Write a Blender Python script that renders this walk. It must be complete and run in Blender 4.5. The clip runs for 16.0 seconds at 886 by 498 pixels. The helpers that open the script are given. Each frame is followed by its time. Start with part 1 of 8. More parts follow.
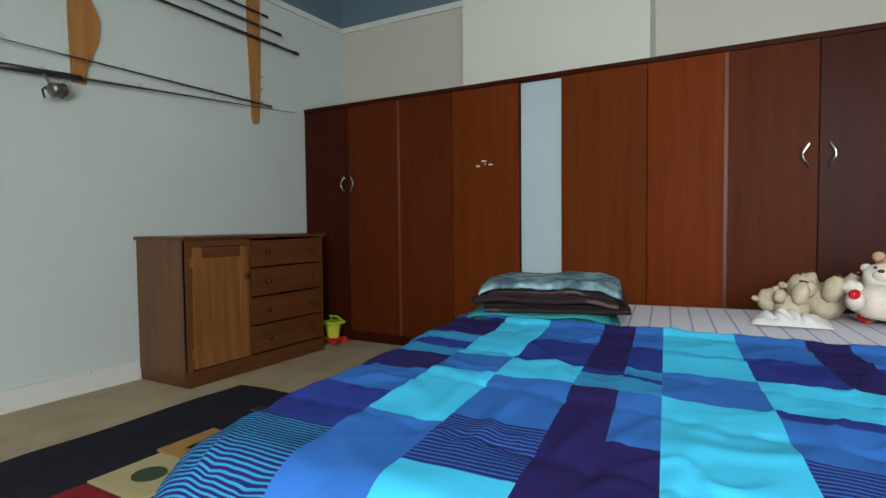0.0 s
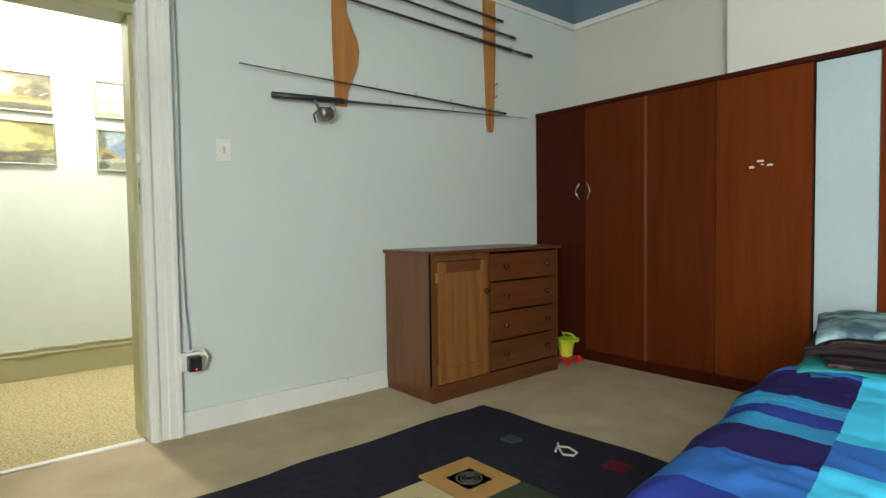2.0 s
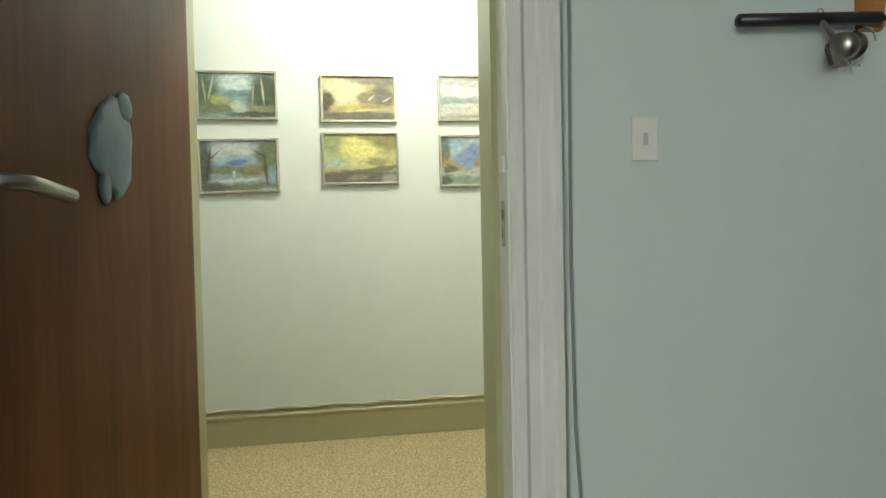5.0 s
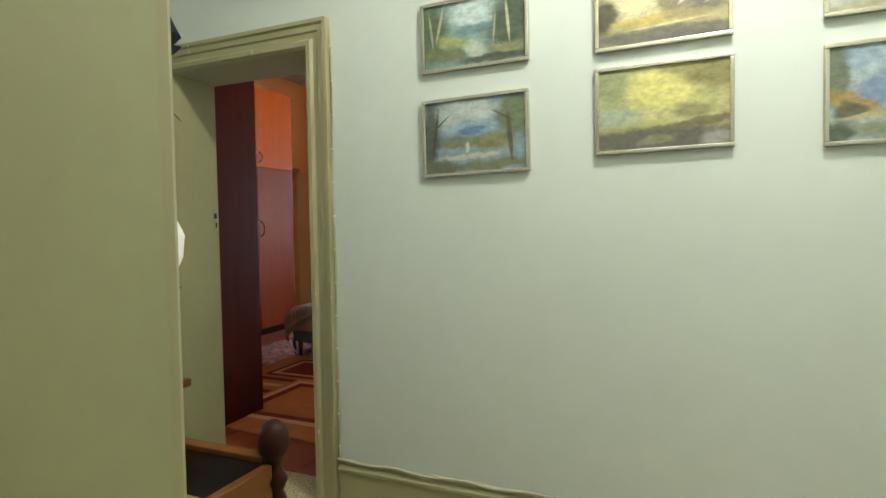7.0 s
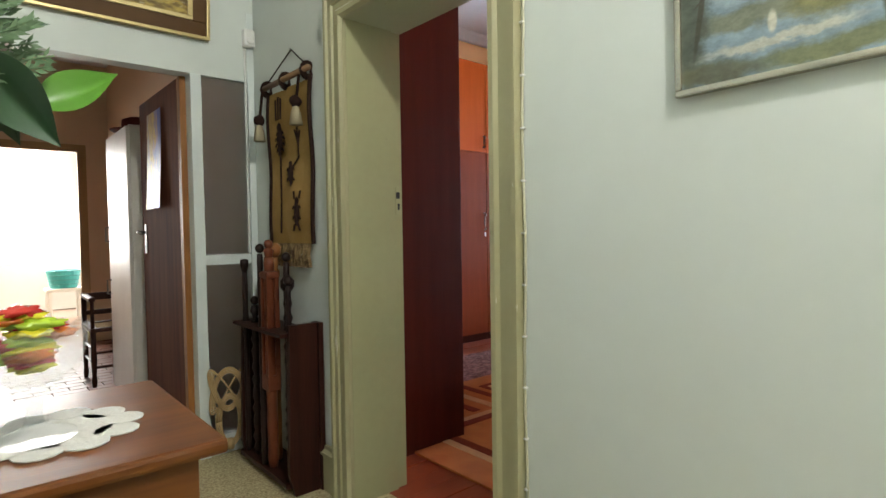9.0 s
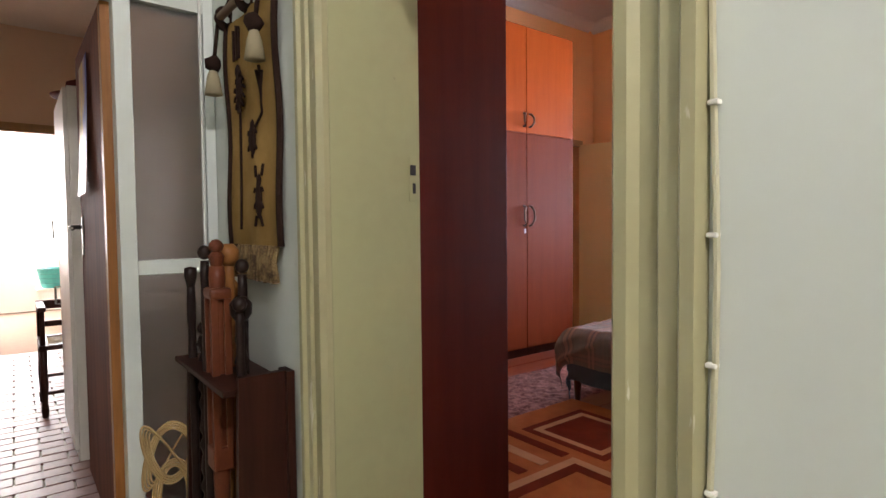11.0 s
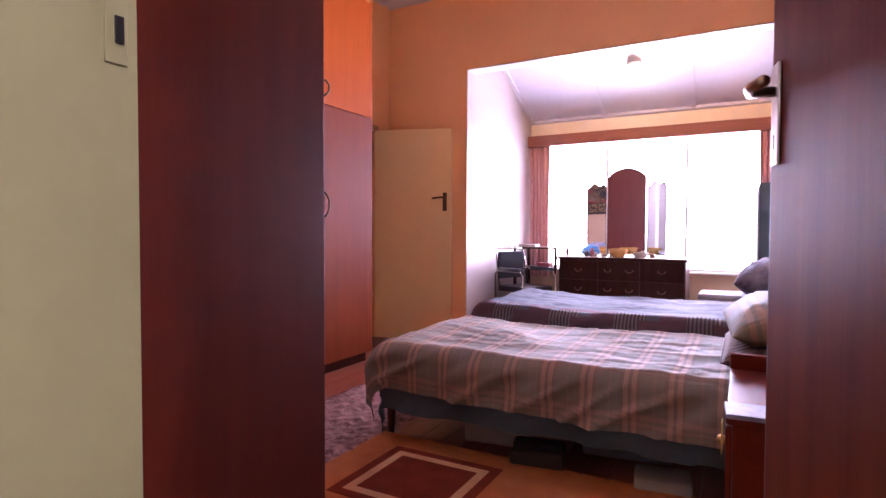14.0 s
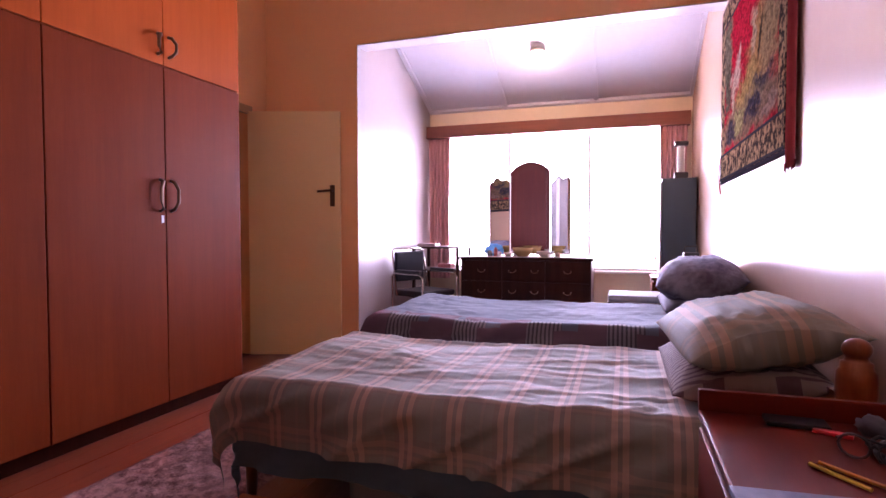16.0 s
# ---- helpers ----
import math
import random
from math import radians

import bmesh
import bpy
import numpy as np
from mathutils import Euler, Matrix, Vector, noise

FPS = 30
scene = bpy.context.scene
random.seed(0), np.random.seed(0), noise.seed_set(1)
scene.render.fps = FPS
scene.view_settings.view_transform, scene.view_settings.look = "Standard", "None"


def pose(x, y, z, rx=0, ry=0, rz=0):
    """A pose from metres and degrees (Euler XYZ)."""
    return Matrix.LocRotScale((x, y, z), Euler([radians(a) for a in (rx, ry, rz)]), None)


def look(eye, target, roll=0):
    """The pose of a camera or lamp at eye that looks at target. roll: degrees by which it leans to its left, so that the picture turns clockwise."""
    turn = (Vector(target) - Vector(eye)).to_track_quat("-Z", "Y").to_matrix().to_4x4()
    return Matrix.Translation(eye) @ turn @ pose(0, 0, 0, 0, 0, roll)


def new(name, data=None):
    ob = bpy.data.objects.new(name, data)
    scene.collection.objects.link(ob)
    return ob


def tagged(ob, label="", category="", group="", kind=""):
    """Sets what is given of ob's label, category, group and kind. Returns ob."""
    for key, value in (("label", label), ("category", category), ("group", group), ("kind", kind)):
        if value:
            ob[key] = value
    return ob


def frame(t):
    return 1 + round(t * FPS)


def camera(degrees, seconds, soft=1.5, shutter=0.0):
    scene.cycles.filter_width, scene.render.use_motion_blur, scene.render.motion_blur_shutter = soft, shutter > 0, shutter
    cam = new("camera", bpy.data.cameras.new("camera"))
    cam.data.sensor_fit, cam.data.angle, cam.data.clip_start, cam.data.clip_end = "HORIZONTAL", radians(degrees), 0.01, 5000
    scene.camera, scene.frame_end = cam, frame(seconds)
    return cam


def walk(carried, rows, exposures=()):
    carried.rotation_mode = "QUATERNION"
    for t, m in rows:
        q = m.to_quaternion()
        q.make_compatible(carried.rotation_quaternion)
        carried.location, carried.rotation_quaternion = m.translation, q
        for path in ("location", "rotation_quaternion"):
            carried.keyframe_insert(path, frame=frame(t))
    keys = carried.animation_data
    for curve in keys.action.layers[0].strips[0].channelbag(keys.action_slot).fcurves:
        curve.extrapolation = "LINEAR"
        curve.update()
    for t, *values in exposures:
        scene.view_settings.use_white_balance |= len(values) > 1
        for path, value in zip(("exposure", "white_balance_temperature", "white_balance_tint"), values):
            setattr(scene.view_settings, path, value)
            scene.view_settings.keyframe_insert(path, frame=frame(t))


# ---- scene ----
cam = camera(77.9, 16.0)
EXPOSURES = [(0, 0.0, 6700, 10), (0.5, 0.35, 6900, 9), (2, 0.42, 7100, 8), (3, 0.12, 7100, 8), (3.5, 0.02, 7100, 8), (6, -0.37, 7000, 0), (7, -0.38, 6900, 2), (8, -0.06, 6700, 7), (10.5, -0.04, 6500, 14), (11, 0.14, 6700, 20), (12, 0.48, 6700, 36), (13, 0.42, 6500, 44), (14.5, 0.44, 6500, 52), (15.5, 0.2, 6500, 54), (16, -0.03, 6500, 54)]
PATH = [
    (0, (-0.432, 0.24, 0.924), (-1.418, 1.977, 0.837), -0.6),
    (0.5, (-0.511, 0.252, 0.942), (-1.648, 1.895, 0.857), -0.6),
    (1, (-0.611, 0.248, 0.978), (-1.886, 1.786, 0.89), -0.7),
    (1.5, (-0.71, 0.254, 1.005), (-2.117, 1.673, 0.917), -0.7),
    (2, (-0.83, 0.27, 1.015), (-2.356, 1.56, 0.932), -0.8),
    (2.5, (-0.954, 0.345, 1.063), (-2.615, 1.455, 0.979), -1.2),
    (3, (-1.159, 0.371, 1.089), (-2.906, 1.34, 1.006), -1.2),
    (3.5, (-1.418, 0.379, 1.117), (-3.236, 1.208, 1.035), -1.2),
    (3.7, (-1.506, 0.402, 1.087), (-3.357, 1.158, 1.029), -1.3),
    (5.8, (-2.831, 0.536, 1.23), (-4.827, 0.44, 1.148), -1.2),
    (6, (-2.941, 0.553, 1.233), (-4.928, 0.335, 1.154), -1.2),
    (6.5, (-3.28, 0.547, 1.229), (-5.214, 0.044, 1.154), -0.9),
    (7, (-3.52, 0.536, 1.229), (-5.357, -0.25, 1.149), -0.9),
    (7.5, (-3.752, 0.459, 1.171), (-5.444, -0.606, 1.115), -1.4),
    (8, (-3.964, 0.425, 1.156), (-5.485, -0.872, 1.091), -1.5),
    (8.2, (-4.048, 0.385, 1.138), (-5.508, -0.98, 1.076), -1.5),
    (10.5, (-4.824, -0.349, 1.171), (-6.058, -1.921, 1.098), -0.5),
    (11, (-4.932, -0.55, 1.151), (-6.163, -2.124, 1.071), -0.6),
    (11.5, (-5.057, -0.755, 1.136), (-6.317, -2.306, 1.06), -0.5),
    (12, (-5.152, -0.896, 1.112), (-6.489, -2.382, 1.038), -0.4),
    (12.5, (-5.227, -1.013, 1.093), (-6.697, -2.368, 1.02), -0.2),
    (13.5, (-5.367, -1.172, 1.073), (-7.043, -2.262, 1.003), -0.1),
    (14, (-5.466, -1.224, 1.048), (-7.218, -2.186, 0.986), 0.2),
    (14.5, (-5.616, -1.26, 1.053), (-7.432, -2.097, 0.99), 0.1),
    (15, (-5.743, -1.305, 1.036), (-7.597, -2.051, 0.973), 0.2),
    (15.5, (-5.9, -1.371, 1.039), (-7.78, -2.05, 0.974), 0.1),
    (16, (-6.03, -1.429, 1.041), (-7.927, -2.058, 0.976), -0.1),
]
walk(cam, [(t, look(eye, target, roll)) for t, eye, target, roll in PATH], EXPOSURES)

# world and light
world = bpy.data.worlds.new("sky")
scene.world = world
world.use_nodes = True
wn = world.node_tree
sky = wn.nodes.new("ShaderNodeTexSky")
sky.sky_type, sky.sun_disc, sky.sun_elevation, sky.sun_rotation = "NISHITA", False, radians(48), radians(200)
wn.links.new(sky.outputs[0], wn.nodes["Background"].inputs[0])
wn.nodes["Background"].inputs[1].default_value = 0.12


def lamp(name, kind, m, power, colour, size=None, size_y=None):
    data = bpy.data.lights.new(name, kind)
    data.energy, data.color = power, colour
    if kind == "AREA":
        data.shape, data.size, data.size_y = "RECTANGLE", size, size_y
    elif kind == "POINT":
        data.shadow_soft_size = size
    elif kind == "SUN":
        data.angle = size
    ob = new(name, data)
    ob.matrix_world = m
    return ob


lamp("sun", "SUN", look((0, 0, 9), (2.2, -1.2, 5.5)), 2.5, (1.0, 0.94, 0.86), radians(0.5))
lamp("window_light_bedroom", "AREA", look((0.3, -1.62, 1.6), (0.3, 0, 0.75)), 205, (0.95, 0.98, 1.0), 1.6, 1.4)
lamp("window_light_alcove", "AREA", look((-12.32, -2.25, 1.5), (-9, -2.25, 2.3)), 415, (0.72, 0.83, 1.05), 2.5, 1.5).data.spread = radians(125)
lamp("window_light_kitchen", "AREA", look((-4.6, -10.2, 1.7), (-4.6, -6, 0.6)), 240, (1.0, 0.99, 0.97), 2.4, 1.8)
lamp("bulb_hall", "POINT", pose(-4.72, 0.75, 2.95), 140, (1.0, 0.98, 0.96), 0.06)


lamp("bulb_alcove", "POINT", pose(-11.33, -2.23, 2.66), 9, (1.0, 0.86, 0.62), 0.04)


# materials
def mat(name, col, col2=None, rough=0.6, metal=0.0, scale=6.0, fine=60.0, var=0.5, bump=0.15, stretch=(1, 1, 1), spec=0.5, coat=0.0, sheen=0.0, alpha=1.0):
    """Noise at two scales between two colours, with a fine relief."""
    m = bpy.data.materials.new(name)
    m.use_nodes = True
    nt = m.node_tree
    p = nt.nodes["Principled BSDF"]
    col2 = col2 or tuple(c * 0.82 for c in col)
    tc = nt.nodes.new("ShaderNodeTexCoord")
    mp = nt.nodes.new("ShaderNodeMapping")
    mp.inputs["Scale"].default_value = stretch
    nt.links.new(tc.outputs["Object"], mp.inputs[0])
    big, small = nt.nodes.new("ShaderNodeTexNoise"), nt.nodes.new("ShaderNodeTexNoise")
    big.inputs["Scale"].default_value, small.inputs["Scale"].default_value = scale, fine
    big.inputs["Detail"].default_value, small.inputs["Detail"].default_value = 4, 3
    for n in (big, small):
        nt.links.new(mp.outputs[0], n.inputs["Vector"])
    add = nt.nodes.new("ShaderNodeMath")
    add.operation = "ADD"
    half = nt.nodes.new("ShaderNodeMath")
    half.operation = "MULTIPLY"
    half.inputs[1].default_value = 0.45
    nt.links.new(small.outputs[0], half.inputs[0])
    nt.links.new(big.outputs[0], add.inputs[0])
    nt.links.new(half.outputs[0], add.inputs[1])
    rng = nt.nodes.new("ShaderNodeMapRange")
    rng.inputs[1].default_value, rng.inputs[2].default_value = 0.72 - 0.25, 0.72 + 0.25
    rng.inputs[3].default_value, rng.inputs[4].default_value = 0.5 - var / 2, 0.5 + var / 2
    nt.links.new(add.outputs[0], rng.inputs[0])
    mix = nt.nodes.new("ShaderNodeMix")
    mix.data_type = "RGBA"
    mix.inputs[6].default_value, mix.inputs[7].default_value = (*col, 1), (*col2, 1)
    nt.links.new(rng.outputs[0], mix.inputs[0])
    nt.links.new(mix.outputs[2], p.inputs["Base Color"])
    p.inputs["Roughness"].default_value, p.inputs["Metallic"].default_value = rough, metal
    p.inputs["Specular IOR Level"].default_value = spec if rough < 0.8 else min(spec, 0.12)
    p.inputs["Coat Weight"].default_value = coat
    p.inputs["Coat Roughness"].default_value = 0.12
    p.inputs["Sheen Weight"].default_value = sheen
    if bump:
        b = nt.nodes.new("ShaderNodeBump")
        b.inputs["Strength"].default_value, b.inputs["Distance"].default_value = bump, 0.004
        nt.links.new(add.outputs[0], b.inputs["Height"])
        nt.links.new(b.outputs[0], p.inputs["Normal"])
    return m


def wood(name, col, col2, axis="z", rough=0.35, coat=0.25, scale=1.0, spec=0.3, var=1.1):
    """Grain drawn out along one axis."""
    st = {"x": (0.6, 9, 9), "y": (9, 0.6, 9), "z": (9, 9, 0.6)}[axis]
    return mat(name, col, col2, rough=rough, scale=2.2 * scale, fine=14 * scale, var=var, bump=0.06, stretch=st, coat=coat, spec=spec)


def stripes(name, col, col2, period=0.012, duty=0.5, axis=1, rough=0.85, sheen=0.0, coord="Object"):
    """Two colours of thread in narrow bands."""
    m = mat(name, col, rough=rough, sheen=sheen, fine=300, var=0.3)
    nt = m.node_tree
    p = nt.nodes["Principled BSDF"]
    tc = nt.nodes.new("ShaderNodeTexCoord")
    sep = nt.nodes.new("ShaderNodeSeparateXYZ")
    nt.links.new(tc.outputs[coord], sep.inputs[0])
    div = nt.nodes.new("ShaderNodeMath")
    div.operation, div.inputs[1].default_value = "DIVIDE", period
    nt.links.new(sep.outputs[axis], div.inputs[0])
    fr = nt.nodes.new("ShaderNodeMath")
    fr.operation = "FRACT"
    nt.links.new(div.outputs[0], fr.inputs[0])
    gt = nt.nodes.new("ShaderNodeMath")
    gt.operation, gt.inputs[1].default_value = "GREATER_THAN", duty
    nt.links.new(fr.outputs[0], gt.inputs[0])
    mix = nt.nodes.new("ShaderNodeMix")
    mix.data_type = "RGBA"
    mix.inputs[6].default_value, mix.inputs[7].default_value = (*col, 1), (*col2, 1)
    nt.links.new(gt.outputs[0], mix.inputs[0])
    nt.links.new(mix.outputs[2], p.inputs["Base Color"])
    return m


def glow(name, col, power):
    m = bpy.data.materials.new(name)
    m.use_nodes = True
    p = m.node_tree.nodes["Principled BSDF"]
    p.inputs["Base Color"].default_value = (*col, 1)
    p.inputs["Emission Color"].default_value = (*col, 1)
    p.inputs["Emission Strength"].default_value = power
    return m


def glass(name, col=(1, 1, 1), rough=0.02):
    m = bpy.data.materials.new(name)
    m.use_nodes = True
    p = m.node_tree.nodes["Principled BSDF"]
    p.inputs["Base Color"].default_value = (*col, 1)
    p.inputs["Roughness"].default_value = rough
    p.inputs["Transmission Weight"].default_value = 1.0
    p.inputs["IOR"].default_value = 1.3
    return m


def canvas(name, sky_col, light_col, land, dark, seed, horizon=0.45, trees=0.0):
    """Loose painted landscape: sky with clouds over broken ground and trees."""
    m = bpy.data.materials.new(name)
    m.use_nodes = True
    nt = m.node_tree
    p = nt.nodes["Principled BSDF"]
    tc = nt.nodes.new("ShaderNodeTexCoord")
    sep = nt.nodes.new("ShaderNodeSeparateXYZ")
    nt.links.new(tc.outputs["Generated"], sep.inputs[0])
    mp = nt.nodes.new("ShaderNodeMapping")
    mp.inputs["Location"].default_value = (seed * 3.1, seed * 1.7, seed)
    mp.inputs["Scale"].default_value = (1, 1.6, 1)
    nt.links.new(tc.outputs["Generated"], mp.inputs[0])

    def noise_node(scale, detail):
        n = nt.nodes.new("ShaderNodeTexNoise")
        n.inputs["Scale"].default_value, n.inputs["Detail"].default_value = scale, detail
        nt.links.new(mp.outputs[0], n.inputs["Vector"])
        return n

    def mixer(a, b, f):
        x = nt.nodes.new("ShaderNodeMix")
        x.data_type = "RGBA"
        for k, v in ((6, a), (7, b)):
            if isinstance(v, tuple):
                x.inputs[k].default_value = (*v, 1)
            else:
                nt.links.new(v, x.inputs[k])
        nt.links.new(f, x.inputs[0])
        return x.outputs[2]

    def ramp(src, lo, hi):
        r = nt.nodes.new("ShaderNodeMapRange")
        r.inputs[1].default_value, r.inputs[2].default_value = lo, hi
        nt.links.new(src, r.inputs[0])
        return r.outputs[0]

    cloud, tree, fleck = noise_node(2.6, 8), noise_node(4.5, 12), noise_node(13, 14)
    trunkmap = nt.nodes.new("ShaderNodeMapping")
    trunkmap.inputs["Location"].default_value = (seed * 1.3, seed, seed * 2)
    trunkmap.inputs["Scale"].default_value = (4.5, 2.4, 1)
    nt.links.new(tc.outputs["Generated"], trunkmap.inputs[0])
    trunk = nt.nodes.new("ShaderNodeTexNoise")
    trunk.inputs["Scale"].default_value, trunk.inputs["Detail"].default_value = 1.6, 9
    nt.links.new(trunkmap.outputs[0], trunk.inputs["Vector"])
    skyc = mixer(sky_col, light_col, ramp(cloud.outputs[0], 0.36, 0.66))
    mid = tuple((a + b) * 0.5 for a, b in zip(land, sky_col))
    ground = mixer(mixer(dark, land, ramp(fleck.outputs[0], 0.38, 0.66)), mid, ramp(cloud.outputs[0], 0.50, 0.70))
    hz = nt.nodes.new("ShaderNodeMath")
    hz.operation = "MULTIPLY_ADD"
    hz.inputs[1].default_value, hz.inputs[2].default_value = 1.3, horizon - 0.65
    nt.links.new(tree.outputs[0], hz.inputs[0])
    dif = nt.nodes.new("ShaderNodeMath")
    dif.operation = "SUBTRACT"
    nt.links.new(sep.outputs[1], dif.inputs[0])
    nt.links.new(hz.outputs[0], dif.inputs[1])
    col = mixer(ground, skyc, ramp(dif.outputs[0], -0.16, 0.12))
    if trees:
        side = nt.nodes.new("ShaderNodeMath")
        side.operation, side.inputs[1].default_value = "SUBTRACT", 0.5
        nt.links.new(sep.outputs[0], side.inputs[0])
        far = nt.nodes.new("ShaderNodeMath")
        far.operation = "ABSOLUTE"
        nt.links.new(side.outputs[0], far.inputs[0])
        tsum = nt.nodes.new("ShaderNodeMath")
        tsum.operation = "MULTIPLY_ADD"
        tsum.inputs[1].default_value = trees
        nt.links.new(far.outputs[0], tsum.inputs[0])
        nt.links.new(trunk.outputs[0], tsum.inputs[2])
        leaf = mixer(dark, tuple(a * 0.6 + b * 0.3 for a, b in zip(land, sky_col)), ramp(fleck.outputs[0], 0.44, 0.66))
        col = mixer(col, leaf, ramp(tsum.outputs[0], 0.60, 0.76))
    glint = noise_node(22, 6)
    col = mixer(col, tuple(min(1, a * 0.5 + b * 0.6) for a, b in zip(land, light_col)), ramp(glint.outputs[0], 0.60, 0.80))
    nt.links.new(col, p.inputs["Base Color"])
    p.inputs["Roughness"].default_value = 0.4
    p.inputs["Specular IOR Level"].default_value = 0.25
    bmp = nt.nodes.new("ShaderNodeBump")
    bmp.inputs["Strength"].default_value, bmp.inputs["Distance"].default_value = 0.2, 0.003
    nt.links.new(fleck.outputs[0], bmp.inputs["Height"])
    nt.links.new(bmp.outputs[0], p.inputs["Normal"])
    return m


def painted(name, ground, strokes, seed, warp=0.12, axis=1, rough=0.4, dabs=11, depth=(0.70, 1.28)):
    """A picture laid in with soft-edged strokes: each has a centre, radii, turn and colour; axis is the upward one."""
    m = bpy.data.materials.new(name)
    m.use_nodes = True
    nt = m.node_tree
    p = nt.nodes["Principled BSDF"]
    tc = nt.nodes.new("ShaderNodeTexCoord")
    sep = nt.nodes.new("ShaderNodeSeparateXYZ")
    nt.links.new(tc.outputs["Generated"], sep.inputs[0])
    flat = nt.nodes.new("ShaderNodeCombineXYZ")
    nt.links.new(sep.outputs[0], flat.inputs[0])
    nt.links.new(sep.outputs[axis], flat.inputs[1])

    def noise_node(scale, detail, rough_=0.6):
        off = nt.nodes.new("ShaderNodeVectorMath")
        off.inputs[1].default_value = (seed * 3.1, seed * 1.7, seed)
        nt.links.new(flat.outputs[0], off.inputs[0])
        n = nt.nodes.new("ShaderNodeTexNoise")
        n.inputs["Scale"].default_value, n.inputs["Detail"].default_value, n.inputs["Roughness"].default_value = scale, detail, rough_
        nt.links.new(off.outputs[0], n.inputs["Vector"])
        return n

    wob = noise_node(5.0, 8, 0.68)
    shift = nt.nodes.new("ShaderNodeVectorMath")
    shift.operation = "MULTIPLY_ADD"
    shift.inputs[1].default_value = (warp * 2, warp * 2, 0)
    nt.links.new(wob.outputs["Color"], shift.inputs[0])
    centred = nt.nodes.new("ShaderNodeVectorMath")
    centred.inputs[1].default_value = (-warp, -warp, 0)
    nt.links.new(flat.outputs[0], centred.inputs[0])
    nt.links.new(centred.outputs[0], shift.inputs[2])
    out = None
    for (cx, cy), (rx, ry), turn, col in strokes:
        mp = nt.nodes.new("ShaderNodeMapping")
        mp.vector_type = "TEXTURE"
        mp.inputs["Location"].default_value = (cx, cy, 0)
        mp.inputs["Rotation"].default_value = (0, 0, radians(turn))
        mp.inputs["Scale"].default_value = (rx, ry, 1)
        thin = min(rx, ry) < 0.03
        nt.links.new((flat if thin else shift).outputs[0], mp.inputs[0])
        ln = nt.nodes.new("ShaderNodeVectorMath")
        ln.operation = "LENGTH"
        nt.links.new(mp.outputs[0], ln.inputs[0])
        rg = nt.nodes.new("ShaderNodeMapRange")
        rg.interpolation_type = "SMOOTHSTEP"
        rg.inputs[1].default_value, rg.inputs[2].default_value = (1.2, 0.6) if thin else (1.25, 0.55)
        rg.inputs[3].default_value, rg.inputs[4].default_value = 0, 0.92
        nt.links.new(ln.outputs["Value"], rg.inputs[0])
        mx = nt.nodes.new("ShaderNodeMix")
        mx.data_type = "RGBA"
        mx.inputs[7].default_value = (*col, 1)
        if out is None:
            mx.inputs[6].default_value = (*ground, 1)
        else:
            nt.links.new(out, mx.inputs[6])
        nt.links.new(rg.outputs[0], mx.inputs[0])
        out = mx.outputs[2]
    dab = noise_node(dabs, 9, 0.7)
    tone = nt.nodes.new("ShaderNodeMapRange")
    tone.inputs[1].default_value, tone.inputs[2].default_value, tone.inputs[3].default_value, tone.inputs[4].default_value = 0.32, 0.68, *depth
    nt.links.new(dab.outputs[0], tone.inputs[0])
    sc = nt.nodes.new("ShaderNodeVectorMath")
    sc.operation = "SCALE"
    nt.links.new(out, sc.inputs[0])
    nt.links.new(tone.outputs[0], sc.inputs["Scale"])
    nt.links.new(sc.outputs[0], p.inputs["Base Color"])
    p.inputs["Roughness"].default_value = rough
    p.inputs["Specular IOR Level"].default_value = 0.3 if rough < 0.6 else 0.0
    bmp = nt.nodes.new("ShaderNodeBump")
    bmp.inputs["Strength"].default_value, bmp.inputs["Distance"].default_value = 0.2, 0.002
    nt.links.new(dab.outputs[0], bmp.inputs["Height"])
    nt.links.new(bmp.outputs[0], p.inputs["Normal"])
    return m


WALL_BLUE = mat("wall_blue_paint", (0.522, 0.585, 0.572), (0.482, 0.55, 0.542), rough=0.55, scale=1.5, fine=25, var=0.7, bump=0.08)
WALL_DARK = mat("frieze_blue_paint", (0.11, 0.17, 0.22), (0.09, 0.15, 0.20), rough=0.6, scale=1.5, fine=25, bump=0.08)
WALL_CREAM = mat("breast_cream_paint", (0.60, 0.62, 0.57), (0.56, 0.58, 0.52), rough=0.6, scale=1.5, fine=25, bump=0.08)
WALL_BACK = mat("cream_grey_paint", (0.50, 0.50, 0.44), (0.46, 0.46, 0.40), rough=0.6, scale=1.5, fine=25, bump=0.08)
WHITE = mat("white_gloss_paint", (0.66, 0.68, 0.66), (0.56, 0.58, 0.55), rough=0.35, scale=3, fine=40, var=0.6, bump=0.06)
OLIVE = mat("olive_gloss_paint", (0.37, 0.345, 0.20), (0.32, 0.30, 0.17), rough=0.32, scale=3, fine=35, var=0.7, bump=0.1)
OLIVE_PALE = mat("olive_jamb_paint", (0.36, 0.358, 0.195), (0.31, 0.308, 0.168), rough=0.38, scale=2, fine=30, var=0.7, bump=0.1)
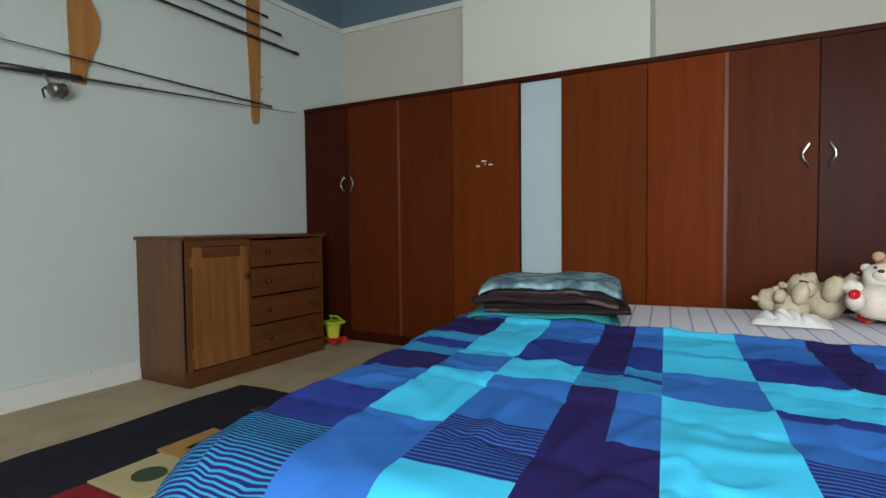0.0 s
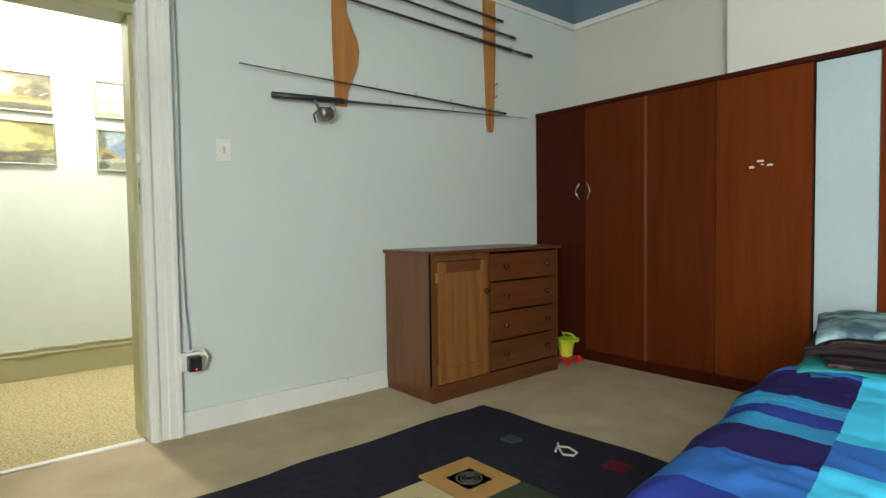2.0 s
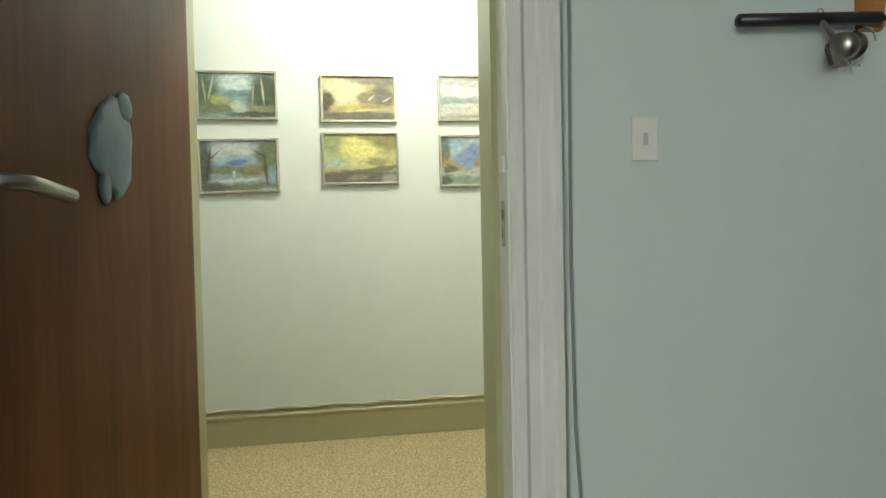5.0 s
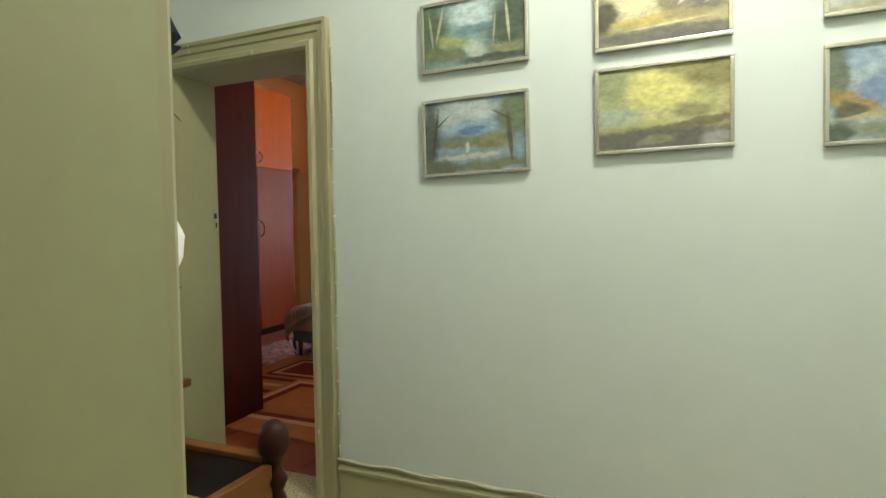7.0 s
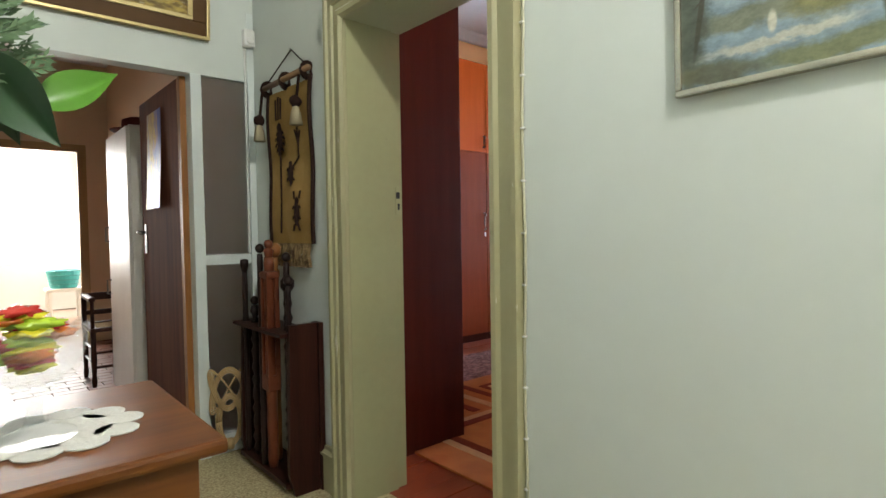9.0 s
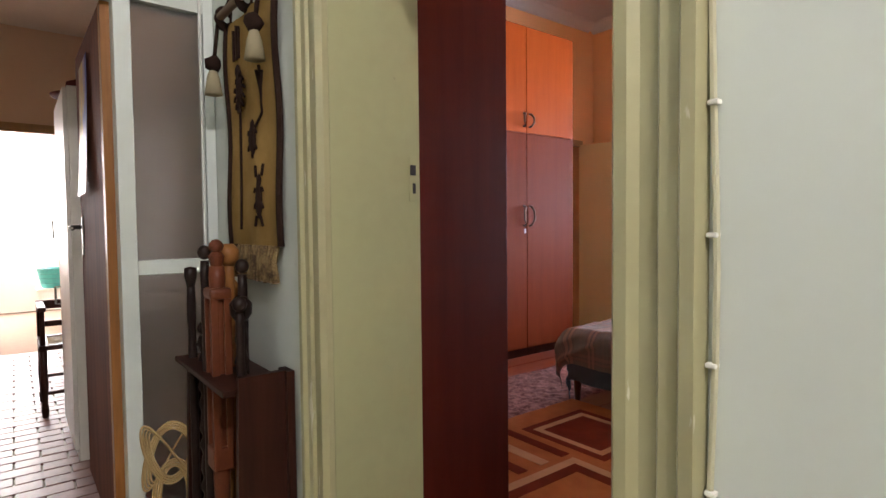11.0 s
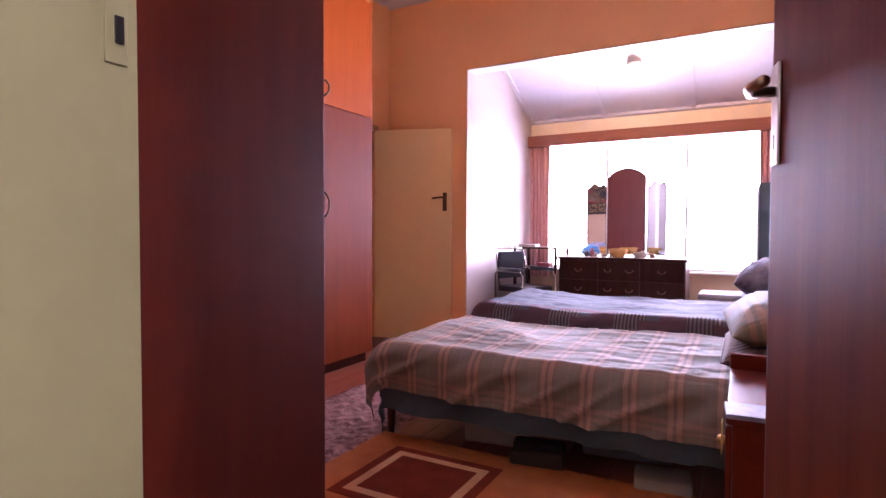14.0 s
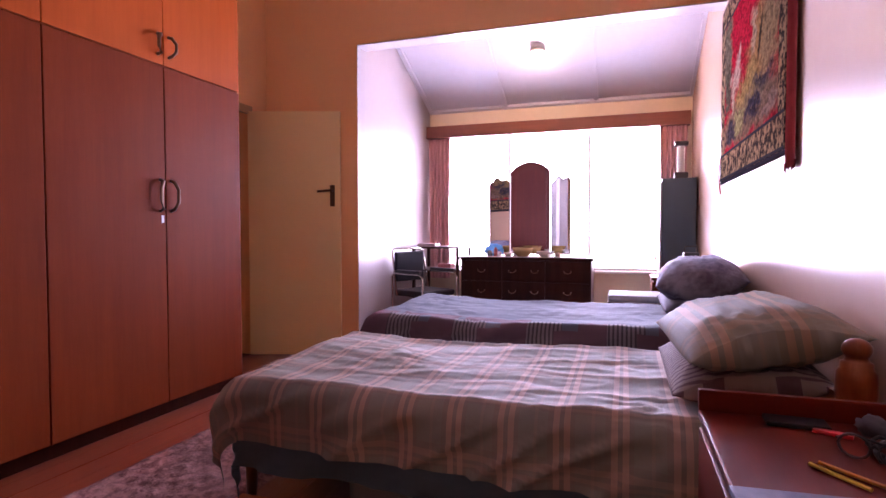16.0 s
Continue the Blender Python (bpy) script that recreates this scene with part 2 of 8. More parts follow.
def chipped(m, col, amount, stretch):
    """Small worn chips of another colour through a paint."""
    nt = m.node_tree
    p = nt.nodes["Principled BSDF"]
    src = p.inputs["Base Color"].links[0].from_socket
    tc = nt.nodes.new("ShaderNodeTexCoord")
    mp = nt.nodes.new("ShaderNodeMapping")
    mp.inputs["Scale"].default_value = stretch
    nt.links.new(tc.outputs["Object"], mp.inputs[0])
    n = nt.nodes.new("ShaderNodeTexNoise")
    n.inputs["Scale"].default_value, n.inputs["Detail"].default_value = 9, 6
    nt.links.new(mp.outputs[0], n.inputs["Vector"])
    r = nt.nodes.new("ShaderNodeMapRange")
    r.inputs[1].default_value, r.inputs[2].default_value = amount, amount + 0.02
    nt.links.new(n.outputs[0], r.inputs[0])
    mx = nt.nodes.new("ShaderNodeMix")
    mx.data_type = "RGBA"
    mx.inputs[7].default_value = (*col, 1)
    nt.links.new(src, mx.inputs[6])
    nt.links.new(r.outputs[0], mx.inputs[0])
    nt.links.new(mx.outputs[2], p.inputs["Base Color"])


chipped(OLIVE, (0.58, 0.56, 0.44), 0.695, (2.2, 2.2, 0.5))
chipped(OLIVE_PALE, (0.16, 0.12, 0.07), 0.735, (1.5, 1.5, 0.9))
chipped(WHITE, (0.30, 0.27, 0.21), 0.715, (2.2, 2.2, 0.5))
WALL_HALL = mat("hall_green_paint", (0.60, 0.64, 0.595), (0.555, 0.595, 0.555), rough=0.5, scale=1.2, fine=9, var=0.8, bump=1.0)
WALL_PEACH = mat("peach_paint", (0.93, 0.54, 0.24), (0.88, 0.50, 0.22), rough=0.55, scale=1.5, fine=25, var=0.6, bump=0.08)
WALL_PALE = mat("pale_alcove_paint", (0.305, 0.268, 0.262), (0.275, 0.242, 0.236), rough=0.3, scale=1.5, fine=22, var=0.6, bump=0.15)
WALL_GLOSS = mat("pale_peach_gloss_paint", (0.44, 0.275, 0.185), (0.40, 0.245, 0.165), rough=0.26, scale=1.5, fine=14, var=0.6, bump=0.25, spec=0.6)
CEIL = mat("ceiling_paint", (0.74, 0.74, 0.72), rough=0.8, scale=1, fine=20, var=0.4, bump=0.05)
CARPET = mat("beige_carpet", (0.43, 0.36, 0.245), (0.33, 0.27, 0.18), rough=0.95, scale=4, fine=420, var=1.0, bump=0.8, sheen=0.0)
CARPET_HALL = mat("speckled_hall_carpet", (0.52, 0.45, 0.26), (0.27, 0.215, 0.11), rough=0.95, scale=90, fine=260, var=1.6, bump=1.0, sheen=0.0)
# wardrobe browns step from lit to shaded: window light put into the veneer colour
BROWN_WARD = wood("wardrobe_veneer", (0.140, 0.030, 0.006), (0.088, 0.018, 0.004), "z", rough=0.45, coat=0.0, spec=0.05, var=0.75)
BROWN_LIT = wood("wardrobe_lit_veneer", (0.175, 0.032, 0.005), (0.104, 0.018, 0.003), "z", rough=0.45, coat=0.0, spec=0.05, var=0.8)
BROWN_HALF_LIT = wood("wardrobe_half_lit_veneer", (0.096, 0.020, 0.005), (0.060, 0.012, 0.003), "z", rough=0.45, coat=0.0, spec=0.05, var=0.75)
BROWN_DARK = wood("wardrobe_dark_shaded_veneer", (0.052, 0.010, 0.005), (0.030, 0.006, 0.003), "z", rough=0.4, coat=0.0, spec=0.06, var=0.7)
BROWN_EDGE = wood("wardrobe_edge", (0.16, 0.045, 0.02), (0.09, 0.025, 0.012), "z", rough=0.45)
PINE = wood("stained_pine", (0.140, 0.058, 0.017), (0.085, 0.032, 0.010), "z", rough=0.4)
PINE_X = wood("stained_pine_across", (0.120, 0.040, 0.012), (0.075, 0.023, 0.008), "y", rough=0.38)
PINE_LIGHT = wood("light_pine", (0.25, 0.110, 0.030), (0.15, 0.058, 0.016), "z", rough=0.4)
KNOB = mat("dark_knob", (0.05, 0.018, 0.009), rough=0.25, coat=0.5)
DOOR_WOOD = wood("worn_door_wood", (0.150, 0.056, 0.020), (0.088, 0.030, 0.011), "z", rough=0.45, coat=0.0, spec=0.10, var=0.9)
RACK_WOOD = wood("rack_pine", (0.40, 0.19, 0.055), (0.30, 0.13, 0.035), "z", rough=0.5, coat=0.1)
CHROME = mat("chrome", (0.72, 0.72, 0.70), rough=0.16, metal=1.0, var=0.3, bump=0.02)
STEEL = mat("brushed_steel", (0.30, 0.295, 0.275), rough=0.35, metal=1.0, var=0.5, bump=0.05)
BRASS = mat("brass", (0.55, 0.38, 0.13), rough=0.3, metal=1.0, bump=0.03)
BLACK = mat("black_plastic", (0.015, 0.015, 0.017), rough=0.4)
CARBON = mat("rod_blank", (0.035, 0.022, 0.020), rough=0.25, coat=0.5)
CORK = mat("cork_grip", (0.16, 0.11, 0.07), rough=0.8, scale=60, bump=0.3)
PLASTIC_WHITE = mat("white_plastic", (0.72, 0.72, 0.68), rough=0.35, var=0.2)
NAVY = mat("navy_rug_pile", (0.012, 0.012, 0.022), (0.02, 0.02, 0.03), rough=0.95, scale=20, fine=500, var=1, bump=0.8, sheen=0.0)


def cloth(name, col, **kw):
    return mat(name, col, tuple(c * 0.88 for c in col), rough=0.85, scale=5, fine=500, var=0.5, bump=0.12, sheen=0.0, **kw)


# mesh helpers
def part(name, bm, material, parent=None, label="", smooth=False):
    me = bpy.data.meshes.new(name)
    bmesh.ops.recalc_face_normals(bm, faces=bm.faces)
    bm.to_mesh(me)
    bm.free()
    for mm in material if isinstance(material, (list, tuple)) else (material,):
        me.materials.append(mm)
    if smooth:
        me.polygons.foreach_set("use_smooth", [True] * len(me.polygons))
    ob = new(name, me)
    if parent is not None:
        ob.parent = parent
    return tagged(ob, label)


def thing(name, at, label, category, rz=0, group="", kind=""):
    ob = new(name)
    ob.empty_display_size = 0.1
    ob.matrix_world = pose(*at, 0, 0, rz)
    return tagged(ob, label, category, group, kind)


def box(x0, y0, z0, x1, y1, z1, bev=0.0, bm=None):
    bm = bm or bmesh.new()
    r = bmesh.ops.create_cube(bm, size=1)
    vs = r["verts"]
    for v in vs:
        v.co = Vector(((x0 + x1) / 2 + v.co.x * abs(x1 - x0), (y0 + y1) / 2 + v.co.y * abs(y1 - y0), (z0 + z1) / 2 + v.co.z * abs(z1 - z0)))
    if bev:
        es = list({e for v in vs for e in v.link_edges})
        bmesh.ops.bevel(bm, geom=es, offset=bev, segments=2, affect="EDGES", profile=0.6)
    return bm


def tube(pts, r, seg=8, bm=None, r1=None):
    """A round bar along points, with the radius going from r to r1."""
    bm = bm or bmesh.new()
    pts = [Vector(p) for p in pts]
    rings, n = [], len(pts)
    ref = Vector((0.31, 0.52, 0.79))
    for i, p in enumerate(pts):
        d = (pts[min(i + 1, n - 1)] - pts[max(i - 1, 0)]).normalized()
        a = d.cross(ref).normalized()
        b = d.cross(a)
        rr = r if r1 is None else r + (r1 - r) * i / max(n - 1, 1)
        rings.append([bm.verts.new(p + rr * (math.cos(k * 2 * math.pi / seg) * a + math.sin(k * 2 * math.pi / seg) * b)) for k in range(seg)])
    for i in range(n - 1):
        for k in range(seg):
            bm.faces.new((rings[i][k], rings[i][(k + 1) % seg], rings[i + 1][(k + 1) % seg], rings[i + 1][k]))
    bm.faces.new(rings[0][::-1])
    bm.faces.new(rings[-1])
    return bm


def lathe(profile, seg=20, bm=None, at=(0, 0, 0), turn=None):
    """A turned shape from (radius, height) pairs about z."""
    bm = bm or bmesh.new()
    rings = []
    for r, z in profile:
        ring = []
        for k in range(seg):
            v = Vector((max(r, 0.0005) * math.cos(2 * math.pi * k / seg), max(r, 0.0005) * math.sin(2 * math.pi * k / seg), z))
            if turn:
                v = turn @ v
            ring.append(bm.verts.new(v + Vector(at)))
        rings.append(ring)
    for i in range(len(rings) - 1):
        for k in range(seg):
            bm.faces.new((rings[i][k], rings[i][(k + 1) % seg], rings[i + 1][(k + 1) % seg], rings[i + 1][k]))
    bm.faces.new(rings[0][::-1])
    bm.faces.new(rings[-1])
    return bm


def ball(c, r, sx=1, sy=1, sz=1, bm=None, lumps=0.0, sub=2):
    bm = bm or bmesh.new()
    vs = bmesh.ops.create_icosphere(bm, subdivisions=sub, radius=1)["verts"]
    for v in vs:
        k = 1 + lumps * noise.noise(v.co * 2.3 + Vector(c) * 7)
        v.co = Vector(c) + Vector((v.co.x * r * sx, v.co.y * r * sy, v.co.z * r * sz)) * k
    return bm


def sheet(fn, nu, nv, bm=None, closed=False):
    """A surface from fn(u, v) with u and v from 0 to 1."""
    bm = bm or bmesh.new()
    g = [[bm.verts.new(fn(i / nu, j / nv)) for j in range(nv + 1)] for i in range(nu + 1)]
    for i in range(nu):
        for j in range(nv):
            bm.faces.new((g[i][j], g[i + 1][j], g[i + 1][j + 1], g[i][j + 1]))
    return bm


def prism(outline, h0, h1, plane="yz", bm=None):
    """An outline pushed from h0 to h1 along the third axis."""
    bm = bm or bmesh.new()

    def put(a, b, h):
        return {"yz": (h, a, b), "xz": (a, h, b), "xy": (a, b, h)}[plane]

    lo, hi = [bm.verts.new(put(a, b, h0)) for a, b in outline], [bm.verts.new(put(a, b, h1)) for a, b in outline]
    n = len(outline)
    for k in range(n):
        bm.faces.new((lo[k], lo[(k + 1) % n], hi[(k + 1) % n], hi[k]))
    bm.faces.new(lo[::-1])
    bm.faces.new(hi)
    return bm


def structure(name, bm, material, label="", smooth=False):
    return tagged(part(name, bm, material, None, label, smooth), kind="structure")


# layout: bedroom, hall, far bedroom
W1A, W1B = -3.71, -3.945
W2A, W2B = -5.55, -5.83
BACK, CEILZ = 4.19, 3.4
D1L, D1R, D1H = 0.03, 0.843, 2.035
D2L, D2R, D2H = -1.795, -0.972, 2.02
EAST, SOUTH = 1.45, -1.55
HN, HS = 2.6, -2.77
R2N, R2S, R2W, ALC = -0.79, -4.43, -10.154, -12.1


def boxes(*bs):
    bm = bmesh.new()
    for b in bs:
        box(*b, bm=bm)
    return bm


# bedroom shell
structure("floor_bedroom", box(W1A - 0.1, SOUTH - 0.2, -0.12, EAST + 0.2, BACK + 0.2, 0), CARPET, "worn beige carpet of the bedroom")
structure("wall_bedroom_door", boxes((W1B + 0.004, SOUTH, 0, W1A, D1L - 0.045, 2.66), (W1B + 0.004, D1R + 0.024, 0, W1A, BACK, 2.66), (W1B + 0.004, D1L - 0.045, D1H + 0.045, W1A, D1R + 0.024, 2.66)), WALL_BLUE, "pale blue-grey painted bedroom wall")
structure("wall_bedroom_frieze", boxes((W1B + 0.004, SOUTH, 2.66, W1A - 0.002, BACK, CEILZ), (W1A, BACK - 0.002, 2.66, -2.36, BACK + 0.2, CEILZ), (-1.02, BACK - 0.002, 2.66, EAST, BACK + 0.2, CEILZ)), WALL_DARK, "dark slate-blue frieze above the picture rail")
structure("wall_bedroom_back", boxes((W1A, BACK, 0, EAST + 0.2, BACK + 0.2, 2.66)), WALL_BACK, "pale cream-grey wall behind the wardrobes")
structure("chimney_breast", box(-2.36, 3.97, 0, -1.02, BACK - 0.004, CEILZ), WALL_CREAM, "pale cream chimney breast above the wardrobes")
structure("wall_bedroom_east", box(EAST, SOUTH, 0, EAST + 0.2, BACK, CEILZ), WALL_BLUE, "pale blue-grey bedroom side wall")
structure("wall_bedroom_south", boxes((W1A - 0.2, SOUTH - 0.2, 0, -0.6, SOUTH, CEILZ), (1.2, SOUTH - 0.2, 0, EAST + 0.2, SOUTH, CEILZ), (-0.6, SOUTH - 0.2, 0, 1.2, SOUTH, 0.85), (-0.6, SOUTH - 0.2, 2.35, 1.2, SOUTH, CEILZ)), WALL_BLUE, "pale blue-grey window wall")
structure("ceiling_bedroom", box(W1B + 0.004, SOUTH - 0.2, CEILZ, EAST + 0.2, BACK + 0.2, CEILZ + 0.12), CEIL)
structure("picture_rail", boxes((W1A - 0.002, D1L - 1.5, 2.655, W1A + 0.022, BACK, 2.70), (W1A + 0.022, BACK - 0.024, 2.655, -2.36, BACK, 2.70), (-1.02, BACK - 0.024, 2.655, EAST, BACK, 2.70)), WHITE, "white painted picture rail")
structure("baseboard_bedroom", boxes((W1A - 0.002, 0.998, 0, W1A + 0.018, 3.70, 0.115), (W1A - 0.002, SOUTH, 0, W1A + 0.018, -0.13, 0.115)), WHITE, "white painted skirting board")


def architrave(name, face, out, yl, yr, top, w, material, label):
    """Moulded casing round a doorway in a wall across x; out is the side it stands on."""
    ob = thing(name, (face, (yl + yr) / 2, 0), label, "door casing", kind="structure")
    c = (yl + yr) / 2
    prof = [(0, 0.012), (0.012, 0.026), (0.03, 0.026), (0.042, 0.016), (w * 0.55, 0.016), (w * 0.6, 0.024), (w * 0.8, 0.024), (w * 0.86, 0.034), (w, 0.034)]

    def run(path):
        bm = bmesh.new()
        rows = []
        for cy, cz, ny, nz in path:
            rows.append([bm.verts.new((out * d, cy - c + ny * a, cz + nz * a)) for a, d in [(0, -0.003)] + prof + [(w, -0.003)]])
        for i in range(len(rows) - 1):
            for k in range(len(rows[0]) - 1):
                bm.faces.new((rows[i][k], rows[i][k + 1], rows[i + 1][k + 1], rows[i + 1][k]))
        bmesh.ops.holes_fill(bm, edges=[e for e in bm.edges if e.is_boundary], sides=0)
        return bm

    part("jamb_casing", run([(yl, 0, -1, 0), (yl, top, -1, 1)]), material, ob)
    part("head_casing", run([(yl, top, -1, 1), (yr, top, 1, 1)]), material, ob)
    part("jamb_casing", run([(yr, top, 1, 1), (yr, 0, 1, 0)]), material, ob)
    return ob


architrave("trim_door_bedroom", W1A, 1, D1L - 0.045, D1R + 0.022, D1H + 0.045, 0.132, WHITE, "chipped white moulded casing round the bedroom doorway")
architrave("trim_door_bedroom_hall", W1B, -1, D1L, D1R, D1H, 0.125, OLIVE, "olive moulded casing on the hall side of the doorway")
architrave("trim_door_far", W2A, 1, D2L, D2R, D2H, 0.12, OLIVE, "olive moulded casing round the far bedroom doorway")
lining = thing("door_lining_bedroom", (0, 0, 0), "olive painted door lining with knocks", "door lining", kind="structure")
for bd in ((W1B, D1L - 0.045, 0, -3.76, D1L, D1H), (W1B, D1R, 0, -3.80, D1R + 0.0235, D1H), (W1B, D1L - 0.045, D1H, -3.76, D1R + 0.0235, D1H + 0.045)):
    part("board", box(*bd), OLIVE_PALE, lining)
lining = thing("door_rebate_bedroom", (0, 0, 0), "white painted door rebate", "door lining", kind="structure")
for bd in ((-3.76, D1L - 0.048, 0, W1A + 0.004, D1L - 0.042, D1H + 0.04), (-3.80, D1R + 0.017, 0, W1A + 0.004, D1R + 0.0235, D1H + 0.04), (-3.76, D1L - 0.042, D1H + 0.041, W1A + 0.004, D1R + 0.017, D1H + 0.047)):
    part("board", box(*bd), WHITE, lining)
lining = thing("door_lining_far", (0, 0, 0), "olive painted lining of the far doorway", "door lining", kind="structure")
for bd in ((W2B + 0.05, D2L - 0.04, 0, W2A - 0.004, D2L, D2H), (W2B - 0.004, D2L - 0.06, 0, W2B + 0.05, D2L - 0.012, D2H + 0.03), (W2B + 0.05, D2R, 0, W2A - 0.004, D2R + 0.04, D2H), (W2B - 0.004, D2R + 0.03, 0, W2B + 0.05, D2R + 0.055, D2H + 0.03), (W2B - 0.004, D2L - 0.04, D2H, W2A - 0.004, D2R + 0.04, D2H + 0.04)):
    part("board", box(*bd), OLIVE_PALE, lining)
structure("threshold_strip", box(-3.78, D1L, 0.0, -3.745, D1R, 0.009, 0.003), WHITE, "pale metal carpet strip in the doorway")

# hall shell
structure("floor_hall", box(W2A - 0.22, HS - 0.1, -0.12, W1A - 0.1, HN, -0.002), CARPET_HALL, "speckled olive hall carpet")
structure("wall_hall_bedroom_side", boxes((W1B, -2.77, 0, W1B + 0.003, D1L - 0.045, CEILZ), (W1B, D1R + 0.045, 0, W1B + 0.003, HN, CEILZ), (W1B, D1L - 0.045, D1H + 0.045, W1B + 0.003, D1R + 0.045, CEILZ)), WALL_HALL, "pale green hall wall")
structure("wall_hall_pictures", boxes((W2B, HS - 0.2, 0, W2A, D2L - 0.04, CEILZ), (W2B, D2R + 0.04, 0, W2A, HN - 0.002, CEILZ), (W2B, D2L - 0.04, D2H + 0.04, W2A, D2R + 0.04, CEILZ)), WALL_HALL, "pale green plastered hall wall hung with pictures")
structure("wall_hall_end", box(W2B, HN, 0, W1B - 0.002, HN + 0.2, CEILZ), WALL_HALL, "pale green hall end wall")
structure("ceiling_hall", box(W2B, HS - 0.2, CEILZ, W1B + 0.003, HN + 0.2, CEILZ + 0.12), CEIL)


def skirting(name, y0, y1):
    bm = prism([(0, 0), (0.022, 0), (0.022, 0.155), (0.030, 0.160), (0.030, 0.172), (0.016, 0.184), (0.012, 0.198), (0, 0.202)], y0, y1, "xz")
    for v in bm.verts:
        v.co.x += W2A - 0.002
    return structure(name, bm, OLIVE, "tall olive moulded skirting board")


skirting("baseboard_hall", D2R + 0.13, HN)
skirting("baseboard_hall_short", -2.03, D2L - 0.13)

# far bedroom shell
structure("floor_far_bedroom_base", box(ALC - 0.2, R2S - 0.2, -0.14, W2B + 0.16, R2N + 0.2, -0.022), BROWN_EDGE, "dark subfloor")
structure("wall_far_hall_side", boxes((W2B - 0.003, R2S, 0, W2B - 0.001, D2L - 0.06, CEILZ), (W2B - 0.003, D2R + 0.055, 0, W2B - 0.001, R2N, CEILZ), (W2B - 0.003, D2L - 0.06, D2H + 0.045, W2B - 0.001, D2R + 0.055, CEILZ)), WALL_PEACH, "peach painted wall beside the door")
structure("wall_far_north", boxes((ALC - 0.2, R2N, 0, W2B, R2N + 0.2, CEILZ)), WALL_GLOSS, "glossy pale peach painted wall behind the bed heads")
structure("wall_far_south", boxes((R2W - 0.2, R2S - 0.2, 0, -9.91, R2S, CEILZ), (-9.11, R2S - 0.2, 0, W2B, R2S, CEILZ), (-9.91, R2S - 0.2, 2.06, -9.11, R2S, CEILZ)), WALL_PEACH, "peach painted wall behind the built-in wardrobe")
structure("wall_far_west", boxes((R2W - 0.16, R2S, 0, R2W, -3.545, CEILZ), (R2W - 0.16, -3.545, 2.585, R2W, R2N, CEILZ)), WALL_PEACH, "peach wall with the wide alcove opening")
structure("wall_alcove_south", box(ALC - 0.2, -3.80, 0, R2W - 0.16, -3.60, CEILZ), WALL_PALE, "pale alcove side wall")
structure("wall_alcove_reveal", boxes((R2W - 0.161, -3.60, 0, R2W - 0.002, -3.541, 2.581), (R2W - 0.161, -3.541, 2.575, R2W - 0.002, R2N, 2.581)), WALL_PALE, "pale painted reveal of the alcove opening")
structure("wall_alcove_window", boxes((ALC - 0.2, -3.60, 0, ALC, R2N, 0.61), (ALC - 0.2, -3.60, 2.22, ALC, R2N, 2.9), (ALC - 0.2, -3.60, 0.61, ALC, -3.52, 2.22), (ALC - 0.2, -0.95, 0.61, ALC, R2N, 2.22)), mat("cream_window_wall", (0.70, 0.60, 0.42), rough=0.5, scale=1.5, fine=20), "cream wall round the alcove window")
structure("ceiling_far_bedroom", box(R2W - 0.16, R2S - 0.2, CEILZ, W2B, R2N + 0.2, CEILZ + 0.12), CEIL)
structure("wall_far_doorway_back", boxes((-10.1, R2S - 1.3, 0, -8.9, R2S - 1.2, 2.4), (-10.1, R2S - 1.2, 2.3, -8.9, R2S - 0.2, 2.4), (-10.2, R2S - 1.3, -0.02, -10.1, R2S - 0.2, 2.4), (-8.9, R2S - 1.3, -0.02, -8.8, R2S - 0.2, 2.4), (-10.1, R2S - 1.2, -0.03, -8.9, R2S - 0.2, -0.01)), WALL_PEACH, "plain passage wall behind the open door")


def alcove_ceiling():
    bm = prism([(R2W - 0.16, 3.22), (ALC, 2.43), (ALC - 0.2, 2.43), (ALC - 0.2, 2.55), (R2W - 0.16, 3.34)], -3.60, R2N, "xz")
    for y in (-3.595, -2.72, -1.75, -0.82):
        prism([(R2W - 0.17, 3.215), (ALC + 0.01, 2.43 + 0.003), (ALC + 0.01, 2.408), (R2W - 0.17, 3.193)], y, y + 0.045, "xz", bm)
    prism([(ALC, 2.425), (ALC + 0.03, 2.44), (ALC + 0.03, 2.41), (ALC, 2.395)], -3.595, R2N - 0.005, "xz", bm)
    return structure("ceiling_alcove", bm, mat("alcove_ceiling_board", (0.52, 0.52, 0.57), rough=0.5, scale=2, fine=15), "sloping white boarded ceiling with cover strips")


alcove_ceiling()
cor = bmesh.new()
prism([(R2W, CEILZ), (R2W + 0.10, CEILZ), (R2W + 0.09, CEILZ - 0.03), (R2W + 0.03, CEILZ - 0.09), (R2W, CEILZ - 0.10)], R2S, R2N, "xz", cor)
prism([(R2S, CEILZ), (R2S + 0.10, CEILZ), (R2S + 0.09, CEILZ - 0.03), (R2S + 0.03, CEILZ - 0.09), (R2S, CEILZ - 0.10)], R2W + 0.1, W2B - 0.01, "yz", cor)
structure("cornice_far_bedroom", cor, CEIL, "white moulded plaster cornice")

# doors
def door_leaf(name, hinge, rz, width, height, material, edge_material, label):
    d = thing(name, (*hinge, 0.008), label, "door", rz, kind="structure")
    part("panel", box(0, -0.0195, 0, width - 0.008, 0.0195, height, 0.0015), material, d)
    part("lock_stile_edge", box(width - 0.008, -0.0195, 0, width, 0.0195, height, 0.001), edge_material, d, "lighter raw wood edge")
    return d


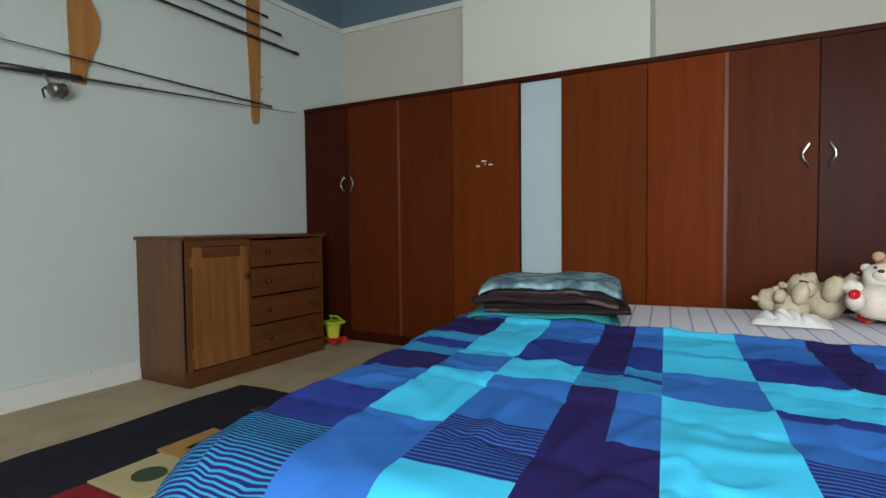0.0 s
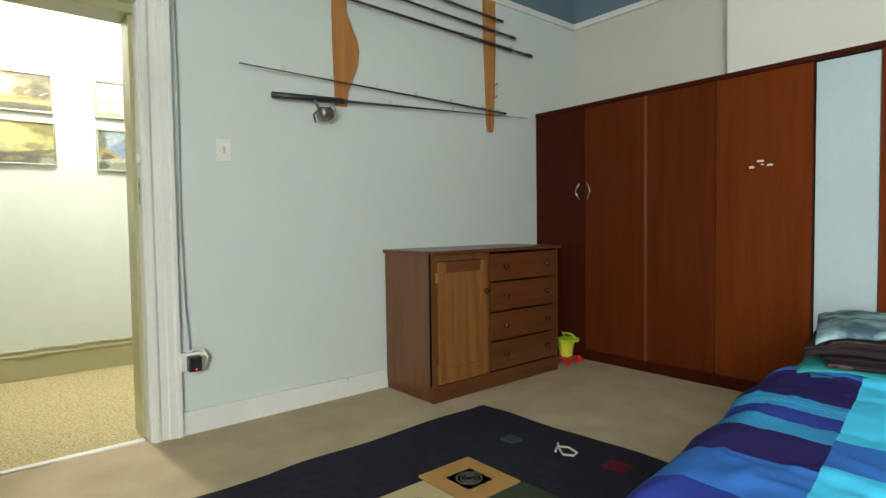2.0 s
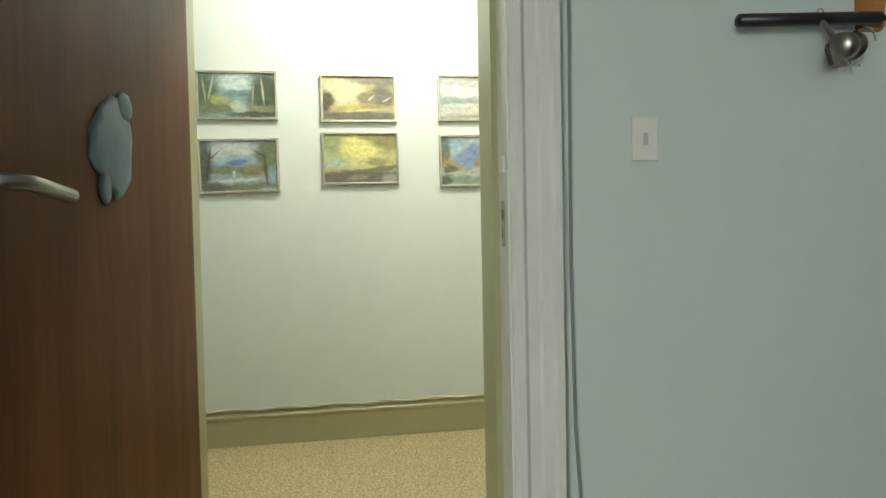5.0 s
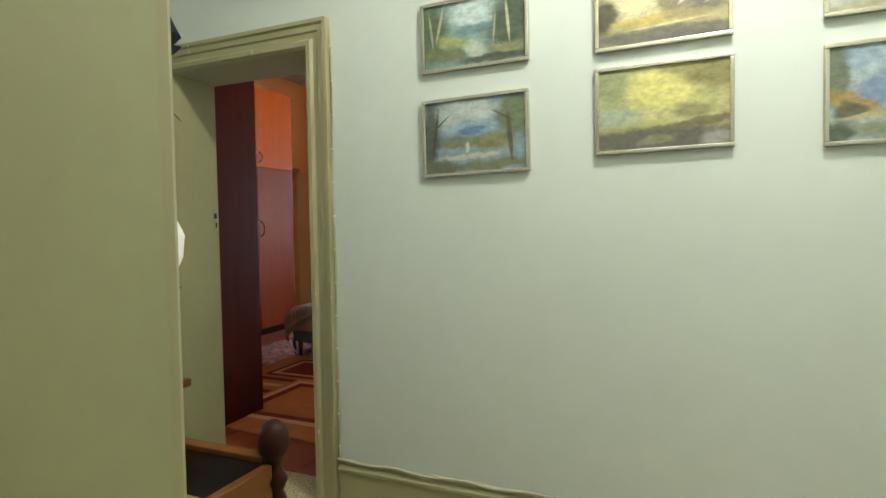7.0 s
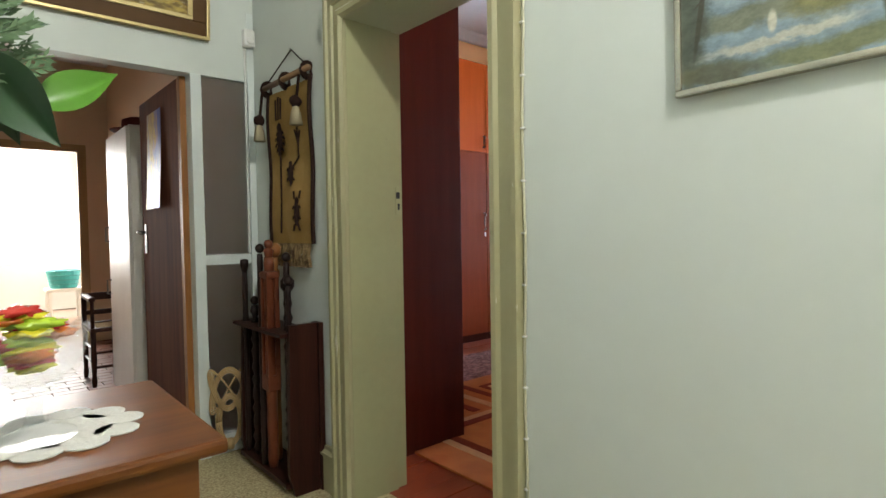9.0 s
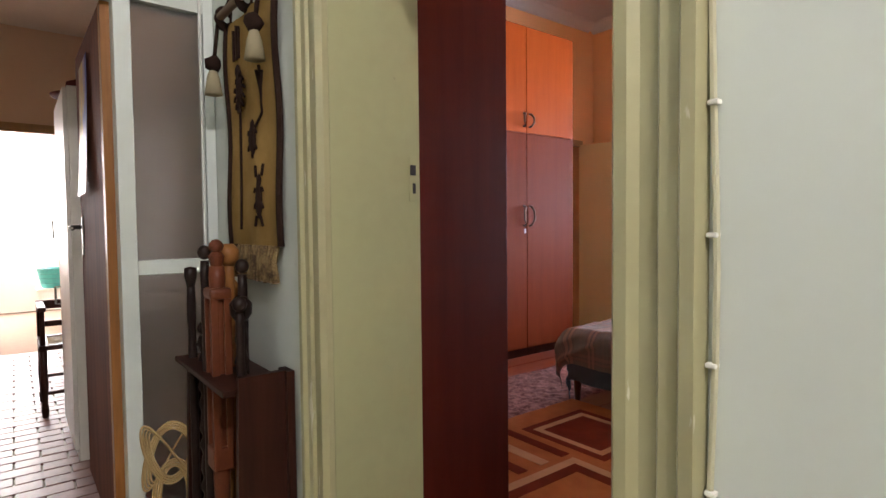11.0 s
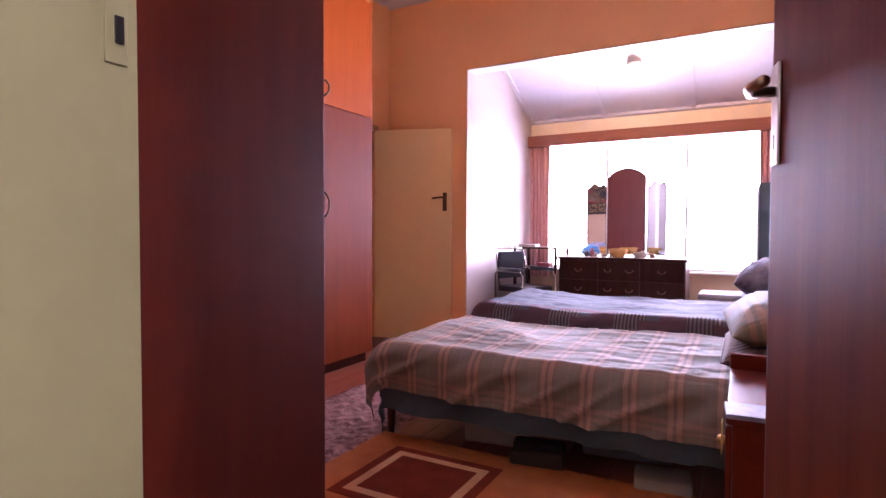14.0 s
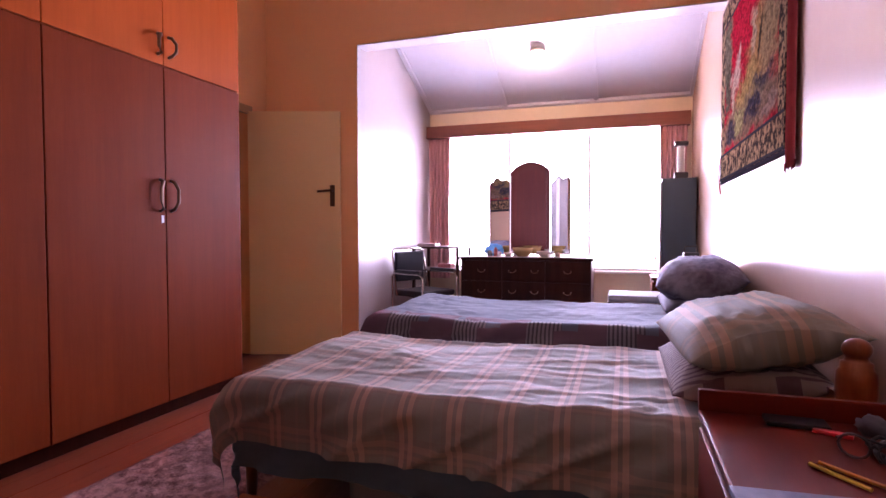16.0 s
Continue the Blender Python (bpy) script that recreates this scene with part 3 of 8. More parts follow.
def lever_handle(parent, x, z, side, material, bar=1):
    """A long plate with a lever, keyhole and screws; side is the face along y."""
    y = 0.0195 * side
    h = part("handle_plate", box(x - 0.020, y, z - 0.088, x + 0.020, y + 0.006 * side, z + 0.088, 0.003), material, parent)
    part("lever", tube([(x, y, z + 0.04), (x, y + 0.045 * side, z + 0.04), (x - 0.03 * bar, y + 0.052 * side, z + 0.04), (x - 0.115 * bar, y + 0.050 * side, z + 0.032)], 0.0095, 10), material, h, smooth=True)
    part("keyhole", box(x - 0.004, y + 0.005 * side, z - 0.06, x + 0.004, y + 0.0068 * side, z - 0.035), BLACK, h)
    return h


DOOR_FAR = wood("red_varnished_door", (0.165, 0.031, 0.010), (0.095, 0.016, 0.006), "z", rough=0.5, coat=0.0, spec=0.03, var=0.8)
d1 = door_leaf("door_bedroom", (-3.742, 0.054), -1.2, 0.82, 2.03, DOOR_WOOD, wood("door_edge_wood", (0.11, 0.044, 0.017), (0.07, 0.026, 0.010), "z", rough=0.5, coat=0.0), "worn brown wooden bedroom door standing open")
lever_handle(d1, 0.758, 1.195, 1, STEEL)
part("lock_plate", box(0.8195, -0.013, 1.11, 0.823, 0.013, 1.30, 0.001), mat("dull_lock_steel", (0.10, 0.095, 0.085), rough=0.5, metal=0.3, scale=40, bump=0.05), d1, "steel mortice lock face")
part("latch_hole", box(0.8220, -0.007, 1.235, 0.8240, 0.007, 1.265), BLACK, d1)
part("bolt_hole", box(0.8220, -0.007, 1.15, 0.8240, 0.007, 1.195), BLACK, d1)
plq = bmesh.new()
ball((0.410, 0.021, 1.325), 0.058, 1.35, 0.12, 1.4, plq, 0.3, 3)
ball((0.362, 0.021, 1.405), 0.030, 1.0, 0.25, 0.9, plq, 0.25, 2)
ball((0.445, 0.021, 1.255), 0.026, 0.8, 0.25, 1.1, plq, 0.25, 2)
part("plaque", plq, mat("blue_plaque", (0.16, 0.24, 0.29), rough=0.5, scale=30), d1, "small carved blue door plaque", True)
d2 = door_leaf("door_far", (W2B - 0.012, -1.0), 191.9, 0.80, 2.03, DOOR_FAR, BROWN_EDGE, "red-brown varnished flush door standing open")
NICKEL = mat("worn_nickel", (0.46, 0.38, 0.32), rough=0.28, metal=1.0, var=0.5, bump=0.03)
lever_handle(d2, 0.762, 1.245, -1, NICKEL)
lever_handle(d2, 0.762, 1.245, 1, NICKEL)
CREAM_DOOR = mat("cream_door_paint", (0.84, 0.64, 0.30), (0.78, 0.59, 0.27), rough=0.4, scale=1.5, fine=20)
ang3 = math.degrees(math.atan2(-3.685 + 4.415, -10.13 + 9.885))
d3 = door_leaf("door_passage", (-9.885, -4.415), ang3, 0.765, 2.03, CREAM_DOOR, CREAM_DOOR, "cream painted flush door standing ajar")
lever_handle(d3, 0.70, 1.33, -1, mat("bronze", (0.10, 0.06, 0.03), rough=0.4, metal=0.8))
structure("trim_passage_door", boxes((-9.17, R2S - 0.004, 0, -9.10, R2S + 0.02, 2.06), (-9.92, R2S - 0.004, 2.02, -9.10, R2S + 0.03, 2.085)), mat("tan_casing_paint", (0.42, 0.25, 0.11), (0.34, 0.20, 0.085), rough=0.5), "tan door casing beside the wardrobe")


def keep_plate(x, y, z, sgn):
    k = thing("lock_keep", (x, y, z), "worn metal lock keep on the door jamb", "lock keep")
    part("plate", box(-0.012, -0.002, -0.062, 0.012, 0.0005, 0.062, 0.001), OLIVE_PALE, k)
    part("latch_slot", box(-0.008, 0.0 * sgn, 0.010, 0.010, 0.003 * sgn, 0.038), BLACK, k)
    part("bolt_slot", box(-0.007, 0.0 * sgn, -0.040, 0.002, 0.003 * sgn, -0.012), BLACK, k)


keep_plate(W2B + 0.020, D2L - 0.0095, 1.285, 1)
keep_plate(-3.745, D1R + 0.0145, 1.20, -1)
sn = thing("snap_latch", (-3.735, D1R + 0.0165, 1.355), "small white snap latch on the door jamb", "latch")
part("latch_body", box(-0.02, -0.012, -0.022, 0.02, 0, 0.022, 0.004), PLASTIC_WHITE, sn)

# ---- bedroom things
def wardrobe_handle(parent, x, y, z, side):
    """Bent chrome pull, its tips towards the seam."""
    part("handle", tube([(x, y, z + 0.062), (x, y - 0.016, z + 0.058), (x + 0.026 * side, y - 0.020, z + 0.012), (x + 0.026 * side, y - 0.020, z - 0.012), (x, y - 0.016, z - 0.058), (x, y, z - 0.062)], 0.006, 8), CHROME, parent, "bent chrome pull", True)


WF, WH = 3.704, 1.895
ward = thing("wardrobe", (-3.705, WF, 0), "long dark red-brown veneered wardrobe with chrome pulls", "wardrobe")


def door_panel(parent, x0, x1, material, y=0.0, z0=0.085, z1=WH - 0.012):
    return part("door", box(x0 + 0.0025, y - 0.019, z0, x1 - 0.0025, y, z1, 0.0025), material, parent)


part("carcass", boxes((0.0, 0.002, 0.07, 1.905, 0.45, WH - 0.03)), BROWN_DARK, ward)
part("plinth", box(0.0, 0.012, 0, 1.905, 0.44, 0.07), BROWN_DARK, ward)
part("cornice", box(0.0, -0.024, WH - 0.03, 1.908, 0.45, WH, 0.004), BROWN_DARK, ward, "dark top moulding")
# door tones follow the fall of light along the front
for x0, x1, mm in ((0.0, 0.458, BROWN_DARK), (0.458, 0.945, BROWN_HALF_LIT), (0.945, 1.40, BROWN_HALF_LIT), (1.40, 1.905, BROWN_WARD)):
    dd = door_panel(ward, x0, x1, mm, 0.0, 0.085, WH - 0.032)
    if x0 < 0.5:
        wardrobe_handle(dd, 0.458 + (-0.035 if x0 == 0 else 0.035), -0.019, 1.257, -1 if x0 == 0 else 1)
part("cover_strip", box(0.935, -0.026, 0.085, 0.955, -0.018, WH - 0.032, 0.002), BROWN_EDGE, ward, "lighter upright cover strip")
gap = thing("filler_panel", (-1.797, WF, 0), "pale blue painted panel between the wardrobes", "panel", kind="structure")
part("panel", box(0.003, 0.008, 0.0, 0.279, 0.026, WH - 0.035, 0.002), mat("filler_blue_paint", (0.42, 0.54, 0.58), rough=0.55, scale=2), gap)
ward_b = thing("wardrobe", (-1.513, WF, 0), "glossy red-brown veneered wardrobe beside the bed", "wardrobe")
part("carcass", boxes((0.0, 0.002, 0.07, 2.40, 0.45, WH - 0.03)), BROWN_DARK, ward_b)
part("plinth", box(0.0, 0.012, 0, 2.40, 0.44, 0.07), BROWN_DARK, ward_b)
part("cornice", box(-0.29, -0.024, WH - 0.03, 2.40, 0.45, WH, 0.004), BROWN_DARK, ward_b, "dark top moulding")
# doors darken to the right, shade painted into their tone
for x0, x1, mm in ((0.0, 0.524, BROWN_WARD), (0.524, 0.94, BROWN_LIT), (0.94, 1.368, BROWN_HALF_LIT), (1.368, 1.87, BROWN_DARK), (1.87, 2.40, BROWN_DARK)):
    dd = door_panel(ward_b, x0, x1, mm, 0.0, 0.085, WH - 0.032)
    if x0 in (0.94, 1.368):
        wardrobe_handle(dd, 1.368 + (-0.045 if x0 == 0.94 else 0.045), -0.019, 1.27, -1 if x0 == 0.94 else 1)
part("cover_strip", box(0.93, -0.026, 0.085, 0.95, -0.018, WH - 0.032, 0.002), BROWN_EDGE, ward_b, "lighter upright cover strip")
for dx, dz, w, h in ((-0.045, -0.02, 0.030, 0.014), (0.0, 0.012, 0.040, 0.012), (0.05, -0.014, 0.034, 0.012), (0.01, -0.008, 0.014, 0.008)):
    sk = thing("sticker_scrap", (-2.056 + dx, WF - 0.0195, 1.35 + dz), "torn white sticker scrap on a wardrobe door", "sticker", group="torn sticker scraps")
    part("paper", prism([(-w / 2, -h / 2), (w * 0.4, -h * 0.5), (w / 2, h * 0.1), (w * 0.1, h / 2), (-w * 0.45, h * 0.3)], -0.0012, 0, "xz"), PLASTIC_WHITE, sk)

# chest of drawers
ch = thing("chest_of_drawers", (-3.69, 2.21, 0), "stained pine chest with a cupboard door and four drawers", "chest")
CD, CW, CHH = 0.455, 1.135, 0.875
for cb in ((0.0, 0.0, 0.06, CD, 0.018, CHH - 0.022), (0.0, CW - 0.018, 0.06, CD, CW, CHH - 0.022), (0.0, 0.018, 0.06, 0.012, CW - 0.018, CHH - 0.022), (0.012, 0.018, 0.06, CD - 0.02, CW - 0.018, 0.08), (0.03, 0.44, 0.08, CD - 0.02, 0.458, CHH - 0.022)):
    part("carcass_board", box(*cb), PINE, ch)
part("plinth", box(0.0, 0.004, 0, CD + 0.006, CW - 0.004, 0.095, 0.003), PINE_X, ch)
part("top", box(-0.005, -0.016, CHH - 0.022, CD + 0.026, CW + 0.016, CHH, 0.006), PINE_X, ch)
for ff in ((CD - 0.018, 0.0, 0.095, CD + 0.004, 0.038, CHH - 0.023), (CD - 0.018, 0.435, 0.095, CD + 0.004, 0.463, CHH - 0.023), (CD - 0.018, CW - 0.022, 0.095, CD + 0.004, CW, CHH - 0.023), (CD - 0.018, 0.038, CHH - 0.062, CD + 0.004, 0.435, CHH - 0.023)):
    part("face_frame", box(*ff), PINE, ch)
cdoor = part("cupboard_door", box(CD, 0.10, 0.19, CD + 0.010, 0.375, CHH - 0.13), PINE_LIGHT, ch)
for cb in ((CD, 0.042, 0.105, CD + 0.018, 0.10, CHH - 0.066), (CD, 0.375, 0.105, CD + 0.018, 0.432, CHH - 0.066), (CD, 0.10, 0.105, CD + 0.018, 0.375, 0.19), (CD, 0.10, CHH - 0.13, CD + 0.017, 0.375, CHH - 0.066)):
    part("door_rail", box(*cb, 0.002), PINE_X if cb[5] > 0.8 and cb[1] == 0.10 else PINE_LIGHT, cdoor)
part("knob", lathe([(0.008, 0), (0.008, 0.010), (0.018, 0.018), (0.019, 0.026), (0.012, 0.032), (0.001, 0.034)], 14, at=(CD + 0.018, 0.405, 0.62), turn=pose(0, 0, 0, 0, 90, 0)), KNOB, cdoor, "dark turned knob", True)
for z in (0.72, 0.19):
    part("hinge", box(CD + 0.002, 0.030, z - 0.028, CD + 0.010, 0.046, z + 0.028, 0.002), BRASS, cdoor, "worn brass hinge")
zz = [0.105, 0.29, 0.475, 0.665, CHH - 0.030]
for k in range(4):
    dr = part("drawer", box(CD - 0.004, 0.467, zz[k] + 0.004, CD + 0.016, CW - 0.026, zz[k + 1] - 0.006, 0.006), PINE_X, ch)
    for y in (0.585, 0.585 + 0.40):
        part("knob", lathe([(0.008, 0), (0.008, 0.010), (0.017, 0.017), (0.018, 0.025), (0.011, 0.031), (0.001, 0.033)], 14, at=(CD + 0.016, y, (zz[k] + zz[k + 1]) / 2), turn=pose(0, 0, 0, 0, 90, 0)), KNOB, dr, "dark turned knob", True)

# toy bucket cart beside the chest
LIME, REDP = mat("lime_plastic", (0.42, 0.62, 0.04), rough=0.35, var=0.2), mat("red_plastic", (0.50, 0.02, 0.02), rough=0.35, var=0.2)
toy = thing("toy_cart", (-3.30, 3.53, 0), "lime green and red plastic toy bucket cart", "toy")
part("bucket", lathe([(0.045, 0.05), (0.062, 0.15), (0.066, 0.155), (0.060, 0.155), (0.043, 0.06)], 8), mat("yellow_green_plastic", (0.55, 0.60, 0.05), rough=0.35, var=0.2), toy)
part("lid", box(-0.07, -0.07, 0.155, 0.07, 0.07, 0.185, 0.012), LIME, toy)
part("handle", tube([(-0.05, 0.05, 0.18), (-0.05, 0.02, 0.215), (0.03, 0.02, 0.215), (0.05, 0.05, 0.18)], 0.008, 8), LIME, toy, smooth=True)
part("base", box(-0.06, -0.06, 0.03, 0.06, 0.06, 0.055, 0.008), REDP, toy)
for x, y in ((-0.06, -0.065), (0.06, -0.065), (-0.06, 0.065), (0.06, 0.065)):
    part("wheel", lathe([(0.001, -0.011), (0.024, -0.011), (0.028, -0.006), (0.028, 0.006), (0.024, 0.011), (0.001, 0.011)], 14, at=(x, y, 0.028), turn=pose(0, 0, 0, 90, 0, 0)), REDP, toy)


# rods on the wall
def bar(name, parent, a, b, r0, r1, material, label=""):
    return part(name, tube([a, b], r0, 8, None, r1), material, parent, label, True)


def rack(y, z0, z1, shape, label):
    ob = thing("rod_rack", (W1A + 0.001, y, z0), label, "rod rack", group="wooden rod racks")
    part("board", prism(shape(z1 - z0), 0, 0.02, "yz"), RACK_WOOD, ob)
    part("board_face", prism([(a * 0.8, 0.02 + b * 0.96) for a, b in shape(z1 - z0)], 0.02, 0.024, "yz"), RACK_WOOD, ob)
    for z in ([0.12, 0.62, 0.72] if y < 2.5 else [0.15, 0.25, 0.34, 0.62, 0.71, 0.80]):
        part("peg", tube([(0.022, 0.02, z), (0.06, 0.02, z), (0.07, 0.02, z + 0.012)], 0.004, 6), RACK_WOOD, ob)
    return ob


def belly(h):
    left = [(-0.035, 0.0), (-0.045, h * 0.4), (-0.045, h)]
    right = [(0.045, h), (0.045, h * 0.62), (0.07, h * 0.55), (0.115, h * 0.45), (0.125, h * 0.38), (0.11, h * 0.28), (0.07, h * 0.17), (0.045, h * 0.10), (0.035, 0.0)]
    return (left + right)[::-1]


def plank(h):
    return [(-0.022, 0.0), (0.022, 0.0), (0.032, 0.06), (0.042, 0.35), (0.055, 0.6), (0.058, h), (-0.058, h), (-0.052, 0.6), (-0.042, 0.35), (-0.034, 0.06)]


rack(1.925, 1.73, 2.62, belly, "pine rod rack board with a bellied edge")
rack(3.165, 1.70, 2.66, plank, "straight pine rod rack board")


def rod(name, a, b, r0, r1, label, guides=5, grip=None, collar=None):
    x = W1A + 0.052
    o = thing(name, (x, a[0], a[1]), label, "fishing rod", group="fishing rods on the wall")
    d = Vector((0, b[0] - a[0], b[1] - a[1]))
    bar("blank", o, (0, 0, 0), d, r0, r1, CARBON)
    if grip:
        bar("grip", o, d * grip[0], d * grip[1], r0 * 1.7, r0 * 1.7, grip[2])
    if collar:
        bar("butt_cap", o, d * collar[0], d * collar[1], r0 * 2.0, r0 * 2.0, BLACK)
    for k in range(guides):
        f = 0.12 + 0.76 * k / max(guides - 1, 1)
        c = d * f
        pts = [(0, c.y + 0.010 * math.sin(t) , c.z + 0.018 + 0.010 * math.cos(t)) for t in [j * math.pi / 4 for j in range(9)]]
        part("line_guide", tube(pts, 0.0018, 5), STEEL, o)
    return o


rod("fishing_rod", (1.316, 1.863), (3.29, 1.845), 0.0035, 0.008, "slim dark rod with a cork grip", 6, (0.78, 0.88, CORK), (0.985, 1.0))
rb = rod("fishing_rod", (1.486, 1.727), (3.53, 1.838), 0.010, 0.002, "spinning rod with a silver reel", 4, (0.0, 0.21, BLACK))
reel = part("reel", lathe([(0.001, -0.03), (0.020, -0.03), (0.026, -0.022), (0.026, 0.0), (0.018, 0.006), (0.018, 0.020), (0.026, 0.026), (0.020, 0.034), (0.001, 0.036)], 16, at=(0.03, 0.29, -0.055), turn=pose(0, 0, 0, -80, 0, 20)), STEEL, rb, "silver spinning reel", True)
part("reel_foot", tube([(0.01, 0.25, 0.005), (0.02, 0.26, -0.02), (0.03, 0.27, -0.05)], 0.006, 6), STEEL, reel)
part("reel_handle", tube([(0.03, 0.25, -0.055), (0.05, 0.23, -0.07), (0.055, 0.235, -0.10)], 0.004, 6), BLACK, reel)
part("bail", tube([(0.03 + 0.034 * math.cos(t), 0.32, -0.055 + 0.036 * math.sin(t)) for t in [j * math.pi / 8 for j in range(13)]], 0.0022, 5), CHROME, reel)
reel.matrix_local = Matrix.Translation((0.03, 0.28, -0.02)) @ Matrix.Scale(1.4, 4) @ Matrix.Translation((-0.03, -0.28, 0.02))
rod("fishing_rod", (1.65, 2.355), (3.585, 2.318), 0.007, 0.011, "thick brown surf rod", 3, (0.62, 0.88, BLACK), (0.975, 1.0))
rod("fishing_rod", (1.85, 2.455), (3.40, 2.418), 0.006, 0.010, "dark rod with a black grip", 3, (0.66, 0.86, BLACK), (0.97, 1.0))
rod("fishing_rod", (2.0, 2.545), (3.27, 2.512), 0.005, 0.009, "short dark rod with a grip", 2, (0.55, 0.80, BLACK), (0.97, 1.0))

# switch, socket and lead
sw = thing("light_switch", (W1A + 0.001, 1.241, 1.42), "white plastic light switch plate", "light switch")
part("plate", box(0, -0.037, -0.058, 0.009, 0.037, 0.058, 0.003), PLASTIC_WHITE, sw)
part("rocker", box(0.008, -0.006, -0.016, 0.014, 0.006, 0.016, 0.002), mat("grey_rocker", (0.45, 0.45, 0.42), rough=0.4), sw)
so = thing("wall_socket", (W1A + 0.001, 1.055, 0.365), "white wall socket with a black charger plugged in", "socket")
part("box_body", box(0, -0.065, -0.045, 0.035, 0.065, 0.045, 0.008), PLASTIC_WHITE, so)
part("charger", box(0.034, -0.035, -0.04, 0.085, 0.025, 0.032, 0.006), BLACK, so, "black plug-in charger")
part("pilot_light", box(0.085, -0.006, -0.03, 0.0875, 0.002, -0.026), glow("red_pilot", (1, 0.05, 0.02), 2.0), so)
cb = thing("wall_cable", (W1A + 0.004, 1.03, 0.40), "thin grey cable running up beside the casing", "cable")
part("lead", tube([(0.004, 0.02, 0.0), (0.004, 0.004, 0.25), (0.003, -0.002, 0.7), (0.004, 0.002, 1.3), (0.003, -0.004, 1.9), (0.004, 0, 2.25)], 0.0045, 6), mat("grey_cable", (0.22, 0.24, 0.23), rough=0.5), cb)
part("loop", tube([(0.01, 0.0, 0.0), (0.03, 0.03, 0.03), (0.04, 0.07, 0.02), (0.04, 0.09, -0.02), (0.035, 0.08, -0.06)], 0.004, 6), PLASTIC_WHITE, cb)

# rug
rug = thing("bedroom_rug", (0, 0, 0), "navy pile rug with appliqued squares on the carpet", "rug")
part("rug_face", sheet(lambda u, v: Vector((-3.02 + 1.75 * u + 0.012 * math.sin(v * 21) * (1 - u) + (0.06 * (1 - v)), 0.2 + 2.19 * v + 0.09 * u + 0.01 * math.sin(u * 17), 0.012 + 0.004 * noise.noise((u * 8, v * 8, 0)))), 30, 40), NAVY, rug)
part("backing", prism([(-2.96, 0.2), (-1.27, 0.29), (-1.27, 2.47), (-3.02, 2.38)], 0.0, 0.008, "xy"), NAVY, rug)


def patch(x0, y0, x1, y1, col, label):
    return part("patch", box(x0, y0, 0.010, x1, y1, 0.021, 0.002), cloth("rug_" + label.split()[0], col), rug, label)


patch(-2.545, 1.575, -2.245, 1.845, (0.36, 0.21, 0.07), "tan felt square")
patch(-2.46, 1.64, -2.32, 1.775, (0.55, 0.47, 0.33), "cream felt square")
for k in range(3):
    rr = 0.05 - 0.016 * k
    part("spiral", tube([(-2.39 + rr * math.cos(t), 1.707 + rr * math.sin(t), 0.0225) for t in [j * math.pi / 8 for j in range(17)]], 0.004, 5), mat("spiral_thread", (0.05, 0.06, 0.05), rough=0.9), rug)
patch(-2.50, 1.28, -2.20, 1.565, (0.42, 0.36, 0.20), "straw felt square")
part("disc", lathe([(0.001, 0), (0.06, 0), (0.06, 0.004), (0.001, 0.004)], 20, at=(-2.35, 1.42, 0.0215)), mat("green_felt", (0.05, 0.08, 0.05), rough=0.9), rug)
patch(-2.235, 1.58, -1.95, 1.85, (0.035, 0.05, 0.03), "forest felt square")
part("disc", lathe([(0.001, 0), (0.055, 0), (0.055, 0.004), (0.001, 0.004)], 20, at=(-2.1, 1.7, 0.0215)), mat("ochre_felt", (0.22, 0.15, 0.06), rough=0.9), rug)
patch(-2.49, 0.98, -2.19, 1.27, (0.22, 0.015, 0.02), "red felt square")
part("disc", lathe([(0.001, 0), (0.06, 0), (0.06, 0.004), (0.001, 0.004)], 20, at=(-2.34, 1.12, 0.0215)), mat("pink_felt", (0.55, 0.3, 0.28), rough=0.9), rug)
patch(-2.60, 2.10, -2.52, 2.17, (0.03, 0.05, 0.045), "dim teal felt square")
patch(-2.12, 2.2, -2.02, 2.28, (0.09, 0.01, 0.015), "dim red felt square")
part("motif", tube([(-2.33, 2.17, 0.018), (-2.36, 2.22, 0.018), (-2.32, 2.25, 0.018), (-2.26, 2.23, 0.018), (-2.25, 2.19, 0.018), (-2.29, 2.17, 0.018), (-2.33, 2.2, 0.018), (-2.38, 2.25, 0.018)], 0.005, 5), mat("cream_thread", (0.5, 0.47, 0.4), rough=0.9), rug)


# bed
def bend(d, r):
    """Along and down for a distance d past an edge rounded with radius r."""
    if d <= 0:
        return d, 0.0
    a = min(d / r, math.pi / 2)
    return r * math.sin(a), -r * (1 - math.cos(a)) - max(0, d - r * math.pi / 2)


bed = thing("double_bed", (-0.55, 1.9, 0), "double bed with a pale striped sheet", "bed", 7.4)
part("base", box(-0.72, -0.88, 0.10, 0.98, 1.12, 0.32, 0.01), cloth("bed_base_cloth", (0.10, 0.12, 0.20)), bed)
MATT = stripes("lilac_striped_sheet", (0.74, 0.74, 0.84), (0.40, 0.38, 0.58), 0.075, 0.9, 0)
part("mattress", box(-0.73, -0.90, 0.32, 1.0, 1.14, 0.535, 0.05), MATT, bed, "mattress in a white and lilac sheet", True)
for x, y in ((-0.66, -0.82), (0.90, -0.82), (-0.66, 1.05), (0.90, 1.05)):
    part("leg", lathe([(0.02, 0), (0.028, 0.10)], 12, at=(x, y, 0)), KNOB, bed)

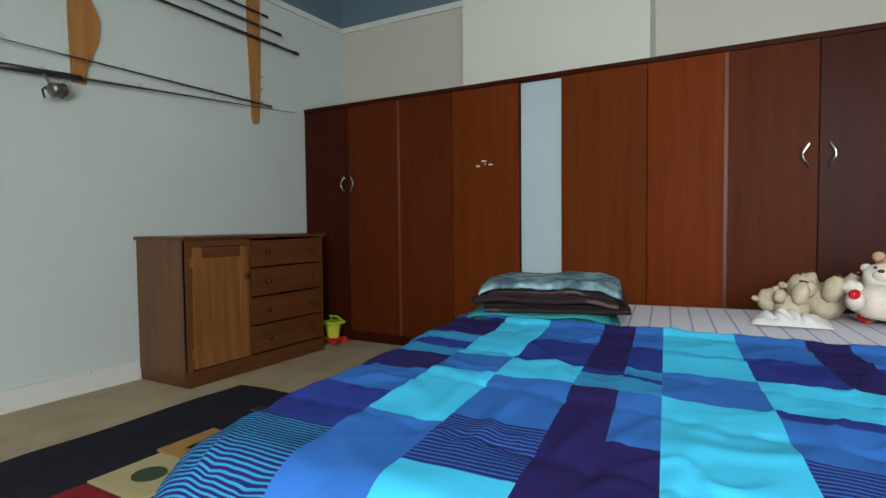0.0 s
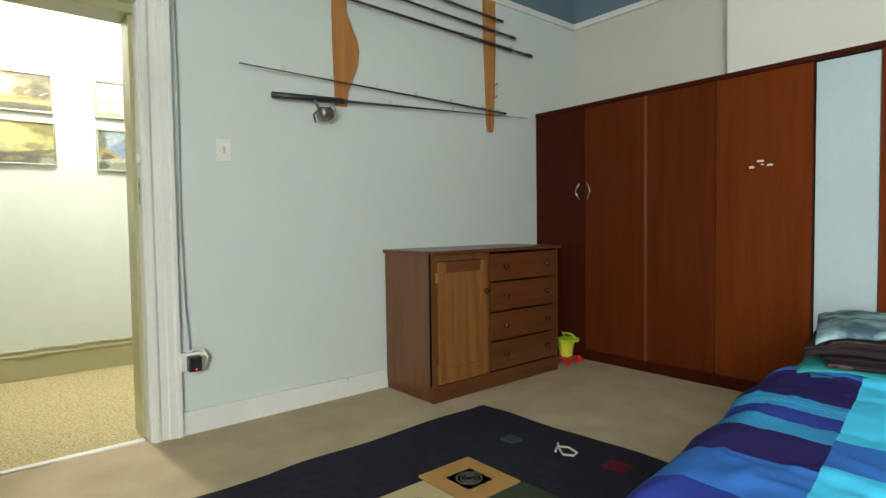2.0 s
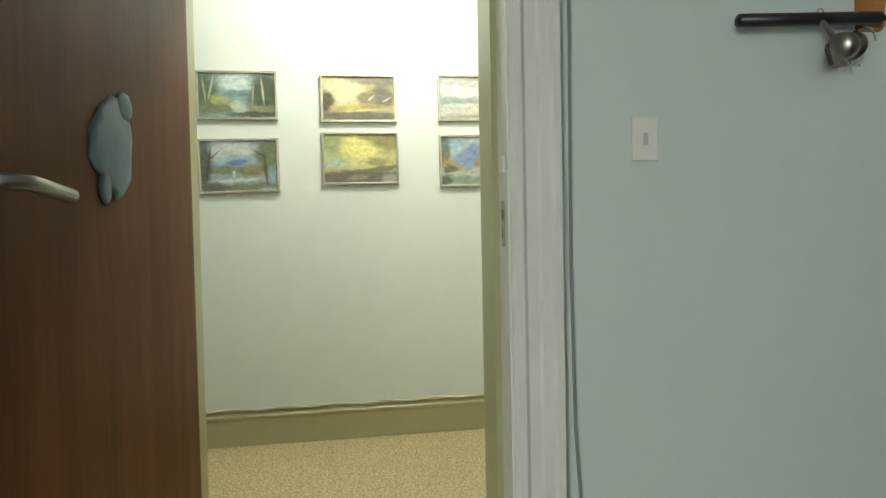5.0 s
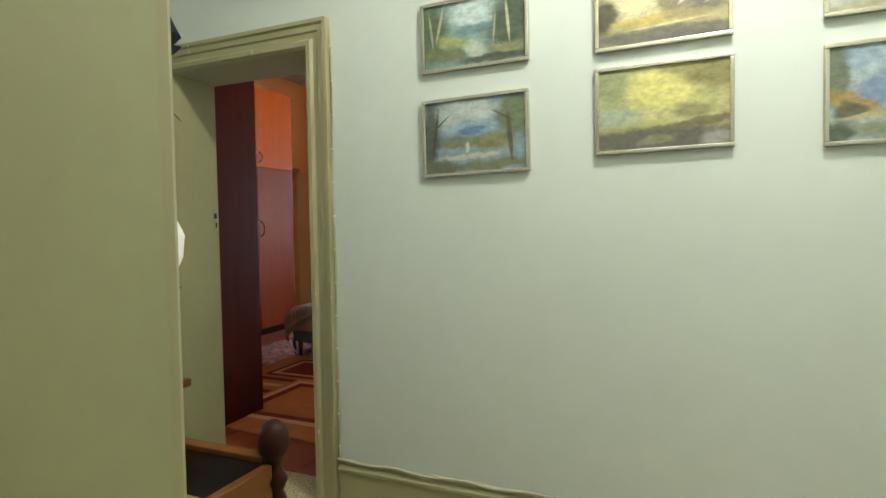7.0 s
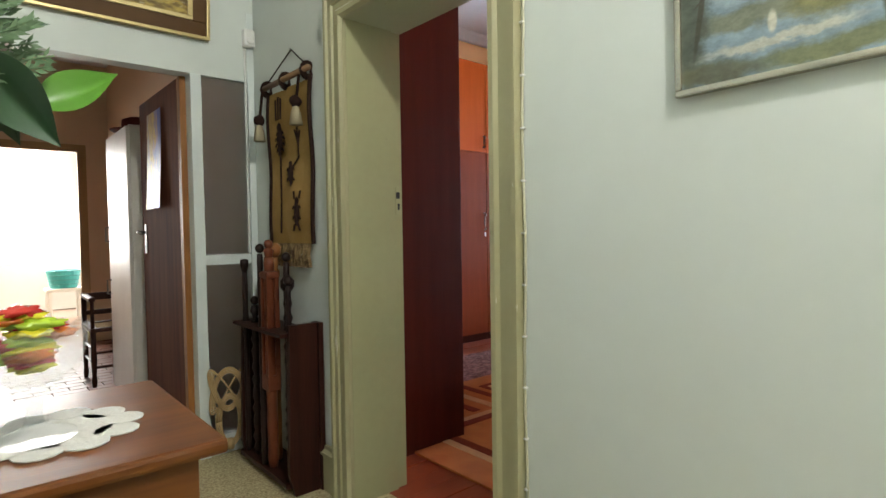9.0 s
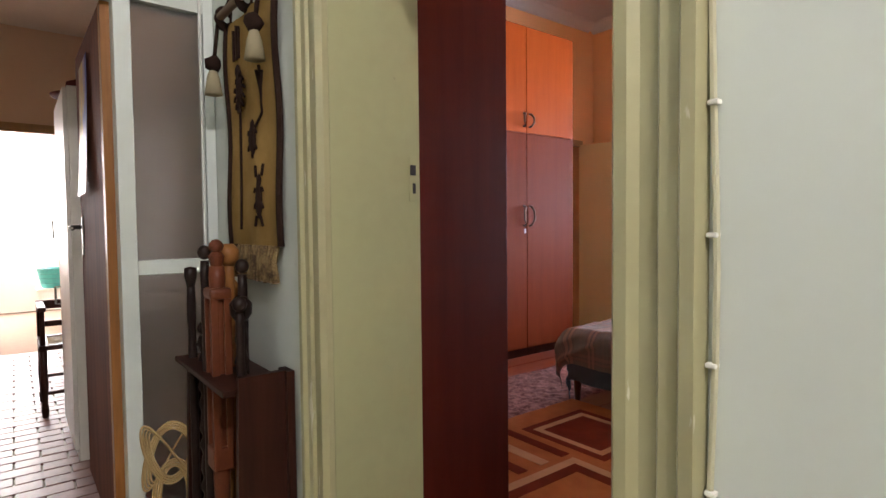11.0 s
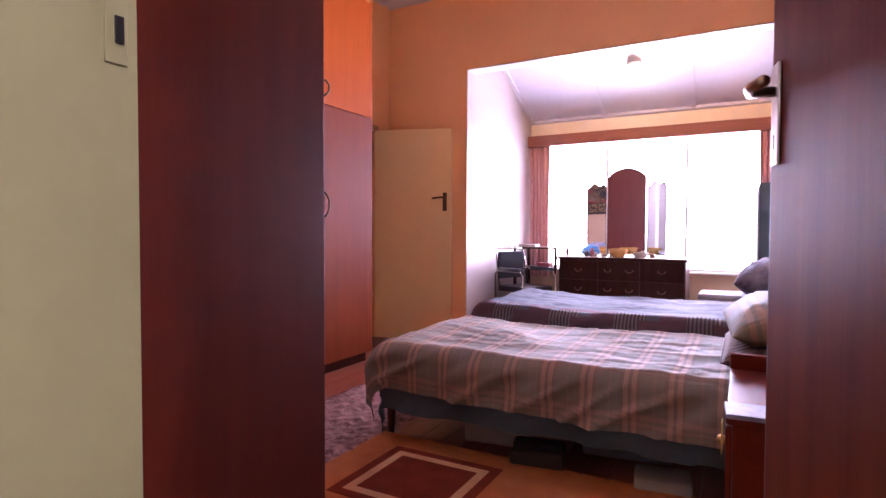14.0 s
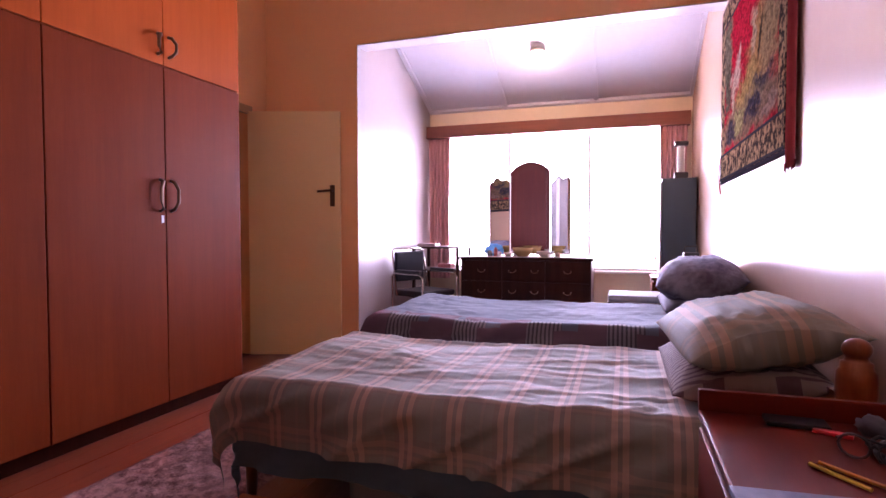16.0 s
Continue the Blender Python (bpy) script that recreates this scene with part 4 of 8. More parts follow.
DB = [cloth("duvet_blue", (0.024, 0.125, 0.42)), cloth("duvet_cyan", (0.04, 0.47, 0.74)), cloth("duvet_purple", (0.016, 0.011, 0.085)), cloth("duvet_navy", (0.016, 0.032, 0.21)), stripes("duvet_navy_stripe", (0.014, 0.018, 0.12), (0.03, 0.14, 0.42), 0.013, 0.72, coord="UV"), stripes("duvet_teal_stripe", (0.02, 0.17, 0.40), (0.03, 0.30, 0.52), 0.013, 0.6, coord="UV"), stripes("duvet_dark_stripe", (0.010, 0.014, 0.085), (0.02, 0.19, 0.37), 0.0095, 0.58, coord="UV")]
COLS = [(-1.16, [(2.1, 0), (1.85, 2), (1.74, 5), (1.66, 3), (1.56, 5), (1.40, 2), (1.20, 0), (0.98, 3), (0.0, 6)]), (-0.99, [(1.60, 1), (1.44, 0), (1.10, 1), (0.92, 0), (0.74, 0), (0.0, 5)]), (-0.80, [(1.87, 0), (1.60, 3), (1.43, 1), (1.15, 0), (0.93, 4), (0.80, 1), (0.0, 6)]),
        (-0.70, [(1.60, 2), (1.55, 3), (1.42, 5), (0.88, 2), (0.0, 6)]), (-0.615, [(1.90, 0), (1.64, 3), (1.56, 5), (1.53, 3), (1.42, 5), (1.14, 0), (0.88, 2), (0.0, 4)]), (-0.415, [(1.65, 1), (1.43, 0), (0.85, 1), (0.0, 0)]),
        (-0.235, [(1.90, 0), (1.66, 3), (1.44, 1), (1.39, 3), (1.20, 0), (0.85, 4), (0.0, 1)]), (-0.13, [(1.66, 2), (1.42, 1), (1.30, 4), (1.05, 0), (0.0, 2)]), (0.2, [(1.9, 0), (1.66, 3), (1.4, 1), (1.1, 0), (0.0, 2)]), (9, [(1.7, 1), (1.4, 3), (1.0, 0), (0.0, 2)])]


def duvet_slot(x, y):
    u = x + 0.13 * (y - 1.6)
    for edge, rows in COLS:
        if u < edge:
            for low, slot in rows:
                if y > low:
                    return slot
    return 0


def lines(marks, lo, hi, step):
    """Grid lines that include every mark between lo and hi."""
    pts = sorted({round(m, 4) for m in marks if lo < m < hi} | {lo, hi})
    out = [lo]
    for p, q in zip(pts, pts[1:]):
        k = max(1, math.ceil((q - p) / step))
        out += [p + (q - p) * j / k for j in range(1, k + 1)]
    return out


def duvet():
    bm = bmesh.new()
    uvl = bm.loops.layers.uv.new("uv")
    us = lines([c[0] for c in COLS], -1.74, 0.40, 0.0125)
    ys = lines([r[0] for c in COLS for r in c[1]], 0.30, 2.19, 0.0125)
    grid = []
    for u in us:
        row = []
        for y in ys:
            x = u - 0.13 * (y - 1.6)
            ax, dz1 = bend(-1.33 - u, 0.11)
            ay, dz2 = bend(0.88 - y, 0.12)
            seam = abs(math.sin((y + 0.10 * x + 0.19 + 0.008 * noise.noise((x * 6, y, 8.0))) * math.pi / 0.29))
            puff = 0.014 * seam ** 0.16
            pull = (1 - seam) ** 2 * 0.010 * noise.noise((x * 26, y * 5, 12.0))
            crease = 1 - abs(noise.noise((x * 10 - y * 5.0, y * 4.2 + x * 3.0, 21.0)))
            ridge = 1 - abs(noise.noise((x * 3.2 + y * 2.4, y * 2.2 - x * 3.0, 7.0)))
            fold = 0.004 * noise.noise((x * 5, y * 2.2, 1.0)) + 0.004 * noise.noise((x * 14, y * 9, 3.0)) + 0.010 * max(0, ridge - 0.86) / 0.14 * (0.5 + 0.5 * noise.noise((x * 2, y * 2, 9.0))) + pull + 0.009 * max(0, crease - 0.88) / 0.12 * max(0, 0.35 + noise.noise((x * 3, y * 3, 31.0)))
            px = (-1.33 - ax - 0.13 * (y - 1.6) if u < -1.33 else x) + 0.02 * noise.noise((y * 5, x, 4.0)) * (u < -1.33)
            py = 0.88 - ay if y < 0.88 else y
            pz = 0.550 + dz1 + dz2 + puff + fold
            if y > 2.08:
                pz += 0.016 * math.sin(min(1, (y - 2.08) / 0.09) * math.pi)
            row.append((bm.verts.new((px + 0.55, py - 1.9 + 0.012 * noise.noise((x * 6, 0, 2)) * (y > 2.1), max(pz, 0.06))), u, y))
        grid.append(row)
    for i in range(len(us) - 1):
        for j in range(len(ys) - 1):
            q = (grid[i][j], grid[i + 1][j], grid[i + 1][j + 1], grid[i][j + 1])
            f = bm.faces.new([v[0] for v in q])
            for lp, v in zip(f.loops, q):
                lp[uvl].uv = (v[1] + 9, v[2] + 9)
            mid = ((us[i] + us[i + 1]) / 2, (ys[j] + ys[j + 1]) / 2)
            f.material_index = duvet_slot(mid[0] - 0.13 * (mid[1] - 1.6), mid[1])
    return bm


def creased(m, scale, depth, stretch):
    """Adds a relief of fine ridged creases to a cloth."""
    nt = m.node_tree
    p = nt.nodes["Principled BSDF"]
    tc = nt.nodes.new("ShaderNodeTexCoord")
    mp = nt.nodes.new("ShaderNodeMapping")
    mp.inputs["Scale"].default_value = stretch
    mp.inputs["Rotation"].default_value = (0, 0, 0.5)
    nt.links.new(tc.outputs["Object"], mp.inputs[0])
    n = nt.nodes.new("ShaderNodeTexNoise")
    n.noise_type = "RIDGED_MULTIFRACTAL"
    n.inputs["Scale"].default_value, n.inputs["Detail"].default_value = scale, 2
    nt.links.new(mp.outputs[0], n.inputs["Vector"])
    b = nt.nodes.new("ShaderNodeBump")
    b.inputs["Strength"].default_value, b.inputs["Distance"].default_value = 0.55, depth
    nt.links.new(n.outputs[0], b.inputs["Height"])
    if p.inputs["Normal"].links:
        nt.links.new(p.inputs["Normal"].links[0].from_socket, b.inputs["Normal"])
    nt.links.new(b.outputs[0], p.inputs["Normal"])
    return m


for m_ in DB:
    creased(m_, 3.4, 0.016, (2.4, 1.1, 1))
dv = thing("duvet", (-0.55, 1.9, 0), "quilted patchwork duvet in blues, cyan and purple", "duvet")
part("cover", duvet(), DB, dv, smooth=True)

# folded blankets
def folded(name, at, rz, w, d, layers, label, cat="blanket"):
    """Soft folds lying on one another, each with a slack, uneven edge."""
    o = thing(name, at, label, cat, rz)
    z = 0
    for k, (h, mm, ins, sx, sy, tw) in enumerate(layers):
        c_, s_ = math.cos(radians(tw)), math.sin(radians(tw))

        def top(u, v):
            a, b = (u - 0.5) * 2, v * 2 * math.pi
            cy = math.copysign(abs(math.cos(b)) ** 0.3, math.cos(b))
            cz = math.copysign(abs(math.sin(b)) ** 0.75, math.sin(b))
            edge = 1 + 0.05 * noise.noise((cy * 3, k * 3.7, 1.0)) + 0.03 * noise.noise((a * 5, cy * 4, k * 2.0))
            droop = -0.030 * abs(a) ** 5 * (0.4 + 0.6 * abs(cy)) - 0.020 * abs(cy) ** 6 * (0.5 + noise.noise((a * 2.5, k, 3.0)))
            lump = 0.010 * noise.noise((a * 2.2 + k, cy * 1.8, k * 1.3)) + 0.006 * noise.noise((a * 9, cy * 7, k))
            px, py = a * edge * (w / 2 - ins), cy * edge * (d / 2 - ins)
            rise = min(1.0, z / 0.08)
            return Vector((px * c_ - py * s_ + sx, px * s_ + py * c_ + sy, z + h / 2 + cz * h / 2 + max(-z * 0.5, (lump + droop) * rise)))
        b = sheet(top, 26, 56)
        bmesh.ops.remove_doubles(b, verts=b.verts, dist=0.0005)
        bmesh.ops.holes_fill(b, edges=[e for e in b.edges if e.is_boundary], sides=0)
        part("fold", b, mm, o, smooth=True)
        z += h * 0.80
    return o


TEAL = cloth("teal_fleece", (0.02, 0.22, 0.24))
BROWNB = stripes("dark_brown_blanket", (0.018, 0.012, 0.014), (0.075, 0.05, 0.048), 0.03, 0.85, 1)
PATT = mat("blue_grey_patterned_fleece", (0.22, 0.36, 0.39), (0.05, 0.09, 0.12), rough=0.9, scale=9, fine=30, var=2.0, bump=0.1, sheen=0.0)
folded("folded_blanket", (-1.16, 2.36, 0.545), 14, 0.54, 0.46, [(0.022, TEAL, 0.0, 0, 0, 0), (0.022, cloth("dark_teal_fleece", (0.012, 0.10, 0.12)), 0.01, 0.01, 0, 2), (0.018, TEAL, 0.015, -0.01, 0.0, -2)], "folded teal fleece blanket on the bed")
folded("folded_blanket", (-1.14, 2.38, 0.592), 14, 0.52, 0.46, [(0.026, BROWNB, 0.0, 0.02, 0, 3), (0.020, BROWNB, 0.02, 0.0, 0.01, 0), (0.036, BROWNB, 0.0, -0.01, 0, -2), (0.034, BROWNB, 0.006, 0.01, 0.01, 2), (0.030, PATT, 0.0, 0.0, 0.01, 0)], "folded brown blanket with a patterned blue top")

# soft toys on the bed
FUR = mat("white_plush", (0.66, 0.62, 0.55), (0.55, 0.50, 0.43), rough=0.95, scale=40, fine=200, var=1, bump=0.8, sheen=0.0)
REDT = cloth("red_plush", (0.45, 0.01, 0.015))
CREAMT = mat("cream_plush", (0.50, 0.44, 0.33), (0.40, 0.34, 0.24), rough=0.95, scale=40, fine=200, var=1, bump=0.8)
PEACHT = mat("peach_plush", (0.55, 0.36, 0.24), (0.46, 0.29, 0.19), rough=0.95, scale=40, fine=200, var=1, bump=0.8)


def soft_toy(at, turns, s, fur, pads, label):
    """Round-bodied toy with limbs, ears, muzzle and sewn pads."""
    t = thing("soft_toy", at, label, "soft toy", group="soft toys on the bed")
    t.matrix_world = pose(*at, *turns)
    b = ball((0, 0, 0.085 * s), 0.085 * s, 1.1, 1, 0.95, None, 0.14, 3)
    ball((0, -0.02 * s, 0.19 * s), 0.066 * s, 1.12, 1, 0.95, b, 0.10, 3)
    for sx in (-1, 1):
        ball((sx * 0.058 * s, -0.01 * s, 0.245 * s), 0.022 * s, 1, 0.7, 1, b, 0.15)
        ball((sx * 0.080 * s, -0.09 * s, 0.042 * s), 0.044 * s, 0.9, 1.5, 0.9, b, 0.15)
        ball((sx * 0.098 * s, -0.05 * s, 0.125 * s), 0.034 * s, 1.3, 1.2, 0.9, b, 0.15)
    ball((0, -0.075 * s, 0.175 * s), 0.030 * s, 1.1, 1, 0.8, b, 0.1)
    part("plush", b, fur, t, smooth=True)
    for sx in (-1, 1):
        part("paw_pad", ball((sx * 0.080 * s, -0.150 * s, 0.044 * s), 0.024 * s, 0.9, 0.3, 1), pads, t, "sewn paw pad", True)
        part("eye", ball((sx * 0.022 * s, -0.080 * s, 0.212 * s), 0.007 * s), KNOB, t, smooth=True)
    part("nose", ball((0, -0.103 * s, 0.182 * s), 0.011 * s, 1.2, 0.8, 0.8), KNOB, t, smooth=True)


soft_toy((-0.03, 2.74, 0.56), (-32, 0, -12), 0.86, FUR, REDT, "white plush bear with red paw pads")
soft_toy((-0.12, 2.86, 0.575), (-70, 0, 60), 0.9, CREAMT, KNOB, "cream plush dog lying on its back")
soft_toy((-0.24, 2.80, 0.565), (-80, 10, 75), 0.75, CREAMT, KNOB, "small cream plush dog lying on the sheet")
soft_toy((0.06, 2.93, 0.545), (10, 0, -20), 1.0, PEACHT, REDT, "peach plush bear sitting behind the others")
soft_toy((0.06, 2.62, 0.570), (-60, 20, -60), 0.9, FUR, REDT, "white plush bear tipped on its side")
cl = thing("crumpled_cloth", (-0.31, 2.66, 0.535), "crumpled white cloth on the sheet", "cloth")
part("folds", sheet(lambda u, v: Vector(((u - 0.5) * 0.26, (v - 0.5) * 0.15, 0.006 + 0.050 * math.sin(math.pi * v) ** 0.7 * math.sin(math.pi * u) ** 0.5 * (0.6 + 0.9 * abs(noise.noise((u * 9 + v * 4, v * 3, 2.0)))))), 40, 24), cloth("white_cotton", (0.62, 0.62, 0.62)), cl, smooth=True)

# ---- hall things
def framed(name, y0, y1, z0, z1, canvas_mat, frame_mat, tilt, label, fw=0.014):
    """A picture on the hall wall, facing +x."""
    w, h = y1 - y0, z1 - z0
    o = thing(name, (W2A + 0.0105, (y0 + y1) / 2, (z0 + z1) / 2), label, "painting", group="landscape paintings in the hall")
    o.matrix_world = Matrix.Translation((W2A + 0.0105, (y0 + y1) / 2, (z0 + z1) / 2)) @ pose(0, 0, 0, 90 , 0, 90) @ pose(0, 0, 0, 0, 0, tilt)
    part("canvas", box(-w / 2 + fw, -h / 2 + fw, -0.008, w / 2 - fw, h / 2 - fw, 0.004), canvas_mat, o)
    for a, b, c, d in ((-w / 2, -h / 2, w / 2, -h / 2 + fw), (-w / 2, h / 2 - fw, w / 2, h / 2), (-w / 2, -h / 2 + fw, -w / 2 + fw, h / 2 - fw), (w / 2 - fw, -h / 2 + fw, w / 2, h / 2 - fw)):
        part("frame_bar", box(a, b, -0.010, c, d, 0.012, 0.003), frame_mat, o)
    return o


SILVER_FRAME = mat("champagne_frame", (0.55, 0.52, 0.42), rough=0.25, metal=0.8, scale=10, fine=80, bump=0.05)
framed("painting", -0.405, 0.03, 1.84, 2.112, painted("forest_stream", (0.20, 0.27, 0.26), [
    ((0.50, 0.78), (0.26, 0.26), 0, (0.46, 0.55, 0.54)), ((0.50, 0.55), (0.22, 0.10), 0, (0.14, 0.22, 0.23)), ((0.06, 0.55), (0.20, 0.55), 0, (0.075, 0.10, 0.055)), ((0.88, 0.55), (0.24, 0.55), 0, (0.065, 0.085, 0.05)),
    ((0.28, 0.38), (0.20, 0.09), -32, (0.30, 0.31, 0.12)), ((0.20, 0.20), (0.28, 0.12), -12, (0.14, 0.16, 0.08)), ((0.52, 0.24), (0.13, 0.17), 15, (0.40, 0.44, 0.36)), ((0.82, 0.20), (0.22, 0.09), 8, (0.22, 0.22, 0.12)), ((0.75, 0.06), (0.4, 0.07), 0, (0.07, 0.08, 0.05)),
    ((0.16, 0.68), (0.016, 0.32), -8, (0.36, 0.35, 0.24)), ((0.07, 0.60), (0.014, 0.30), 4, (0.30, 0.30, 0.20)), ((0.84, 0.60), (0.016, 0.34), 3, (0.42, 0.40, 0.28)), ((0.71, 0.52), (0.012, 0.26), -3, (0.30, 0.29, 0.20))], 1.0), SILVER_FRAME, 0.4, "woodland stream painting in a slim pale frame")
framed("painting", -0.405, 0.03, 1.43, 1.736, painted("forest_pond", (0.20, 0.27, 0.31), [
    ((0.40, 0.80), (0.34, 0.26), 0, (0.40, 0.44, 0.42)), ((0.50, 0.62), (0.30, 0.10), 0, (0.24, 0.34, 0.42)), ((0.47, 0.57), (0.15, 0.07), 6, (0.09, 0.16, 0.28)), ((0.35, 0.42), (0.30, 0.09), 0, (0.17, 0.18, 0.12)), ((0.70, 0.40), (0.22, 0.13), 0, (0.20, 0.19, 0.075)),
    ((0.04, 0.50), (0.12, 0.55), 0, (0.07, 0.08, 0.055)), ((0.90, 0.74), (0.20, 0.30), 0, (0.12, 0.145, 0.07)), ((0.45, 0.22), (0.34, 0.05), 2, (0.42, 0.41, 0.34)), ((0.70, 0.07), (0.40, 0.09), 4, (0.15, 0.16, 0.075)), ((0.16, 0.08), (0.24, 0.10), -6, (0.10, 0.10, 0.06)),
    ((0.43, 0.34), (0.022, 0.08), 0, (0.45, 0.43, 0.34)), ((0.10, 0.55), (0.016, 0.36), -6, (0.06, 0.055, 0.04)), ((0.16, 0.70), (0.010, 0.16), -40, (0.06, 0.055, 0.04)), ((0.85, 0.45), (0.026, 0.36), 3, (0.085, 0.08, 0.05)), ((0.78, 0.74), (0.012, 0.15), 50, (0.09, 0.085, 0.05))], 2.3), SILVER_FRAME, 0.9, "woodland pond painting in a slim pale frame")
framed("painting", 0.268, 0.70, 1.832, 2.106, painted("golden_lake", (0.40, 0.35, 0.18), [
    ((0.30, 0.66), (0.30, 0.34), 0, (0.60, 0.55, 0.34)), ((0.75, 0.95), (0.50, 0.16), -6, (0.20, 0.18, 0.14)), ((0.84, 0.55), (0.20, 0.30), 0, (0.14, 0.13, 0.11)), ((0.62, 0.50), (0.16, 0.14), 20, (0.22, 0.19, 0.12)), ((0.04, 0.42), (0.13, 0.28), 0, (0.06, 0.06, 0.04)),
    ((0.42, 0.30), (0.30, 0.07), 6, (0.44, 0.34, 0.11)), ((0.70, 0.32), (0.20, 0.06), 0, (0.30, 0.25, 0.12)), ((0.5, 0.07), (0.8, 0.14), 0, (0.12, 0.115, 0.10)), ((0.55, 0.22), (0.34, 0.018), 5, (0.52, 0.46, 0.26)), ((0.68, 0.52), (0.020, 0.09), -35, (0.50, 0.46, 0.36)), ((0.90, 0.48), (0.016, 0.10), -50, (0.46, 0.43, 0.35))], 3.7), SILVER_FRAME, 0.4, "golden lake painting in a slim pale frame")
framed("painting", 0.268, 0.706, 1.474, 1.776, painted("yellow_moor", (0.40, 0.39, 0.18), [
    ((0.50, 0.72), (0.32, 0.26), 0, (0.62, 0.57, 0.22)), ((0.10, 0.80), (0.16, 0.30), 0, (0.27, 0.29, 0.16)), ((0.88, 0.88), (0.30, 0.22), -15, (0.22, 0.20, 0.09)), ((0.66, 0.95), (0.20, 0.07), 0, (0.30, 0.27, 0.12)), ((0.14, 0.40), (0.28, 0.12), 0, (0.32, 0.37, 0.30)), ((0.55, 0.40), (0.30, 0.10), 0, (0.50, 0.48, 0.24)),
    ((0.72, 0.42), (0.16, 0.10), 0, (0.24, 0.23, 0.12)), ((0.45, 0.10), (0.9, 0.17), 0, (0.10, 0.095, 0.09)), ((0.80, 0.28), (0.34, 0.06), 9, (0.15, 0.135, 0.08)), ((0.45, 0.10), (0.16, 0.05), 10, (0.22, 0.21, 0.13)), ((0.90, 0.08), (0.10, 0.10), 0, (0.30, 0.29, 0.26))], 4.9, 0.08), SILVER_FRAME, 0.4, "yellow moorland sky painting in a slim pale frame")
framed("painting", 0.944, 1.400, 1.845, 2.118, painted("seashore", (0.40, 0.40, 0.37), [
    ((0.30, 0.66), (0.50, 0.13), -4, (0.58, 0.57, 0.50)), ((0.15, 0.42), (0.50, 0.09), 3, (0.25, 0.31, 0.29)), ((0.25, 0.33), (0.40, 0.03), 4, (0.44, 0.46, 0.40)), ((0.90, 0.66), (0.34, 0.13), 24, (0.22, 0.22, 0.17)), ((0.74, 0.50), (0.07, 0.12), -20, (0.48, 0.46, 0.37)), ((0.78, 0.26), (0.46, 0.17), 6, (0.52, 0.50, 0.36)), ((0.20, 0.20), (0.20, 0.07), 4, (0.42, 0.43, 0.35)), ((0.35, 0.05), (0.6, 0.06), 5, (0.28, 0.28, 0.19)), ((0.78, 0.42), (0.08, 0.03), 0, (0.20, 0.19, 0.14))], 6.1, 0.08), SILVER_FRAME, 0.2, "grey seashore painting in a slim pale frame")
framed("painting", 0.947, 1.372, 1.457, 1.766, painted("mountain_valley", (0.32, 0.38, 0.40), [
    ((0.20, 0.88), (0.20, 0.12), 0, (0.26, 0.35, 0.42)), ((0.55, 0.66), (0.34, 0.20), 38, (0.15, 0.21, 0.32)), ((0.36, 0.50), (0.20, 0.20), 0, (0.17, 0.23, 0.34)), ((0.03, 0.70), (0.12, 0.40), 0, (0.12, 0.14, 0.09)), ((0.16, 0.40), (0.26, 0.10), -32, (0.30, 0.21, 0.075)), ((0.94, 0.70), (0.26, 0.36), 20, (0.12, 0.11, 0.06)), ((0.72, 0.62), (0.09, 0.22), -38, (0.36, 0.33, 0.09)),
    ((0.60, 0.44), (0.14, 0.08), 25, (0.26, 0.19, 0.07)), ((0.86, 0.40), (0.22, 0.14), 10, (0.16, 0.14, 0.07)), ((0.72, 0.33), (0.10, 0.10), 0, (0.06, 0.05, 0.035)), ((0.14, 0.30), (0.12, 0.10), 0, (0.10, 0.095, 0.06)), ((0.38, 0.24), (0.40, 0.035), 3, (0.42, 0.37, 0.22)), ((0.58, 0.33), (0.18, 0.02), 22, (0.44, 0.38, 0.24)), ((0.45, 0.09), (0.5, 0.11), 0, (0.20, 0.225, 0.16)), ((0.05, 0.08), (0.12, 0.14), 0, (0.07, 0.085, 0.06)), ((0.88, 0.10), (0.20, 0.08), 0, (0.085, 0.08, 0.045))], 7.7), SILVER_FRAME, 0.2, "blue mountain valley painting in a slim pale frame")

CABLE_CREAM = mat("painted_cable", (0.50, 0.48, 0.34), rough=0.5)
cab = thing("clipped_cable", (W2A + 0.006, D2R + 0.128, 0.2), "cream cable clipped round the doorway and along the skirting", "cable")
part("rise", tube([(0, 0.004 * math.sin(z * 9), z) for z in [0.1 * k for k in range(20)]], 0.004, 6), CABLE_CREAM, cab)
part("run", tube([(0.012, 0.0 + 0.06 * k, 0.006 + 0.006 * math.sin(k * 1.9)) for k in range(40)], 0.0045, 6), CABLE_CREAM, cab)
part("run", tube([(0.020, 0.0 + 0.06 * k, 0.008 + 0.006 * math.cos(k * 1.3)) for k in range(40)], 0.0045, 6), CABLE_CREAM, cab)
for k in range(13):
    part("clip", box(-0.005, -0.006, 0.06 + 0.146 * k, 0.007, 0.006, 0.066 + 0.146 * k, 0.002), PLASTIC_WHITE, cab)

